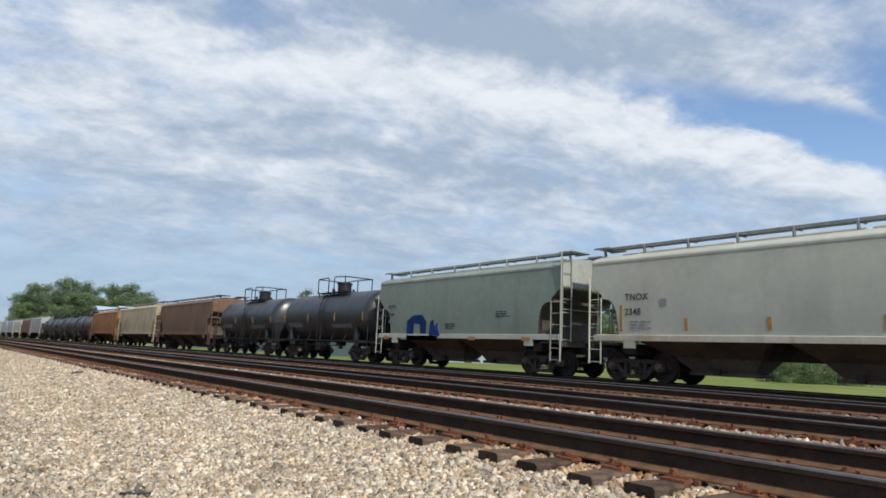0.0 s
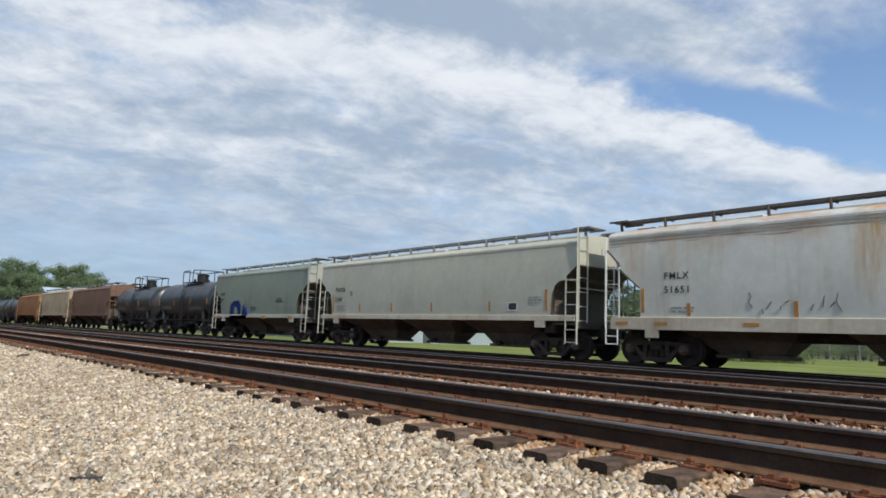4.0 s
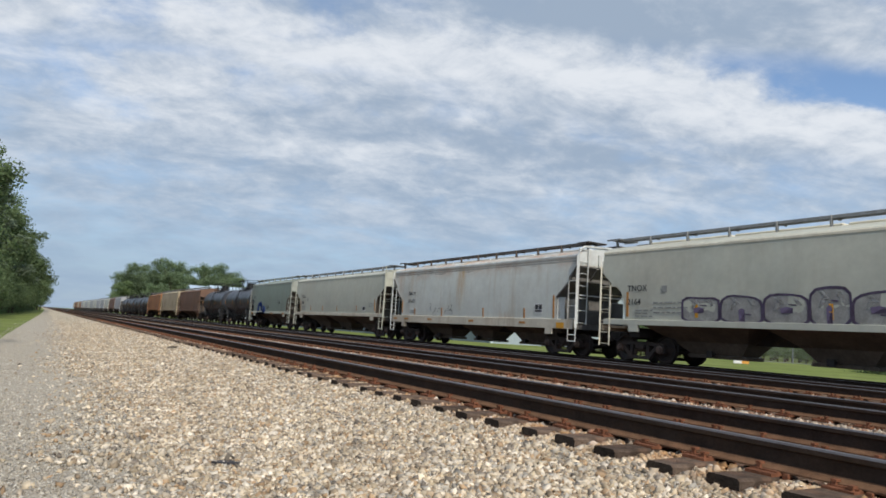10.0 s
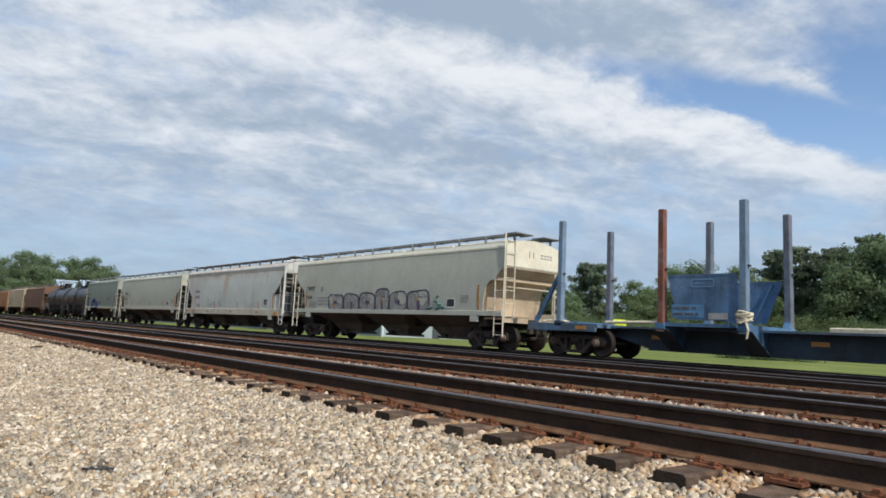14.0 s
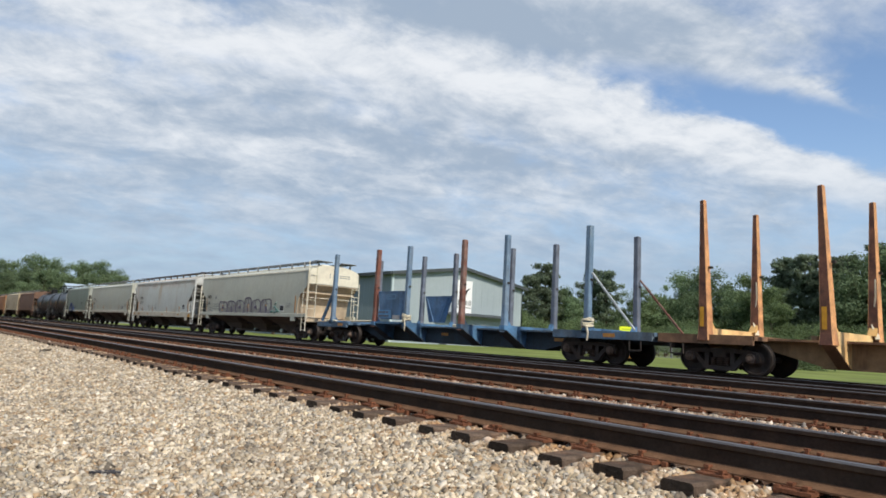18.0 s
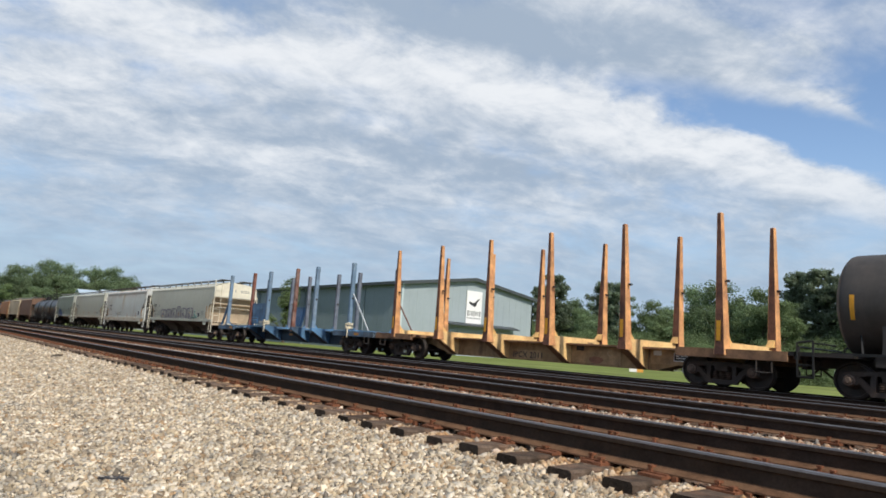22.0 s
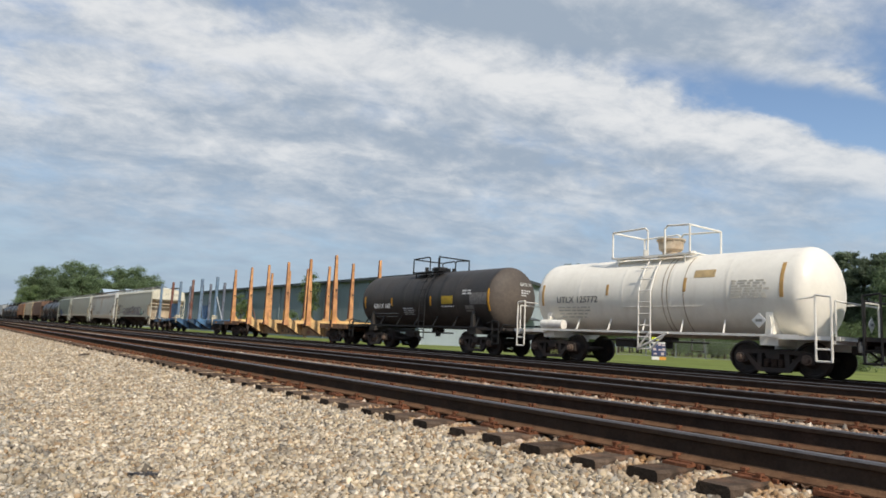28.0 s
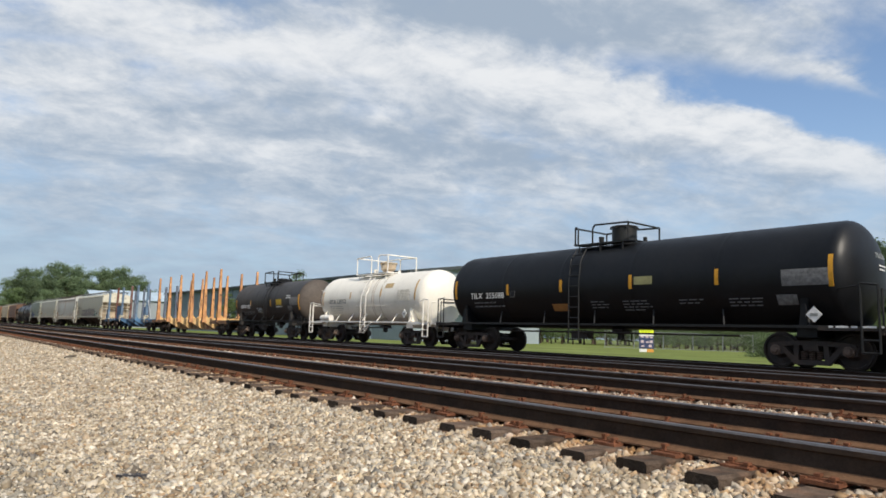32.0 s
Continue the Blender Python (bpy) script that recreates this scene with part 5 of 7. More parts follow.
for y, h in ((6.7, 0.85), (-6.6, 0.95)):
    reflector(car_d, orange_mark, 1.6, y, 1.95, h)
for y in (3.85, 1.6, -0.3, -2.9):
    reflector(car_d, yellow_mark, 1.6, y, 1.74, 0.42, 0.11)
plate("notice_panel", white_letters, car_d, side_x(1.6, 1.7) - 0.003, -5.0, 1.72, 0.50, 0.36)
plate("notice_panel", black_letters, car_d, side_x(1.6, 1.7) - 0.005, -5.0, 1.73, 0.44, 0.29)
text_bars("small_writing", grey_letters, car_d, lambda h: side_x(1.6, h), -5.6, 2.0, 3, 0.6, 0.04, 0.1, 7)


def balloon(car, y, w, h, z0, seed):
    """One swollen spray-paint letter: a thick outline round a silver fill, with a small inner shape."""
    rng = random.Random(seed)
    pts = []
    for i in range(20):
        t = 2 * math.pi * i / 20
        c, s = math.cos(t), math.sin(t)
        e = 3.2 + seed % 3 * 1.3 if s > 0 else 9.0
        k = (abs(c) ** e + abs(s) ** e) ** (-1 / e)
        pts.append((y - k * c * w / 2, z0 + h / 2 + k * s * h / 2 * (1.0 + 0.08 * math.sin(t * 2 + seed))))
    bm = bmesh.new()
    vs = [bm.verts.new((side_x(1.6, pz) - 0.003, py, pz)) for py, pz in pts]
    bm.faces.new(vs)
    bmesh.ops.solidify(bm, geom=bm.faces[:], thickness=0.004)
    part("spray_fill", bm, silver_spray, car, "silver fill of spray lettering")
    bm = bmesh.new()
    n = len(pts)
    cy, cz = y, z0 + h / 2
    inner = [(cy + (py - cy) * 0.89, cz + (pz - cz) * 0.86) for py, pz in pts]
    a = [bm.verts.new((side_x(1.6, pz) - 0.007, py, pz)) for py, pz in pts]
    b_ = [bm.verts.new((side_x(1.6, pz) - 0.007, py, pz)) for py, pz in inner]
    for i in range(n):
        bm.faces.new((a[i], a[(i + 1) % n], b_[(i + 1) % n], b_[i]))
    # strokes inside the letter: a slot up from the foot or a round counter, and a bar
    slot, q = ((-0.5, -3.1), (0.5, -3.1), (0.6, 0.2), (0, 0.7), (-0.5, 0.3)), rng.uniform(-0.06, 0.06)
    counter = ((-1, -0.5), (0.9, -0.6), (1.1, 0.7), (0, 1.1), (-1, 0.8))
    for shape, up in ((slot if seed % 2 else counter, -0.05), (((-1.6, 0), (-0.2, 0.2), (-0.2, 0.5), (-1.6, 0.35)), 0.12 if seed % 3 else -0.2)):
        bm.faces.new([bm.verts.new((side_x(1.6, cz + (up + dz * 0.13) * h) - 0.007, cy + q + dy * w * 0.13, cz + (up + dz * 0.13) * h)) for dy, dz in shape])
    bmesh.ops.solidify(bm, geom=bm.faces[:], thickness=0.003)
    part("spray_outline", bm, purple_spray, car, "dark purple outline of spray lettering")
    # a pale shine across the upper part of the letter
    bm = bmesh.new()
    for dy, dz, lean in ((-0.30, 0.30, 0.10), (0.22, 0.16, -0.08), (0.05, 0.36, 0.16)):
        z1, z2 = cz + (dz - 0.16) * h, cz + (dz + 0.06) * h
        bm.faces.new([bm.verts.new((side_x(1.6, pz) - 0.0055, cy + py * w, pz)) for py, pz in ((dy - 0.05, z1), (dy + 0.03, z1), (dy + lean + 0.05, z2), (dy + lean - 0.05, z2))])
    bmesh.ops.solidify(bm, geom=bm.faces[:], thickness=0.001)
    part("spray_shine", bm, shine_spray, car, "pale highlight of spray lettering")


for i, (y, w, h) in enumerate(((3.85, 1.42, 0.82), (2.45, 1.42, 0.84), (1.08, 1.36, 0.84), (-0.13, 1.10, 1.0), (-1.33, 1.34, 0.88), (-2.75, 1.56, 0.92))):
    balloon(car_d, y - 0.15, w, h, 1.37, i + 2)
bm = bmesh.new()
rng = random.Random(8)
for i in range(7):
    p0 = Vector((side_x(1.6, 1.7) - 0.005, -3.9 - 0.1 * i, 1.45 + rng.uniform(0, 0.5)))
    bar(bm, p0, p0 + Vector((0, rng.uniform(-0.3, 0.3), rng.uniform(-0.1, 0.2))), 0.055, 6)
part("spray_scrawl", bm, teal_spray, car_d, "teal and yellow scrawl of spray paint")

# stencils on the sunlit end sheets
for car, top in ((car_b, 4.18), (car_c, 4.22), (car_d, 4.18)):
    y = min(v.co.y for ob in car.children if ob.name.startswith("end_sheet") for v in ob.data.vertices) - 0.004
    bm = bmesh.new()
    for x in (-0.30, -0.08):
        box(bm, x, y, 3.62, 0.05, 0.006, 0.24)
    tagged(part("stencil_bars", bm, grey_letters, car), kind="stuff")
    bm = bmesh.new()
    for z in (3.66, 3.55):
        for x in (0.38, 0.55, 0.72, 0.9):
            box(bm, x, y, z, 0.12, 0.006, 0.06)
    tagged(part("small_writing", bm, grey_letters, car), kind="stuff")

# blue spray figure on the short hopper
bm = bmesh.new()
for outline in ([(3.4, 1.35), (3.45, 2.0), (3.0, 2.25), (2.3, 2.28), (1.95, 1.95), (2.0, 1.38), (2.4, 1.38), (2.45, 1.85), (2.9, 1.9), (2.95, 1.38)],
                [(1.7, 1.36), (1.68, 1.95), (1.45, 2.05), (1.4, 1.75), (1.15, 1.9), (1.0, 1.62), (0.9, 1.36)], [(3.4, 1.16), (3.4, 1.35), (1.0, 1.35), (1.2, 1.16)]):
    vs = [bm.verts.new(((side_x(1.6, z) - 0.005) if z > 1.36 else -1.638, y, z)) for y, z in outline]
    bm.faces.new(vs)
bmesh.ops.solidify(bm, geom=bm.faces[:], thickness=0.004)
part("spray_figure", bm, blue_spray, car_a, "bright blue spray-painted shape")

# blue stake car
c_e = 2.5
b_places = [10.97, 7.14, 4.68, 1.0, -1.43, -5.25]
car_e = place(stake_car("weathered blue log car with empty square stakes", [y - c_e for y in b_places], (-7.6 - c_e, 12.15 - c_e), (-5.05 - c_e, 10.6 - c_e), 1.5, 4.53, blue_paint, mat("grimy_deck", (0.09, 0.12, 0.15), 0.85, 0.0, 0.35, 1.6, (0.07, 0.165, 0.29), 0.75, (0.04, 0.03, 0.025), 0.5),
                        [blue_stake_mat, purple_stake_mat, rust_stake_mat, purple_stake_mat, blue_stake_mat, purple_stake_mat, rust_stake_mat, purple_stake_mat, blue_stake_mat, purple_stake_mat, blue_stake_mat, purple_stake_mat], False, 0.33, sill_shade), c_e)
for s in (-1, 1):
    if s < 0:
        bm = bmesh.new()
        beam(bm, (-1.36, 12.05 - c_e, 1.12), (-1.36, 11.0 - c_e, 2.75), 0.12, 0.12)
        part("brace", bm, blue_paint, car_e)
    bm = bmesh.new()
    beam(bm, (s * 1.36, -7.05 - c_e, 1.12), (s * 1.36, -5.38 - c_e, 2.95), 0.055, 0.055)
    part("brace", bm, mat("pale_brace", (0.42, 0.45, 0.47), 0.6, 0.2, 0.2, 3) if s < 0 else rust_stake_mat, car_e)
    # side sheet between two of the stakes, open at the top, with folded wings
    bm = bmesh.new()
    x = s * 1.40
    low = ((4.86, 1.25), (6.62, 1.25)) if s < 0 else ((5.35, 1.27), (6.55, 1.27))
    prism(bm, [(6.92 - c_e, 2.50), (6.1 - c_e, 2.53), (4.86 - c_e, 2.50)] + [(a - c_e, b_) for a, b_ in low], "x", x - 0.015, x + 0.015)
    beam(bm, (x, 6.9 - c_e, 2.51), (x, 4.88 - c_e, 2.51), 0.05, 0.05)
    beam(bm, (x - s * 0.05, 6.75 - c_e, 2.45), (x - s * 0.05, 6.15 - c_e, 1.30), 0.05, 0.05)
    beam(bm, (x - s * 0.05, 5.15 - c_e, 2.45), (x - s * 0.05, 5.75 - c_e, 1.30), 0.05, 0.05)
    part("side_sheet", bm, mat("navy_sheet", (0.07, 0.145, 0.26), 0.55, 0.0, 0.35, 1.5, (0.17, 0.25, 0.35), 0.5, (0.03, 0.045, 0.06), 0.5), car_e, "dented blue steel side sheet")
for k, (dy, dz, w, h) in enumerate(((0, 0.10, 0.62, 0.035), (0, -0.10, 0.62, 0.035), (0.33, 0, 0.035, 0.20), (-0.33, 0, 0.035, 0.20), (0.1, 0, 0.28, 0.03))):
    plate("emblem_stroke", mat("emblem_blue", (0.13, 0.25, 0.38), 0.6, 0, 0.25, 4), car_e, -1.422, 5.85 - c_e + dy, 2.28 + dz, w, h)
plate("notice_panel", mat("chalk_panel", (0.34, 0.34, 0.33), 0.7, 0, 0.3, 6), car_e, -1.422, 5.40 - c_e, 1.36, 0.55, 0.17)
plate("label_panel", mat("faded_blue", (0.10, 0.24, 0.42), 0.6, 0, 0.25, 3), car_e, -1.422, 5.95 - c_e + 0.35, 1.50, 1.0, 0.36)
text_bars("small_writing", faded_letters, car_e, -1.428, 6.75 - c_e, 1.58, 2, 0.8, 0.07, 0.17, 10)
bm = bmesh.new()
box(bm, 0, 6.15 - c_e, 1.10, 2.9, 2.2, 0.10)
part("deck", bm, blue_paint, car_e)
for y, z in ((4.68, 1.12), (-5.25, 1.08)):
    bm = bmesh.new()
    srng = random.Random(y)
    # webbing wound round the foot of the stake, one end hanging
    wound = []
    for k in range(44):
        a = k * 0.75
        r = 0.185 + srng.uniform(-0.02, 0.03)
        wound.append((-1.37 + r * math.cos(a), y - c_e + r * math.sin(a), z + 0.08 + 0.30 * k / 44 + srng.uniform(-0.05, 0.05)))
    pipe(bm, wound, 0.032, 5)
    pipe(bm, [(-1.53, y - c_e - 0.1, z + 0.1), (-1.56, y - c_e - 0.18, z - 0.12), (-1.55, y - c_e - 0.13, z - 0.34)], 0.03, 5)
    part("webbing_strap", bm, strap_mat, car_e, "tangled pale webbing strap")
for y in (10.0, 7.9, 3.2, -0.7, -3.2, -6.2):
    plate("reflector", orange_mark, car_e, -1.505 if y > 9 or y < -5 else -0.352, y - c_e, 0.93 if y > 9 or y < -5 else 0.72, 0.45, 0.12)
bm = bmesh.new()
srng = random.Random(21)
pipe(bm, [(-1.35 + 0.12 * math.sin(k * 1.7) + srng.uniform(-0.05, 0.05), 11.75 - c_e - 0.045 * k, 1.10 + 0.05 * abs(math.sin(k * 1.1))) for k in range(24)], 0.035, 5)
part("webbing_strap", bm, strap_mat, car_e, "tangled pale webbing strap")
bm = bmesh.new()
bar(bm, (-1.40, 7.15 - c_e, 1.16), (-1.40, 9.1 - c_e, 1.12), 0.05, 8)
part("winch_bar", bm, strap_mat, car_e, "pale pole lying along the deck edge")
bm = bmesh.new()
soft_box(bm, 0.4, 2.4 - c_e, 1.10, 0.9, 1.4, 0.14, 0.03)
part("crate", bm, strap_mat, car_e, "pale bundle lying on the deck")

# yellow stake car
c_f = -17.2
y_places = [-9.37, -12.55, -15.60, -18.75, -21.90, -25.10]
yellow_deck = mat("yellow_deck", (0.25, 0.14, 0.075), 0.85, 0.0, 0.35, 1.6, (0.10, 0.055, 0.035), 0.8)
# sill blotches mix rust grime with painted-in shadow from bunks and deck
car_f = place(stake_car("rusty yellow log car with tall empty stakes", [y - c_f for y in y_places], (-26.75 - c_f, -8.1 - c_f), (-24.9 - c_f, -9.6 - c_f), 1.5, 4.88, yellow_car_paint, yellow_deck,
                        # last material: rusty cover plates, darkened for the shade on their undersides
                        [yellow_stake_mat], True, 0.33, mat("rusty_shaded_sill", (0.36, 0.225, 0.11), 0.8, 0.0, 0.3, 0.6, (0.07, 0.04, 0.026), 0.95, (0.06, 0.034, 0.024), 0.75), mat("shaded_rust_plate", (0.20, 0.115, 0.06), 0.85, 0.0, 0.35, 1.2, (0.09, 0.05, 0.03), 0.6)), c_f)
letters("lettering", "IPCX 2011", 0.31, black_letters, car_f, -0.352, -16.0 - c_f, 0.41, spacing=1.15, fat=0.006)
# thin tan plates paint the sunlit stretches of the sill
sill_lit = mat("sill_lit", (0.42, 0.27, 0.14), 0.75, 0.0, 0.3, 2.5, (0.14, 0.075, 0.04), 0.6)
plate("lettering_panel", sill_lit, car_f, -0.344, -16.68 - c_f, 0.53, 1.55, 0.34, "worn tan patch of lit sill behind the lettering")
plate("patch_panel", sill_lit, car_f, -0.344, -19.95 - c_f, 0.66, 2.1, 0.56, "tan patch painted as lit sill")
plate("patch_panel", sill_lit, car_f, -0.344, -23.0 - c_f, 0.74, 1.7, 0.44)
bm = bmesh.new()
prism(bm, [(-20.0 - c_f + 0.30 * math.cos(a) * (1 + 0.1 * math.sin(3 * a)), 0.50 + 0.12 * math.sin(a)) for a in [k * math.tau / 18 for k in range(18)]], "x", -0.351, -0.344)
part("paint_patch", bm, mat("oxide_patch", (0.27, 0.13, 0.08), 0.8, 0, 0.3, 5), car_f, "dark red oval of primer")
letters("stencil_letter", "C", 0.30, mat("pale_stencil", (0.50, 0.36, 0.22), 0.75, 0, 0.25, 6), car_f, -0.352, -20.45 - c_f, 0.66)
plate("label_plate", black_letters, car_f, -0.352, -19.3 - c_f, 0.87, 0.34, 0.15)
plate("label_plate", white_letters, car_f, -0.352, -22.4 - c_f, 0.86, 0.28, 0.14)
plate("notice_frame", white_letters, car_f, -0.352, -23.3 - c_f, 0.76, 0.66, 0.26)
plate("notice_panel", black_letters, car_f, -0.358, -23.3 - c_f, 0.76, 0.60, 0.20)
text_bars("small_writing", white_letters, car_f, -0.364, -23.06 - c_f, 0.80, 2, 0.42, 0.03, 0.07, 15)
for i, y in enumerate(y_places):
    plate("reflector", yellow_mark, car_f, -1.53, y - c_f + 0.03, 1.55, 0.12, 0.55)
bm = bmesh.new()
rng = random.Random(3)
for i in range(7):
    y = rng.choice(y_places[:4]) - c_f + rng.uniform(-0.6, 0.6)
    box(bm, rng.uniform(-0.9, 0.9), y, 1.07, rng.uniform(0.3, 0.8), rng.uniform(0.1, 0.3), 0.10, pose(0, 0, 0, 0, 0, rng.uniform(-4, 4)))
part("bark_scraps", bm, mat("bark_scraps", (0.25, 0.16, 0.09), 0.9, 0, 0.4, 5), car_f, "scraps of bark and timber on the deck")
for y in (-9.37, -12.55):
    bm = bmesh.new()
    beam(bm, (1.15, y - c_f - 0.25, 1.15), (1.34, y - c_f - 0.05, 1.75), 0.12, 0.03)
    pipe(bm, [(1.30, y - c_f - 0.1, 1.6), (1.22, y - c_f - 0.2, 2.3), (1.16, y - c_f - 0.22, 2.75)], 0.02, 4)
    part("strap_end", bm, strap_mat, car_f, "loose torn strap")

# short black tank car, dusty
c_g = -33.0
car_g = place(tank_car("short dusty black tank car with white lettering", 11.0, 1.32, 2.31, dusty_tank, dusty_end, black_fitting, rail_h=0.62, plat=(-1.02, 1.05), trucks=(-4.0, 3.95), ladder_y=-0.62, over=0.45, corner=1.30), c_g)
# its front head is flatter than the rear one
for ob in car_g.children:
    if ob.name.split(".")[0] in ("tank_shell", "tank_head"):
        for v in ob.data.vertices:
            if v.co.y > 4.88:
                v.co.y = 4.88 + (v.co.y - 4.88) * 0.58


def tank_marks(car, r, zc, y, z, text, size, material, spacing=1.0, fat=0.008):
    return letters("lettering", text, size, material, car, tank_x(r, zc, z + size * 0.36) - 0.011, y, z, spacing=spacing, fat=fat)


def wrap_on_head(ob, length, radius, zc):
    """Lay a flat part of the rear head on its curve."""
    for v in ob.data.vertices:
        r2 = min((v.co.x ** 2 + (v.co.z - zc) ** 2) / radius ** 2, 0.98)
        v.co.y = -(length / 2 - 0.62) - 0.62 * math.sqrt(1 - r2) - 0.022 + min(max(v.co.y % 1.0, 0), 0.004)
    return ob


tank_marks(car_g, 1.32, 2.33, -29.20 - c_g, 1.90, "GATX 182", 0.34, white_letters, 1.0, 0.007)
text_bars("small_writing", grey_letters, car_g, lambda h: tank_x(1.32, 2.33, h), -28.93 - c_g, 1.66, 2, 2.4, 0.055, 0.14, 2)
text_bars("small_writing", white_letters, car_g, lambda h: tank_x(1.32, 2.33, h), -31.80 - c_g, 1.88, 4, 1.0, 0.032, 0.085, 3)
for y, h in ((-28.34, 0.6), (-30.85, 0.36), (-34.05, 0.42), (-38.00, 0.9)):
    tank_band(car_g, "reflector", yellow_mark, 1.32, 2.33, y - c_g - 0.05, y - c_g + 0.05, 2.15 - h / 2 + 0.05, 2.15 + h / 2 + 0.05)
tank_band(car_g, "notice_panel", mat("yellow_notice", (0.50, 0.33, 0.03), 0.6, 0, 0.25, 5), 1.32, 2.33, -35.65 - c_g, -34.87 - c_g, 2.05, 2.40, "faded yellow notice panel")
text_bars("small_writing", white_letters, car_g, lambda h: tank_x(1.32, 2.33, h), -34.87 - c_g, 1.95, 1, 1.1, 0.05, 0.1, 4)
tank_band(car_g, "stencil_panel", mat("chalky_grey", (0.19, 0.18, 0.17), 0.7, 0, 0.4, 7), 1.32, 2.33, -37.88 - c_g, -36.82 - c_g, 2.02, 2.50, "smudged grey stencil panel")
tank_band(car_g, "stencil_panel", mat("chalky_grey", (0.19, 0.18, 0.17), 0.7, 0, 0.4, 7), 1.32, 2.33, -37.06 - c_g, -36.49 - c_g, 1.72, 1.98)
text_bars("small_writing", white_letters, car_g, lambda h: tank_x(1.32, 2.33, h), -36.32 - c_g, 2.60, 2, 0.6, 0.07, 0.12, 5)
wrap_on_head(letters("lettering", "GATX 182", 0.18, white_letters, car_g, 0.0, -5.30, 2.86, end=True, fat=0.006), 11.0, 1.32, 2.31)
bm = bmesh.new()
for k in range(3):
    for w in range(4 - k):
        box(bm, 0.10 + 0.16 * w, -5.43, 2.66 - 0.10 * k, 0.12, 0.004, 0.045)
wrap_on_head(tagged(part("small_writing", bm, white_letters, car_g), kind="stuff"), 11.0, 1.32, 2.31)

# white tank car
c_h = -45.5
car_h = place(tank_car("clean white tank car with a valve dome and tall railings", 10.3, 1.30, 2.24, white_tank, white_tank, white_fitting, rail_h=0.86, dome=0.38, dome_y=-0.05, plat=(-1.3, 1.62), trucks=(-3.9, 4.15), ladder_y=-0.1, rail_mat=white_fitting, over=0.5), c_h)
tank_marks(car_h, 1.30, 2.24, -41.76 - c_h, 2.02, "UTLX 125772", 0.30, mat("dark_grey_letters", (0.10, 0.10, 0.10), 0.6, 0, 0.15, 6), 1.08, 0.002)
text_bars("small_writing", mat("pale_writing", (0.45, 0.43, 0.38), 0.7, 0, 0.15, 6), car_h, lambda h: tank_x(1.30, 2.24, h), -41.81 - c_h, 1.86, 4, 1.5, 0.04, 0.11, 6)
for y, z, h in ((-41.06, 2.3, 0.75), (-44.00, 2.42, 0.36), (-46.88, 2.5, 0.42), (-49.77, 2.55, 0.95)):
    tank_band(car_h, "reflector", mat("faded_orange", (0.50, 0.30, 0.10), 0.6, 0, 0.2, 5), 1.30, 2.24, y - c_h - 0.05, y - c_h + 0.05, z - h / 2, z + h / 2)
tank_band(car_h, "notice_panel", mat("faded_tan_panel", (0.50, 0.36, 0.18), 0.6, 0, 0.25, 5), 1.30, 2.24, -47.82 - c_h, -47.15 - c_h, 2.70, 2.93, "faded tan notice panel")
text_bars("small_writing", mat("dim_writing", (0.70, 0.65, 0.55), 0.7, 0, 0.15, 6), car_h, lambda h: tank_x(1.30, 2.24, h), -48.36 - c_h, 2.55, 7, 1.2, 0.05, 0.075, 7)
bm = bmesh.new()
bar(bm, (-1.30, -42.12 - c_h, 1.25), (-1.30, -41.11 - c_h, 1.25), 0.17, 14)
part("air_reservoir", bm, white_fitting, car_h, smooth=True)


def placard(car, x, y, z, end=False):
    bm = bmesh.new()
    d = 0.20
    pts = [(0, d), (d, 0), (0, -d), (-d, 0)]
    if end: prism(bm, [(x + a, z + b_) for a, b_ in pts], "y", y - 0.01, y + 0.01)
    else: prism(bm, [(y + a, z + b_) for a, b_ in pts], "x", x - 0.01, x + 0.01)
    p = part("placard", bm, white_letters, car, "white diamond placard")
    bm = bmesh.new()
    if end: box(bm, x, y - 0.014, z, 0.18, 0.006, 0.07)
    else: box(bm, x - 0.014, y, z, 0.006, 0.18, 0.07)
    part("placard_mark", bm, grey_letters, p)


seam_brown = mat("seam_brown", (0.30, 0.22, 0.14), 0.7, 0, 0.3, 6)
for y in (-0.62, -0.78, -1.35):
    tank_band(car_h, "weld_band", seam_brown, 1.30, 2.24, y - 0.012, y + 0.012, 1.15, 3.40, lift=0.004)
bm = bmesh.new()
bar(bm, (-1.262, 0.95, 1.86), (-1.262, -1.9, 1.86), 0.010, 5)
part("grab_rail", bm, white_fitting, car_h)
placard(car_h, -1.47, -49.25 - c_h, 1.45)
placard(car_h, 0.55, -51.20 - c_h, 1.45, True)
bm = bmesh.new()
for q in (-1, 1):
    pipe(bm, [(-1.47, -0.1 + q * 0.25, 0.55), (-1.47, -0.6 + q * 0.3, 1.05)], 0.03, 6)
pipe(bm, [(-1.47, 0.15, 0.55), (-1.47, -0.95, 1.05)], 0.03, 6)
part("step_brace", bm, white_fitting, car_h)

# long black tank car
c_i = -60.15
car_i = place(tank_car("long clean black tank car with orange stripes", 15.8, 1.47, 2.40, black_tank, black_tank, black_fitting, rail_h=0.58, dome=0.42, dome_y=-0.15, plat=(-0.95, 1.3), trucks=(-6.65, 6.65), ladder_y=0.85, over=0.55), c_i)
tank_marks(car_i, 1.47, 2.40, -53.90 - c_i, 2.02, "TILX  255088", 0.32, white_letters, 1.08, 0.001)
text_bars("small_writing", faded_letters, car_i, lambda h: tank_x(1.47, 2.40, h), -54.04 - c_i, 1.86, 2, 1.7, 0.06, 0.14, 8)
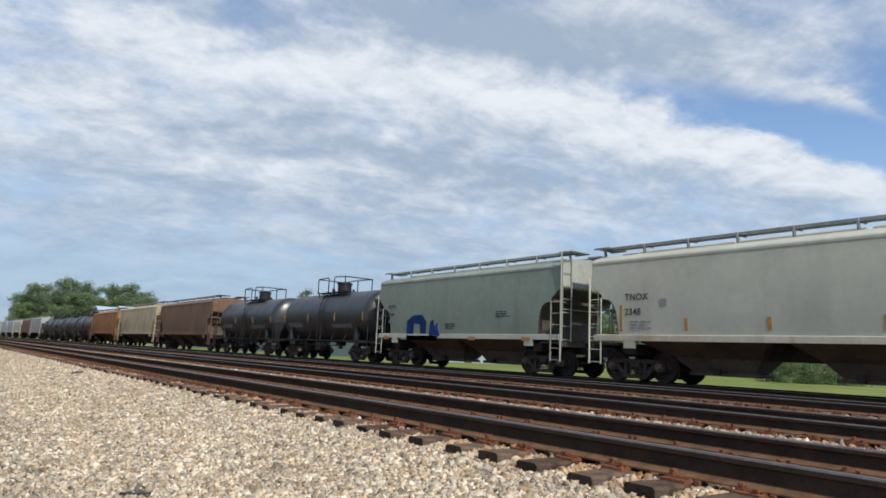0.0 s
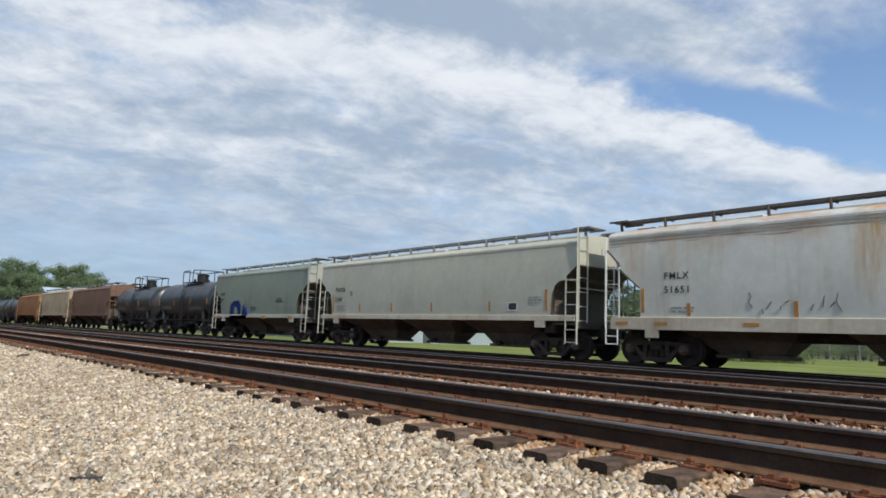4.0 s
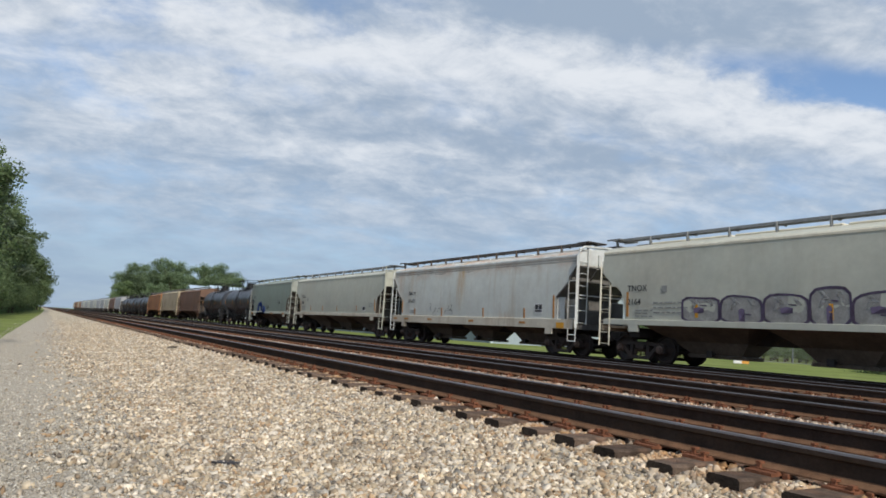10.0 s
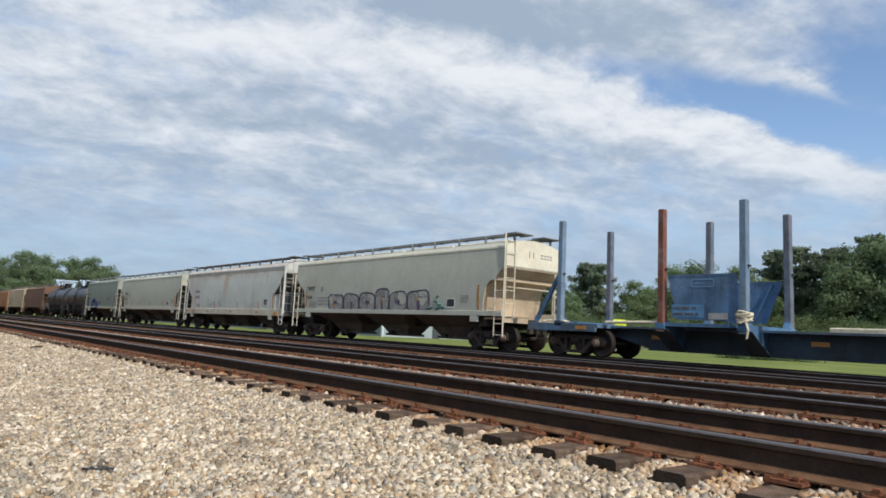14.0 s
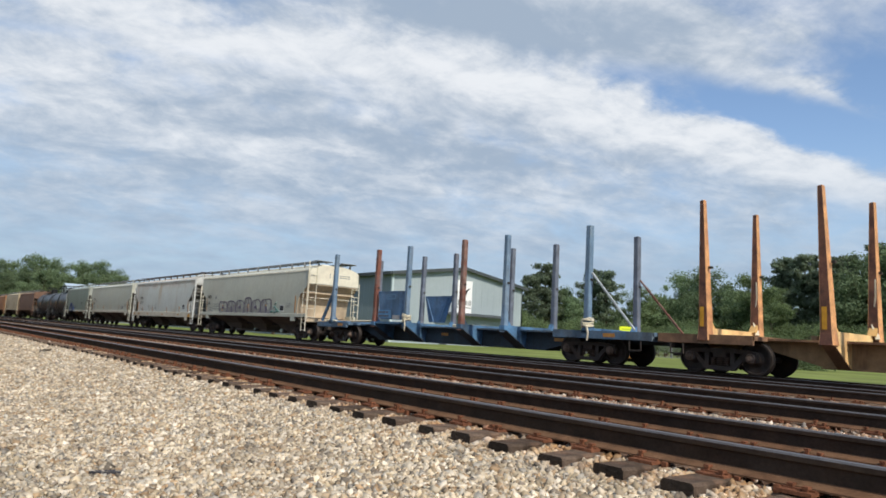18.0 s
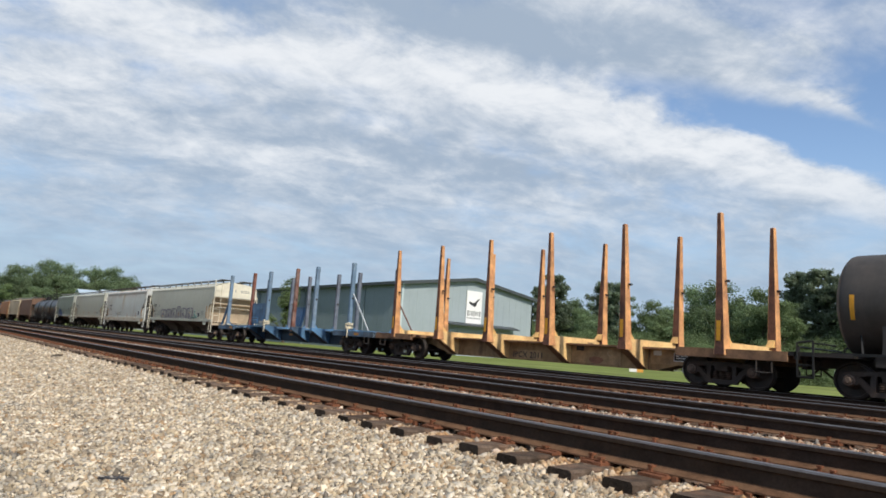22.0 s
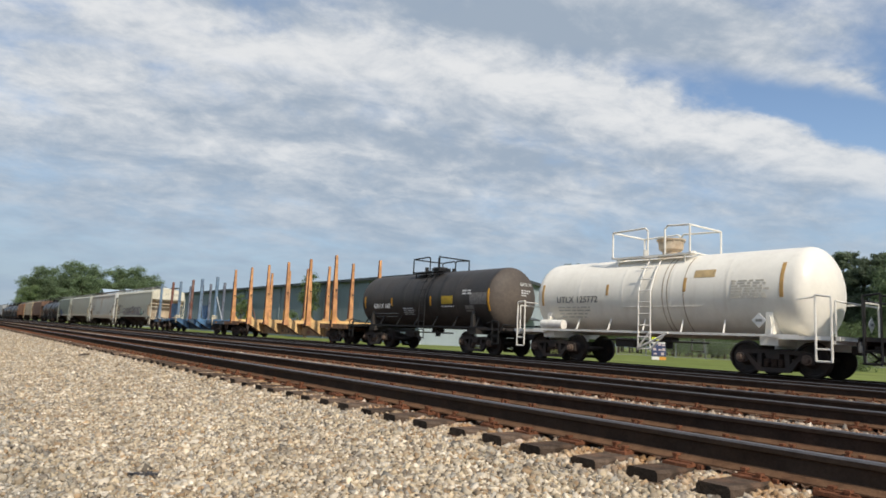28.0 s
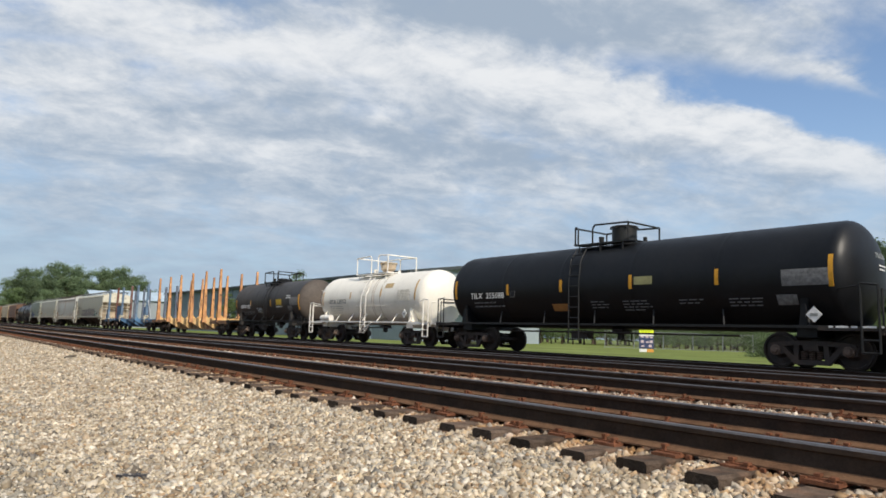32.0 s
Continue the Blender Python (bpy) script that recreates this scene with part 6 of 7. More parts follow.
for y, z, h in ((-52.95, 2.4, 0.75), (-56.03, 2.32, 0.40), (-58.70, 2.38, 0.42), (-61.60, 2.40, 0.44), (-64.50, 2.42, 0.46), (-67.50, 2.45, 0.80)):
    tank_band(car_i, "reflector", yellow_mark, 1.47, 2.40, y - c_i - 0.055, y - c_i + 0.055, z - h / 2, z + h / 2)
plate("stencil_box", faded_letters, car_i, tank_x(1.47, 2.4, 2.15) - 0.003, -56.30 - c_i, 2.16, 0.26, 0.26)
plate("stencil_box", black_tank, car_i, tank_x(1.47, 2.4, 2.15) - 0.005, -56.30 - c_i, 2.16, 0.21, 0.21)
tank_band(car_i, "notice_panel", mat("orange_notice", (0.36, 0.17, 0.05), 0.6, 0, 0.2, 5), 1.47, 2.40, -58.90 - c_i, -58.20 - c_i, 1.52, 1.76, "orange notice panel")
tank_band(car_i, "notice_panel", mat("pale_green_panel", (0.30, 0.285, 0.13), 0.6, 0, 0.2, 5), 1.47, 2.40, -62.40 - c_i, -61.75 - c_i, 2.30, 2.55, "pale yellow-green notice panel")
tank_band(car_i, "stencil_panel", mat("chalky_panel", (0.16, 0.16, 0.16), 0.7, 0, 0.5, 9), 1.47, 2.40, -67.45 - c_i, -66.30 - c_i, 2.10, 2.52, "chalky grey stencil panel")
tank_band(car_i, "stencil_panel", mat("chalky_panel", (0.16, 0.16, 0.16), 0.7, 0, 0.5, 9), 1.47, 2.40, -66.64 - c_i, -66.12 - c_i, 1.62, 1.88)
for y, n, w, sd in ((-61.23, 4, 1.1, 11), (-62.85 - 0.4, 2, 0.9, 12), (-64.80, 3, 1.2, 13), (-59.96, 3, 0.7, 14)):
    text_bars("small_writing", faded_letters, car_i, lambda h: tank_x(1.47, 2.40, h), y - c_i, 1.80, n, w, 0.035, 0.09, sd)
placard(car_i, -1.44, -67.07 - c_i, 1.36)
text_bars("small_writing", white_letters, car_i, -1.455, -67.40 - c_i, 1.06, 1, 1.2, 0.05, 0.1, 15)
wrap_on_head(letters("lettering", "TILX 255088", 0.19, white_letters, car_i, -0.1, -7.72, 2.86, end=True, fat=0.003), 15.8, 1.47, 2.40)
bm = bmesh.new()
for k in range(2):
    for w in range(4 - k):
        box(bm, 0.1 + 0.16 * w, -7.72, 2.66 - 0.10 * k, 0.12, 0.004, 0.045)
wrap_on_head(tagged(part("small_writing", bm, white_letters, car_i), kind="stuff"), 15.8, 1.47, 2.40)

# the following car, of which the draft gear alone comes near
place(tank_car("black tank car at the end of the visible train", 12.5, 1.45, 2.38, black_tank, black_tank, black_fitting, plat=(-1.6, 1.6), trucks=(-5.0, 5.0), over=0.55), -75.9)

# ---- cars further ahead in the train ----
c = 83.0
far_tank_paint = mat("far_tank_paint", (0.028, 0.031, 0.036), 0.38, 0.0, 0.25, 0.8, (0.045, 0.042, 0.04), 0.5, (0.10, 0.095, 0.085), 0.35, spec=0.6)
tank_far = [place(tank_car("black tank car with grimy sides", 10.6, 1.42, 2.40, far_tank_paint, far_tank_paint, black_fitting, dome=0.4, plat=(-1.6, 1.6), trucks=(-3.9, 3.9), ladder_y=0.0, over=0.45), c)]
for r_y in (4.8, 1.6, -1.6, -4.6):
    tank_band(tank_far[0], "reflector", orange_mark, 1.42, 2.40, r_y - 0.05, r_y + 0.05, 2.1, 2.55)
tank_band(tank_far[0], "stencil_panel", mat("chalky_panel", (0.16, 0.16, 0.16), 0.7, 0, 0.5, 9), 1.42, 2.40, 2.4, 4.2, 1.8, 2.05)
tank_band(tank_far[0], "stencil_panel", mat("chalky_panel", (0.16, 0.16, 0.16), 0.7, 0, 0.5, 9), 1.42, 2.40, -3.4, -1.2, 1.75, 1.95)


def again(ob, centre):
    car = copy_thing(ob, ob.matrix_basis)
    return place(car, centre)


again(tank_far[0], 94.6)
hop_brown = place(covered_hopper("rusty brown covered hopper", 14.6, brown_paint, brown_paint, brown_paint, top=4.2, detail=False), 108.1)
hop_tan = place(covered_hopper("faded tan covered hopper with a rusty end", 15.2, tan_paint, tan_paint, tan_paint, top=4.25, detail=False), 124.4)
hop_orange = place(covered_hopper("orange rusted covered hopper", 14.6, orange_rust_paint, orange_rust_paint, orange_rust_paint, top=4.1, detail=False), 140.5)
for y in (155.0, 167.1, 179.2, 191.3):
    again(tank_far[0], y)
hop_white = place(covered_hopper("dusty white covered hopper", 15.4, white_car_paint, white_car_paint, white_car_paint, top=4.3, detail=False), 205.6)
for i, model in enumerate((hop_brown, car_b, hop_white, hop_white, car_b, hop_white, car_b, hop_white, car_b, hop_white, hop_orange, hop_tan, hop_orange, hop_brown, hop_tan)):
    again(model, 205.6 + 16.9 * (i + 1))

# ---- the warehouse beyond the train ----
def ribbed_wall(name, parent, material, a, b_, z0, z1, out, gap=0.9, z1b=None):
    """A sheet-metal wall from a to b_ (x, y), with standing ribs on the side that out points to; z1b: its height at b_."""
    bm = bmesh.new()
    a, b_, o = Vector((*a, 0)), Vector((*b_, 0)), Vector((*out, 0))
    d = b_ - a
    z1b = z1 if z1b is None else z1b
    vs = [bm.verts.new(p) for p in (a + Vector((0, 0, z0)), b_ + Vector((0, 0, z0)), b_ + Vector((0, 0, z1b)), a + Vector((0, 0, z1)))]
    ws = [bm.verts.new(v.co - o * 0.2) for v in vs]
    bm.faces.new(vs); bm.faces.new(ws[::-1])
    for i in range(4):
        bm.faces.new((vs[i], vs[(i + 1) % 4], ws[(i + 1) % 4], ws[i]))
    wall = part(name, bm, material, parent)
    n = int(d.length / gap)
    for i in range(1, n):
        p = a + d * (i / n) + o * 0.012
        zt = z1 + (z1b - z1) * i / n
        bm = bmesh.new()
        beam(bm, p + Vector((0, 0, z0)), p + Vector((0, 0, zt - 0.02)), 0.012, 0.03, (d.normalized()))
        part("rib", bm, material, wall)
    return wall


def build_warehouse():
    x1, x2, y1, y2, eave, ridge, g = 45.0, 66.8, 63.9, 160.0, 7.75, 9.30, -0.32
    wall = mat("blue_grey_sheet", (0.335, 0.39, 0.415), 0.55, 0.1, 0.05, 0.3, (0.27, 0.33, 0.35), 0.3, (0.28, 0.33, 0.34), 0.3)
    # darker copy of the wall sheet: the side wall's shade is in its colour
    side = mat("grey_sheet", (0.20, 0.25, 0.28), 0.55, 0.1, 0.06, 0.3, (0.16, 0.2, 0.22), 0.3)
    roof_m = mat("dark_roof", (0.07, 0.085, 0.09), 0.6, 0.2, 0.15, 0.5)
    trim_m = mat("dark_trim", (0.05, 0.06, 0.065), 0.6, 0.0, 0.15, 1)
    house = thing("warehouse", "long blue-grey sheet-metal warehouse with a low gable", "warehouse")
    xm = (x1 + x2) / 2
    ribbed_wall("wall", house, side, (x1, y1), (x1, y2), g, eave, (-1, 0), 1.2)
    ribbed_wall("wall", house, wall, (x1, y1), (xm, y1), g, eave, (0, -1), 1.0, ridge)
    ribbed_wall("wall", house, wall, (xm, y1), (x2, y1), g, ridge, (0, -1), 1.0, eave)
    ribbed_wall("wall", house, side, (x2, y1), (x2, y2), g, eave, (1, 0), 2.0)
    ribbed_wall("wall", house, side, (x1, y2), (x2, y2), g, eave, (0, 1), 2.0)
    for a, b_ in ((x1 - 0.5, xm), (xm, x2 + 0.5)):
        za = eave - 0.05 if a < xm else ridge + 0.05
        zb = ridge + 0.05 if b_ == xm else eave - 0.05
        bm = bmesh.new()
        prism(bm, [(a, za), (b_, zb), (b_, zb + 0.16), (a, za + 0.16)], "y", y1 - 0.5, y2 + 0.4)
        part("roof", bm, roof_m, house)
        bm = bmesh.new()
        prism(bm, [(a, za - 0.22), (b_, zb - 0.22), (b_, zb + 0.18), (a, za + 0.18)], "y", y1 - 0.62, y1 - 0.5)
        part("barge_board", bm, trim_m, house)
    bm = bmesh.new()
    box(bm, x1 - 0.58, (y1 + y2) / 2, eave - 0.06, 0.18, y2 - y1 + 0.8, 0.36)
    part("gutter", bm, trim_m, house)
    for y in np.arange(y1 + 8, y2, 16):
        bm = bmesh.new()
        box(bm, x1 - 0.1, float(y), (eave + g) / 2, 0.14, 0.14, eave - g)
        part("downpipe", bm, side, house)
    bm = bmesh.new()
    box(bm, x1 - 0.02, y1 - 0.02, (eave + g) / 2, 0.25, 0.25, eave - g)
    part("corner_trim", bm, mat("pale_trim", (0.50, 0.58, 0.60), 0.5, 0.0, 0.08, 1), house)
    # awning over the door of the gable wall
    bm = bmesh.new()
    prism(bm, [(y1 - 1.3, 3.35), (y1 - 0.05, 3.65), (y1 - 0.05, 3.80), (y1 - 1.3, 3.50)], "x", 51.3, 63.3)
    part("awning", bm, trim_m, house)
    bm = bmesh.new()
    box(bm, 53.0, y1 - 0.06, 0.85, 1.1, 0.08, 2.3)
    part("door", bm, trim_m, house)
    # white sign board with a dark bird shape and lines of lettering
    sign = thing("wall_sign", "white sign board with a dark bird and lettering", "sign")
    bm = bmesh.new()
    box(bm, 56.1, y1 - 0.10, 5.62, 2.55, 0.10, 4.5)
    part("board", bm, mat("sign_white", (0.80, 0.80, 0.80), 0.6, 0.0, 0.05, 1), sign)
    bm = bmesh.new()
    for pts in ([(-0.75, 0.55), (-0.45, 0.35), (0.05, 0.42), (0.55, 0.85), (0.95, 0.95), (0.45, 0.45), (0.35, 0.05), (0.0, -0.15), (-0.35, 0.05), (-0.75, 0.15), (-1.0, 0.35)],):
        prism(bm, [(56.1 + x * 0.95, 6.0 + z) for x, z in pts], "y", y1 - 0.17, y1 - 0.155)
    part("bird_shape", bm, black_letters, sign)
    bm = bmesh.new()
    for i, w in enumerate((0.30, 0.2, 0.3, 0.25, 0.28, 0.2, 0.3)):
        box(bm, 55.1 + i * 0.33, y1 - 0.165, 5.05, w * 0.8, 0.012, 0.55 if i % 3 else 0.7)
    for i in range(9):
        box(bm, 55.05 + i * 0.26, y1 - 0.165, 4.45, 0.2, 0.012, 0.14)
    part("sign_lettering", bm, mat("sign_grey", (0.28, 0.29, 0.29), 0.6, 0, 0.1, 4), sign)
    return house


build_warehouse()


def small_building(label, x, y, w, d, eave, ridge, wall_m, roof_m):
    b = thing("shed", label, "building")
    g = -0.34
    bm = bmesh.new()
    prism(bm, [(y - d / 2, g), (y + d / 2, g), (y + d / 2, eave), (y, ridge - 0.1), (y - d / 2, eave)], "x", x - w / 2, x + w / 2)
    part("wall", bm, wall_m, b)
    for s in (-1, 1):
        bm = bmesh.new()
        prism(bm, [(y + s * (d / 2 + 0.5), eave - 0.15), (y, ridge), (y, ridge + 0.14), (y + s * (d / 2 + 0.5), eave - 0.01)], "x", x - w / 2 - 0.6, x + w / 2 + 0.6)
        part("roof", bm, roof_m, b)
    return b


pale_roof = mat("pale_blue_roof", (0.45, 0.55, 0.62), 0.5, 0.2, 0.1, 0.5)
shed_wall = mat("shed_wall", (0.30, 0.33, 0.35), 0.6, 0.1, 0.1, 0.5)
small_building("far metal shed with a pale blue roof", 48, 196, 14, 12, 7.0, 9.4, shed_wall, pale_roof)
small_building("far white metal shed with a pale roof", 44, 219, 9, 12, 8.0, 10.0, mat("shed_white", (0.6, 0.6, 0.58), 0.6, 0, 0.1, 0.5), pale_roof)

# ---- roadside sign board ----
sx, sy = 45.3, 31.9
turn = pose(sx, sy, 0, 0, 0, -38) @ Matrix.Diagonal((0.82, 0.82, 1, 1))
board = thing("marquee_sign", "roadside sign board with a bright yellow top panel", "sign", at=turn)
g = -0.33
bm = bmesh.new()
box(bm, 0, 0, g + 0.80, 1.35, 0.12, 0.96)
part("panel", bm, mat("navy_panel", (0.035, 0.05, 0.13), 0.5, 0, 0.15, 2), board, "navy blue panel")
bm = bmesh.new()
box(bm, 0, 0, g + 2.02, 1.35, 0.14, 1.08)
part("top_panel", bm, mat("neon_yellow", (0.75, 0.85, 0.02), 0.4, 0, 0.05, 2), board, "bright yellow-green top panel")
bm = bmesh.new()
box(bm, 0, 0, g + 1.38, 1.35, 0.13, 0.18)
part("middle_panel", bm, white_letters, board)
bm = bmesh.new()
box(bm, -0.32, -0.005, g + 0.16, 0.70, 0.13, 0.24)
part("base_panel", bm, white_letters, board)
bm = bmesh.new()
box(bm, 0.36, -0.005, g + 0.16, 0.62, 0.13, 0.24)
part("base_panel", bm, mat("sign_orange", (0.65, 0.30, 0.05), 0.5, 0, 0.1, 2), board)
bm = bmesh.new()
for i, (cx, cz) in enumerate(((-0.42, 1.22), (0.05, 1.24), (0.45, 1.18), (-0.4, 0.85), (0.1, 0.82), (0.45, 0.85), (-0.35, 0.5), (0.35, 0.52))):
    box(bm, cx, -0.066, g + cz, 0.28, 0.012, 0.20 if i % 2 else 0.12)
part("panel_writing", bm, mat("sign_pale", (0.55, 0.45, 0.45), 0.5, 0, 0.2, 4), board)
bm = bmesh.new()
for i in range(4):
    box(bm, 0, -0.076, g + 1.68 + i * 0.22, 1.1 - 0.1 * (i % 2), 0.01, 0.06)
part("top_writing", bm, mat("sign_dim", (0.35, 0.45, 0.02), 0.5, 0, 0.1, 4), board)
for x in (-0.55, 0.55):
    bm = bmesh.new()
    box(bm, x, 0.08, g + 1.26, 0.08, 0.06, 2.56)
    part("post", bm, shed_wall, board)

# ---- chain-link fence beyond the grass ----
fence = thing("chain_link_fence", "grey chain-link fence along the far side of the grass", "fence")
post_m = mat("fence_post", (0.32, 0.33, 0.33), 0.5, 0.6, 0.15, 2)
f0, f1 = Vector((58, 46, 0)), Vector((92, 12, 0))
for i in range(17):
    p = f0.lerp(f1, i / 16)
    bm = bmesh.new()
    bar(bm, (p.x, p.y, -0.35), (p.x, p.y, 1.55), 0.045, 6)
    part("post", bm, post_m, fence)
bm = bmesh.new()
for z in (1.5, -0.2):
    bar(bm, (f0.x, f0.y, z), (f1.x, f1.y, z), 0.022, 5)
part("top_rail", bm, post_m, fence)
bm = bmesh.new()
d = (f1 - f0)
for i in range(150):
    for s in (-1, 1):
        a = f0 + d * (i / 150); b_ = f0 + d * min(max((i + s * 6.0) / 150, 0), 1)
        t = abs(min(max((i + s * 6.0) / 150, 0), 1) * 150 - i) / 6.0
        bar(bm, (a.x, a.y, -0.25), (b_.x, b_.y, -0.25 + 1.7 * t), 0.006, 3)
tagged(part("wire_mesh", bm, post_m, fence), kind="stuff")

# ---- trees ----
def leaf_mat(name, color, each=0.2):
    m = mat(name, color, 0.75, 0.0, 0.25, 0.6, tuple(c * 0.6 for c in color), 0.5, island=0.22, each=each, spec=0.25)
    b = m.node_tree.nodes["Principled BSDF"]
    nt = m.node_tree
    tr, mx = nt.nodes.new("ShaderNodeBsdfTranslucent"), nt.nodes.new("ShaderNodeMixShader")
    mx.inputs[0].default_value = 0.48
    nt.links.new(b.inputs["Base Color"].links[0].from_socket, tr.inputs[0])
    nt.links.new(b.outputs[0], mx.inputs[1]); nt.links.new(tr.outputs[0], mx.inputs[2])
    nt.links.new(mx.outputs[0], nt.nodes["Material Output"].inputs[0])
    return m


oak_leaf = leaf_mat("oak_leaves", (0.20, 0.275, 0.145))
pine_leaf = leaf_mat("pine_needles", (0.18, 0.23, 0.15))
wood_leaf = leaf_mat("wood_leaves", (0.145, 0.20, 0.09))
# leaves of the far clump: distance haze tinted into the green
hazed_leaf = leaf_mat("hazed_leaves", (0.205, 0.275, 0.15))
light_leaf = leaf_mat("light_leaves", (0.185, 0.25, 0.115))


def leaf_cloud(centres, radii, count, leaf, seed, flat=1.0):
    """Small folded leaves or needle tufts scattered through clumps, denser to the outside."""
    rng = np.random.default_rng(seed)
    k = rng.choice(len(centres), count, p=np.array(radii) ** 2 / np.sum(np.array(radii) ** 2))
    d = rng.normal(size=(count, 3)); d /= np.linalg.norm(d, axis=1, keepdims=True)
    r = np.array(radii)[k][:, None] * rng.uniform(0.1, 1.45, (count, 1)) ** 0.8
    p = np.array(centres)[k] + d * r * np.array([1, 1, flat])
    n = d + rng.normal(size=(count, 3)) * 0.6; n /= np.linalg.norm(n, axis=1, keepdims=True)
    u = np.cross(n, rng.normal(size=(count, 3))); u /= np.linalg.norm(u, axis=1, keepdims=True)
    v = np.cross(n, u)
    s = leaf * rng.uniform(0.5, 1.3, (count, 1))
    quad = np.stack([p - u * s, p - v * s * 0.6 + n * s * 0.15, p + u * s, p + v * s * 0.6 + n * s * 0.15], 1)
    return quad.reshape(-1, 3)


def tree_parts(kind, h, spread, seed, leaves):
    rng = random.Random(seed)
    bm = bmesh.new()
    top = h * (0.62 if kind != "pine" else 0.95)
    r0 = h * 0.018 + 0.06
    pts = [Vector((rng.uniform(-0.02, 0.02) * h * t, rng.uniform(-0.02, 0.02) * h * t, top * t)) for t in (0, 0.25, 0.5, 0.75, 1)]
    for i in range(4):
        bar(bm, pts[i], pts[i + 1], r0 * (1 - 0.2 * i), 8, r0 * (1 - 0.2 * (i + 1)))
    centres, radii = [], []
    if kind == "pine":
        for i in range(30):
            t = 0.28 + 0.70 * (i / 29)
            a = i * 2.4 + rng.uniform(-0.5, 0.5)
            reach = spread * min(1.0, 1.25 - t) * rng.uniform(0.55, 1.15)
            base = Vector((0, 0, h * t * 0.95)); tip = base + Vector((math.cos(a) * reach, math.sin(a) * reach, rng.uniform(-0.02, 0.10) * h))
            bar(bm, base, tip, r0 * 0.28, 5, r0 * 0.08)
            for j in range(6):
                c = base.lerp(tip, 0.2 + 0.17 * j) + Vector((rng.uniform(-0.22, 0.22) * spread, rng.uniform(-0.22, 0.22) * spread, rng.uniform(-0.08, 0.12) * spread))
                centres.append(c[:]); radii.append(spread * rng.uniform(0.08, 0.17))
        centres.append((0, 0, h * 0.95)); radii.append(spread * 0.28)
    else:
        for i in range(18):
            a, t = rng.uniform(0, 2 * math.pi), rng.uniform(0.1, 1.0)
            base = Vector((0, 0, top * (0.15 + 0.8 * t)))
            reach = spread * rng.uniform(0.45, 1.0) * (1 - 0.4 * t)
            tip = base + Vector((math.cos(a) * reach, math.sin(a) * reach, h * rng.uniform(0.04, 0.28)))
            bar(bm, base, tip, r0 * 0.4, 5, r0 * 0.10)
            for j in range(4):
                c = base.lerp(tip, rng.uniform(0.45, 1.1)) + Vector([rng.uniform(-0.22, 0.22) * spread for _ in range(3)])
                centres.append(c[:]); radii.append(spread * rng.uniform(0.13, 0.30))
        for i in range(12):
            centres.append((rng.uniform(-0.35, 0.35) * spread, rng.uniform(-0.35, 0.35) * spread, h * rng.uniform(0.55, 0.95))); radii.append(spread * rng.uniform(0.14, 0.3))
    centres = [(c[0], c[1], min(c[2], h - radii[i] * 0.75)) for i, c in enumerate(centres)]
    trunk = mesh_of("trunk", bm, bark)
    v = leaf_cloud(centres, radii, leaves, h * 0.0098 + 0.03, seed, 0.75)
    me = bpy.data.meshes.new("crown")
    n = len(v) // 4
    me.vertices.add(len(v)); me.vertices.foreach_set("co", v.reshape(-1).astype(np.float32))
    me.loops.add(len(v)); me.loops.foreach_set("vertex_index", np.arange(len(v), dtype=np.int32))
    me.polygons.add(n); me.polygons.foreach_set("loop_start", np.arange(0, len(v), 4, dtype=np.int32))
    me.update(calc_edges=True)
    return trunk, me


def tree_model(name, kind, h, spread, seed, leaves, material, label):
    trunk, crown = tree_parts(kind, h, spread, seed, leaves)
    crown.materials.append(material)
    ob = thing(name, label, "tree")
    part("trunk", trunk, None, ob); part("crown", crown, None, ob)
    return ob


MODELS = {}


def plant(key, x, y, h, turn_, z=None):
    """Trees of a few shapes, turned and scaled; the first of each shape is the original."""
    name, kind, h0, spread, seed, leaves, material, label = SHAPES[key]
    z = ground_z(x) - 0.02 if z is None else z
    if key not in MODELS:
        MODELS[key] = tree_model(name, kind, h0, spread, seed, leaves, material, label)
        ob = MODELS[key]
        ob.matrix_basis = pose(x, y, z, 0, 0, turn_)
    else:
        ob = copy_thing(MODELS[key], pose(x, y, z, 0, 0, turn_))
    ob.scale = (h / h0,) * 3
    return ob


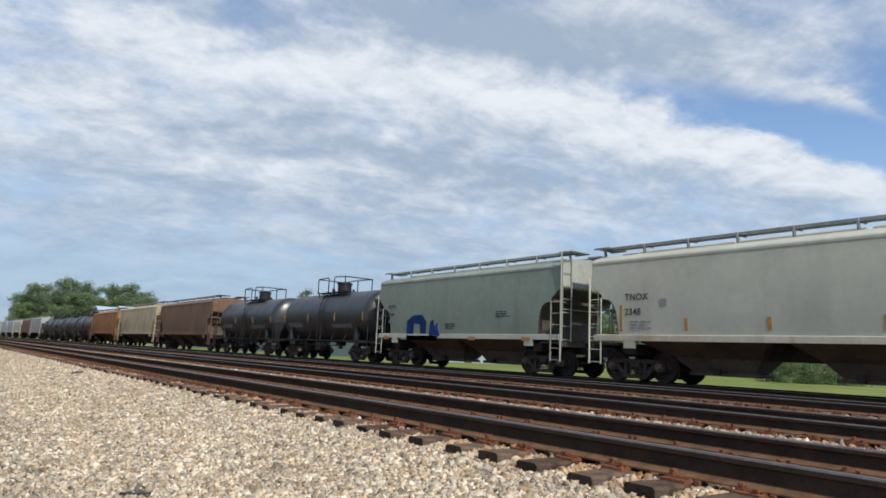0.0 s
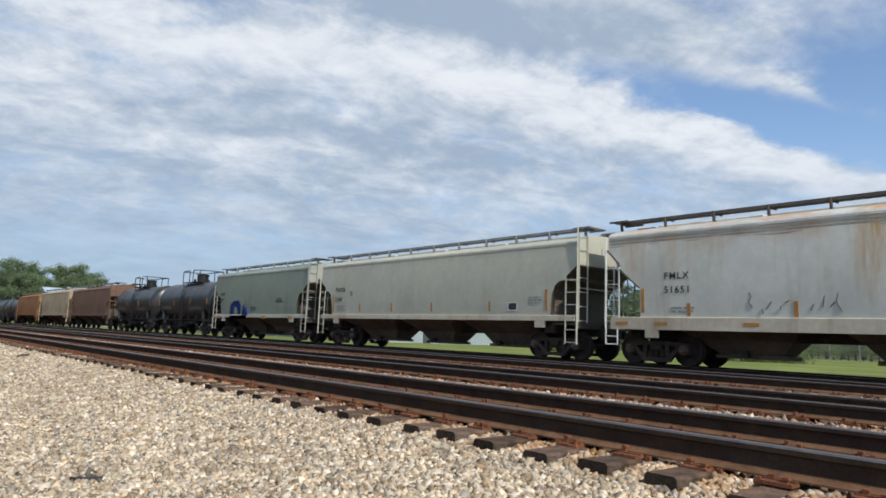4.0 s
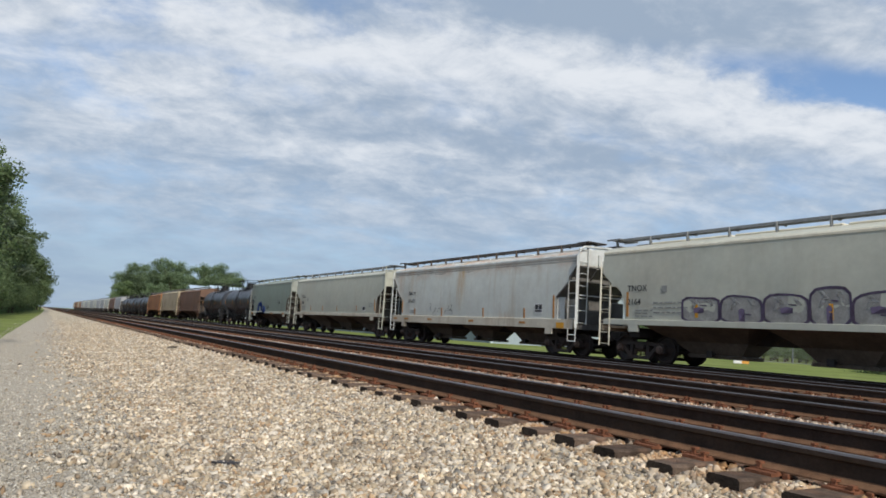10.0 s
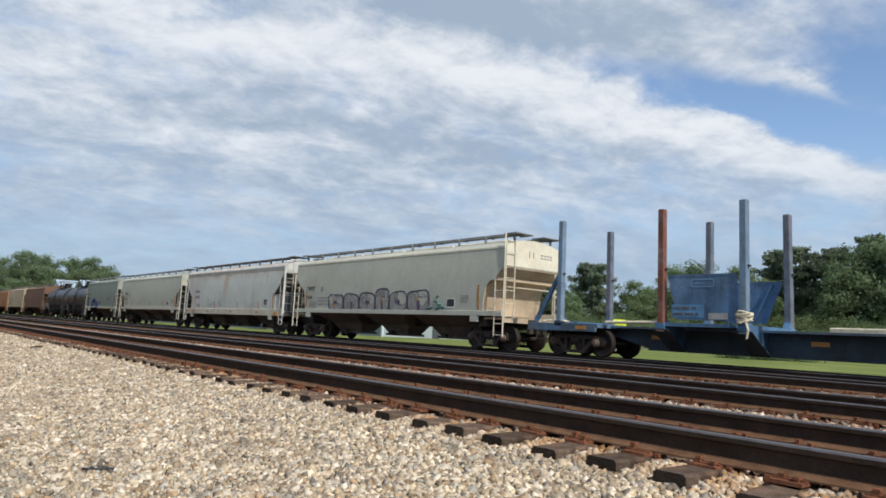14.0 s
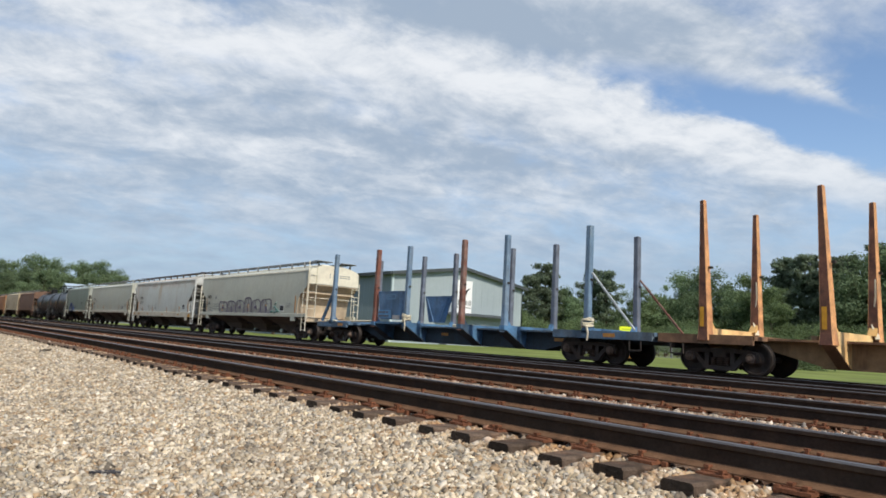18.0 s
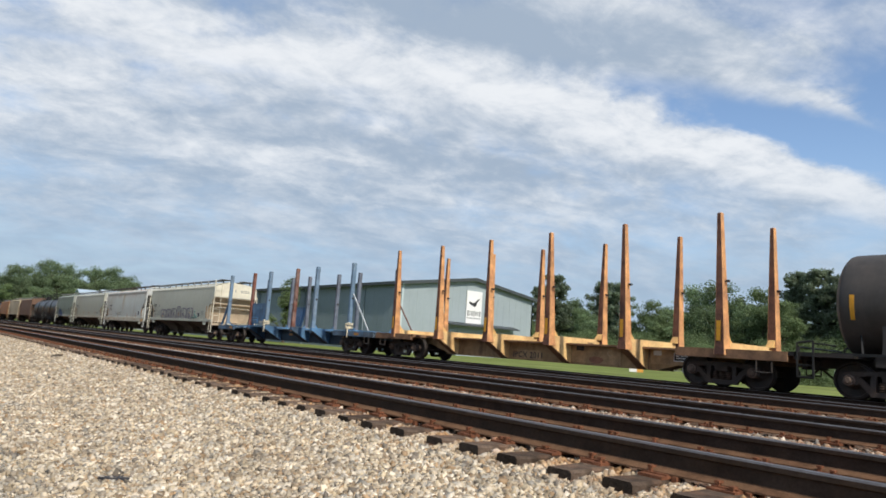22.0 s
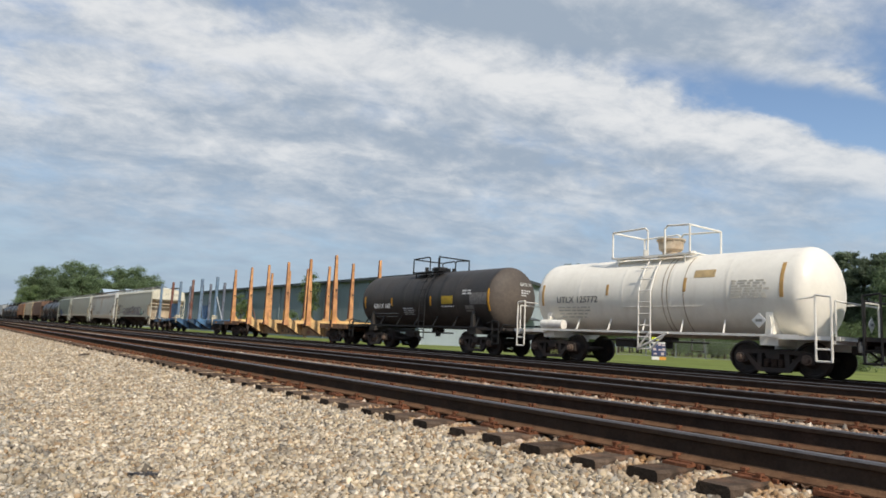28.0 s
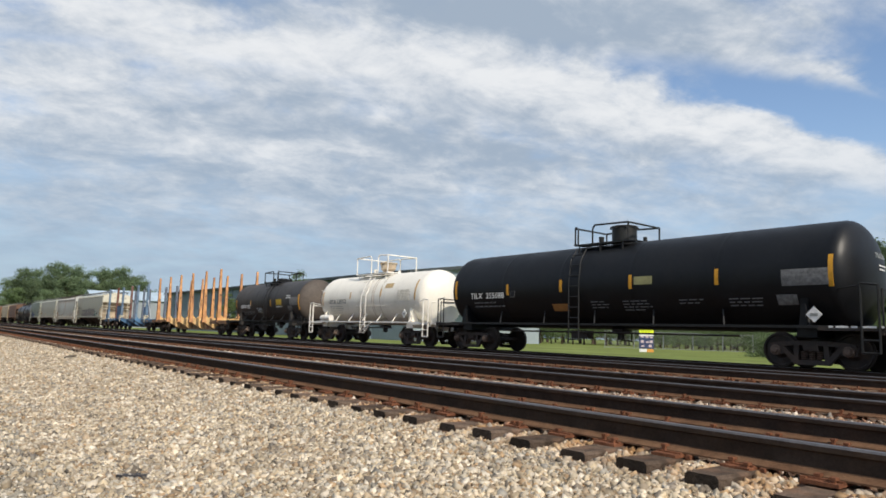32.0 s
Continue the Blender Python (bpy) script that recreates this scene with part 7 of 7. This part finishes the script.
SHAPES = {
    "oak1": ("broadleaf_tree", "oak", 15.0, 6.0, 21, 22500, oak_leaf, "full dark green broadleaf tree"),
    "far1": ("broadleaf_tree", "oak", 21.0, 8.0, 31, 22500, hazed_leaf, "tall broadleaf tree in a far clump"),
    "far2": ("broadleaf_tree", "oak", 20.0, 7.0, 32, 19500, hazed_leaf, "broad green tree in a far clump"),
    "wood1": ("broadleaf_tree", "oak", 17.0, 6.2, 41, 22500, wood_leaf, "deep green tree at the edge of a wood"),
    "wood2": ("broadleaf_tree", "oak", 15.0, 5.4, 42, 19500, wood_leaf, "dark uneven tree beside a gravel road"),
    "oak2": ("broadleaf_tree", "oak", 14.0, 5.0, 22, 19500, oak_leaf, "uneven green broadleaf tree"),
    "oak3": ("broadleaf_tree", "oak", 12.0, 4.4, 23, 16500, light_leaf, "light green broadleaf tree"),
    "pine1": ("pine_tree", "pine", 17.0, 4.6, 24, 18000, pine_leaf, "tall dark pine with a ragged crown"),
    "pine2": ("pine_tree", "pine", 15.0, 4.2, 25, 16500, pine_leaf, "dark pine with gaps in its crown"),
    "slim": ("young_tree", "oak", 9.0, 2.3, 26, 7500, light_leaf, "slim young tree beside a metal wall"),
    "shrub": ("shrub", "oak", 4.0, 2.6, 28, 6750, wood_leaf, "dense dark shrub at the edge of a wood"),
    "bush": ("bush", "oak", 3.0, 2.2, 27, 5250, light_leaf, "low round bush by a fence"),
}


def by_angle(az, dist):
    return dist * math.sin(radians(az)), dist * math.cos(radians(az))


rng = random.Random(77)
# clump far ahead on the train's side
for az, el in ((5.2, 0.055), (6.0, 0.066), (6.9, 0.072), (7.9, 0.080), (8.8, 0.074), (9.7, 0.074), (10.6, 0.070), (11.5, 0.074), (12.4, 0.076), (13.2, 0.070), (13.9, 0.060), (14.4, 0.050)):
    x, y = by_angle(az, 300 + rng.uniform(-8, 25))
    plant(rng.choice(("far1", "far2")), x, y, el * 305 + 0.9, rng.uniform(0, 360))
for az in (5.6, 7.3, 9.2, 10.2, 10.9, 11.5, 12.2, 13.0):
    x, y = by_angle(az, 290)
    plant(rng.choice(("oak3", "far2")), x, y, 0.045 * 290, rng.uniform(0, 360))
# beside the warehouse
x, y = by_angle(25.6, 98)
plant("slim", x, y, 9.4, 30)
x, y = by_angle(20.4, 124)
plant("slim", x, y, 7.0, 130)
# pines and broadleaf trees behind the warehouse and on to the right
for key, az, el, dist in (("pine1", 46.9, 0.098, 128), ("pine2", 48.2, 0.116, 130), ("oak2", 49.6, 0.098, 134), ("pine1", 52.0, 0.110, 132), ("pine2", 53.2, 0.108, 128), ("oak2", 50.6, 0.085, 126),
                          ("oak3", 54.6, 0.056, 122), ("oak3", 55.9, 0.086, 118), ("oak2", 57.2, 0.094, 120), ("oak1", 59.3, 0.113, 122), ("oak1", 61.4, 0.118, 120), ("oak2", 62.9, 0.106, 118),
                          ("oak3", 64.2, 0.108, 112), ("oak3", 65.6, 0.092, 108), ("pine1", 66.4, 0.130, 128), ("pine1", 67.9, 0.134, 125), ("pine2", 69.2, 0.126, 122), ("pine1", 70.6, 0.132, 124),
                          ("oak1", 71.6, 0.140, 118), ("pine1", 72.9, 0.147, 120), ("oak1", 74.4, 0.150, 116), ("pine2", 76.0, 0.152, 114), ("oak1", 77.8, 0.150, 116), ("pine1", 79.5, 0.150, 116)):
    x, y = by_angle(az, dist)
    plant(key, x, y, el * dist + 0.9, rng.uniform(0, 360))
# a second, lower row closes the gaps under the crowns
for i in range(34):
    az = 46.5 + i * 1.05
    x, y = by_angle(az, rng.uniform(136, 150))
    plant(rng.choice(("oak2", "pine2", "oak1")), x, y, (0.055 + (0.03 if az > 63 else 0.0)) * 140 * rng.uniform(0.85, 1.15), rng.uniform(0, 360))
# undergrowth at the edge of the wood
for i in range(40):
    az = 46.3 + i * 0.9
    x, y = by_angle(az, rng.uniform(104, 116))
    plant("bush", x, y, rng.uniform(3.0, 6.0), rng.uniform(0, 360))
# bushes along the fence
for i in range(62):
    az = 55.5 + i * 0.47
    x, y = by_angle(az, rng.uniform(88, 102))
    plant("bush", x, y, rng.uniform(1.8, 3.9), rng.uniform(0, 360))
# a spreading bush in front of the fence
for az, dist, h in ((63.6, 54.0, 2.9), (64.8, 53.0, 3.4), (66.0, 54.0, 3.2), (67.2, 55.0, 3.0), (68.2, 55.0, 2.6)):
    x, y = by_angle(az, dist)
    plant("bush", x, y, h, rng.uniform(0, 360), ground_z(x) - 0.36 * h)
# the wood on the other side of the gravel road
for key, x, y, h in (("wood1", -8.5, 84, 19), ("wood2", -11, 98, 20), ("pine1", -7.2, 101, 18.5), ("wood1", -7.6, 117, 18), ("wood2", -5.6, 131, 16.5), ("pine2", -7.0, 140, 18), ("wood1", -5.2, 153, 16),
                     ("wood2", -3.4, 170, 14.5), ("pine1", -4.2, 181, 15), ("wood2", -2.0, 196, 13.5), ("wood1", -1.6, 214, 12.5), ("wood2", -0.4, 233, 11.0), ("oak3", 0.4, 252, 9), ("wood1", -14, 110, 20), ("wood1", -12, 135, 19), ("wood1", -16, 88, 21), ("wood2", -9, 165, 17)):
    plant(key, x, y, h, rng.uniform(0, 360))
for x, y, h in ((-8.5, 17, 15), (-9.5, 30, 14)):
    plant("wood2", x, y, h, rng.uniform(0, 360))
for i in range(46):
    y = 64 + i * 4.2
    plant("shrub", edge_x(y) - 3.4 - rng.uniform(0, 2.5), y, rng.uniform(3.0, 6.5), rng.uniform(0, 360))

# ---- a scrap of rubber on the road ----
bm = bmesh.new()
rng = random.Random(4)
outline = [(0.13, 0.0), (0.10, 0.06), (0.03, 0.075), (-0.05, 0.06), (-0.13, 0.066), (-0.14, -0.01), (-0.08, -0.068), (0.02, -0.06), (0.09, -0.066)]
top = [bm.verts.new((a, b_, 0.014 + rng.uniform(0, 0.02))) for a, b_ in outline]
low = [bm.verts.new((a, b_, 0.0)) for a, b_ in outline]
bm.faces.new(top); bm.faces.new(low[::-1])
for i in range(len(outline)):
    bm.faces.new((low[i], low[(i + 1) % 9], top[(i + 1) % 9], top[i]))
scrap = new("rubber_scrap", mesh_of("rubber_scrap", bm, mat("dark_rubber", (0.035, 0.035, 0.04), 0.8, 0, 0.2, 20)))
scrap.matrix_basis = pose(1.41, 5.41, ground_z(1.41) + 0.008, 0, 0, -28)
tagged(scrap, "flat dark scrap of rubber lying on pale gravel", "scrap")

bm = bmesh.new()
pipe(bm, [(-0.55, 0, 0.03), (-0.2, 0.03, 0.05), (0.15, -0.02, 0.04), (0.5, 0.02, 0.02)], 0.018, 6)
pipe(bm, [(0.1, 0, 0.04), (0.3, 0.14, 0.05)], 0.012, 5)
stick = new("fallen_branch", mesh_of("fallen_branch", bm, bark))
stick.matrix_basis = pose(3.3, 19.6, ground_z(3.3) + 0.005, 0, 0, 62)
tagged(stick, "thin dark branch lying on pale gravel", "branch")

# ---- tracks last: many pieces ----
build_track("track_1", TRACK_1, -1.0, 62.0, "near railway track on weathered ties in pale ballast")
build_track("track_2", TRACK_2, 0.0, 45.0, "second railway track with rusty fixings")
build_track("track_3", TRACK_3, 0.0, 30.0, "third railway track, empty, with dark rusty rails")
build_track("track_4", TRACK_4, 0.0, 0.0, "fourth railway track under the freight train")


# ---- what moves ----
def motions():
    for car, centre in TRAIN:
        walk(car, [(t, pose(TRACK_4, centre + travelled(t), 0)) for t in range(0, 33, 4)])
    # wheels roll without slipping
    times = [i * 32.0 / 192 for i in range(193)]
    for wheel, y in ROLLING:
        walk(wheel, [(t, pose(0, y, WHEEL_R, -math.degrees((travelled(t) - travelled(0)) / WHEEL_R))) for t in times])


motions()
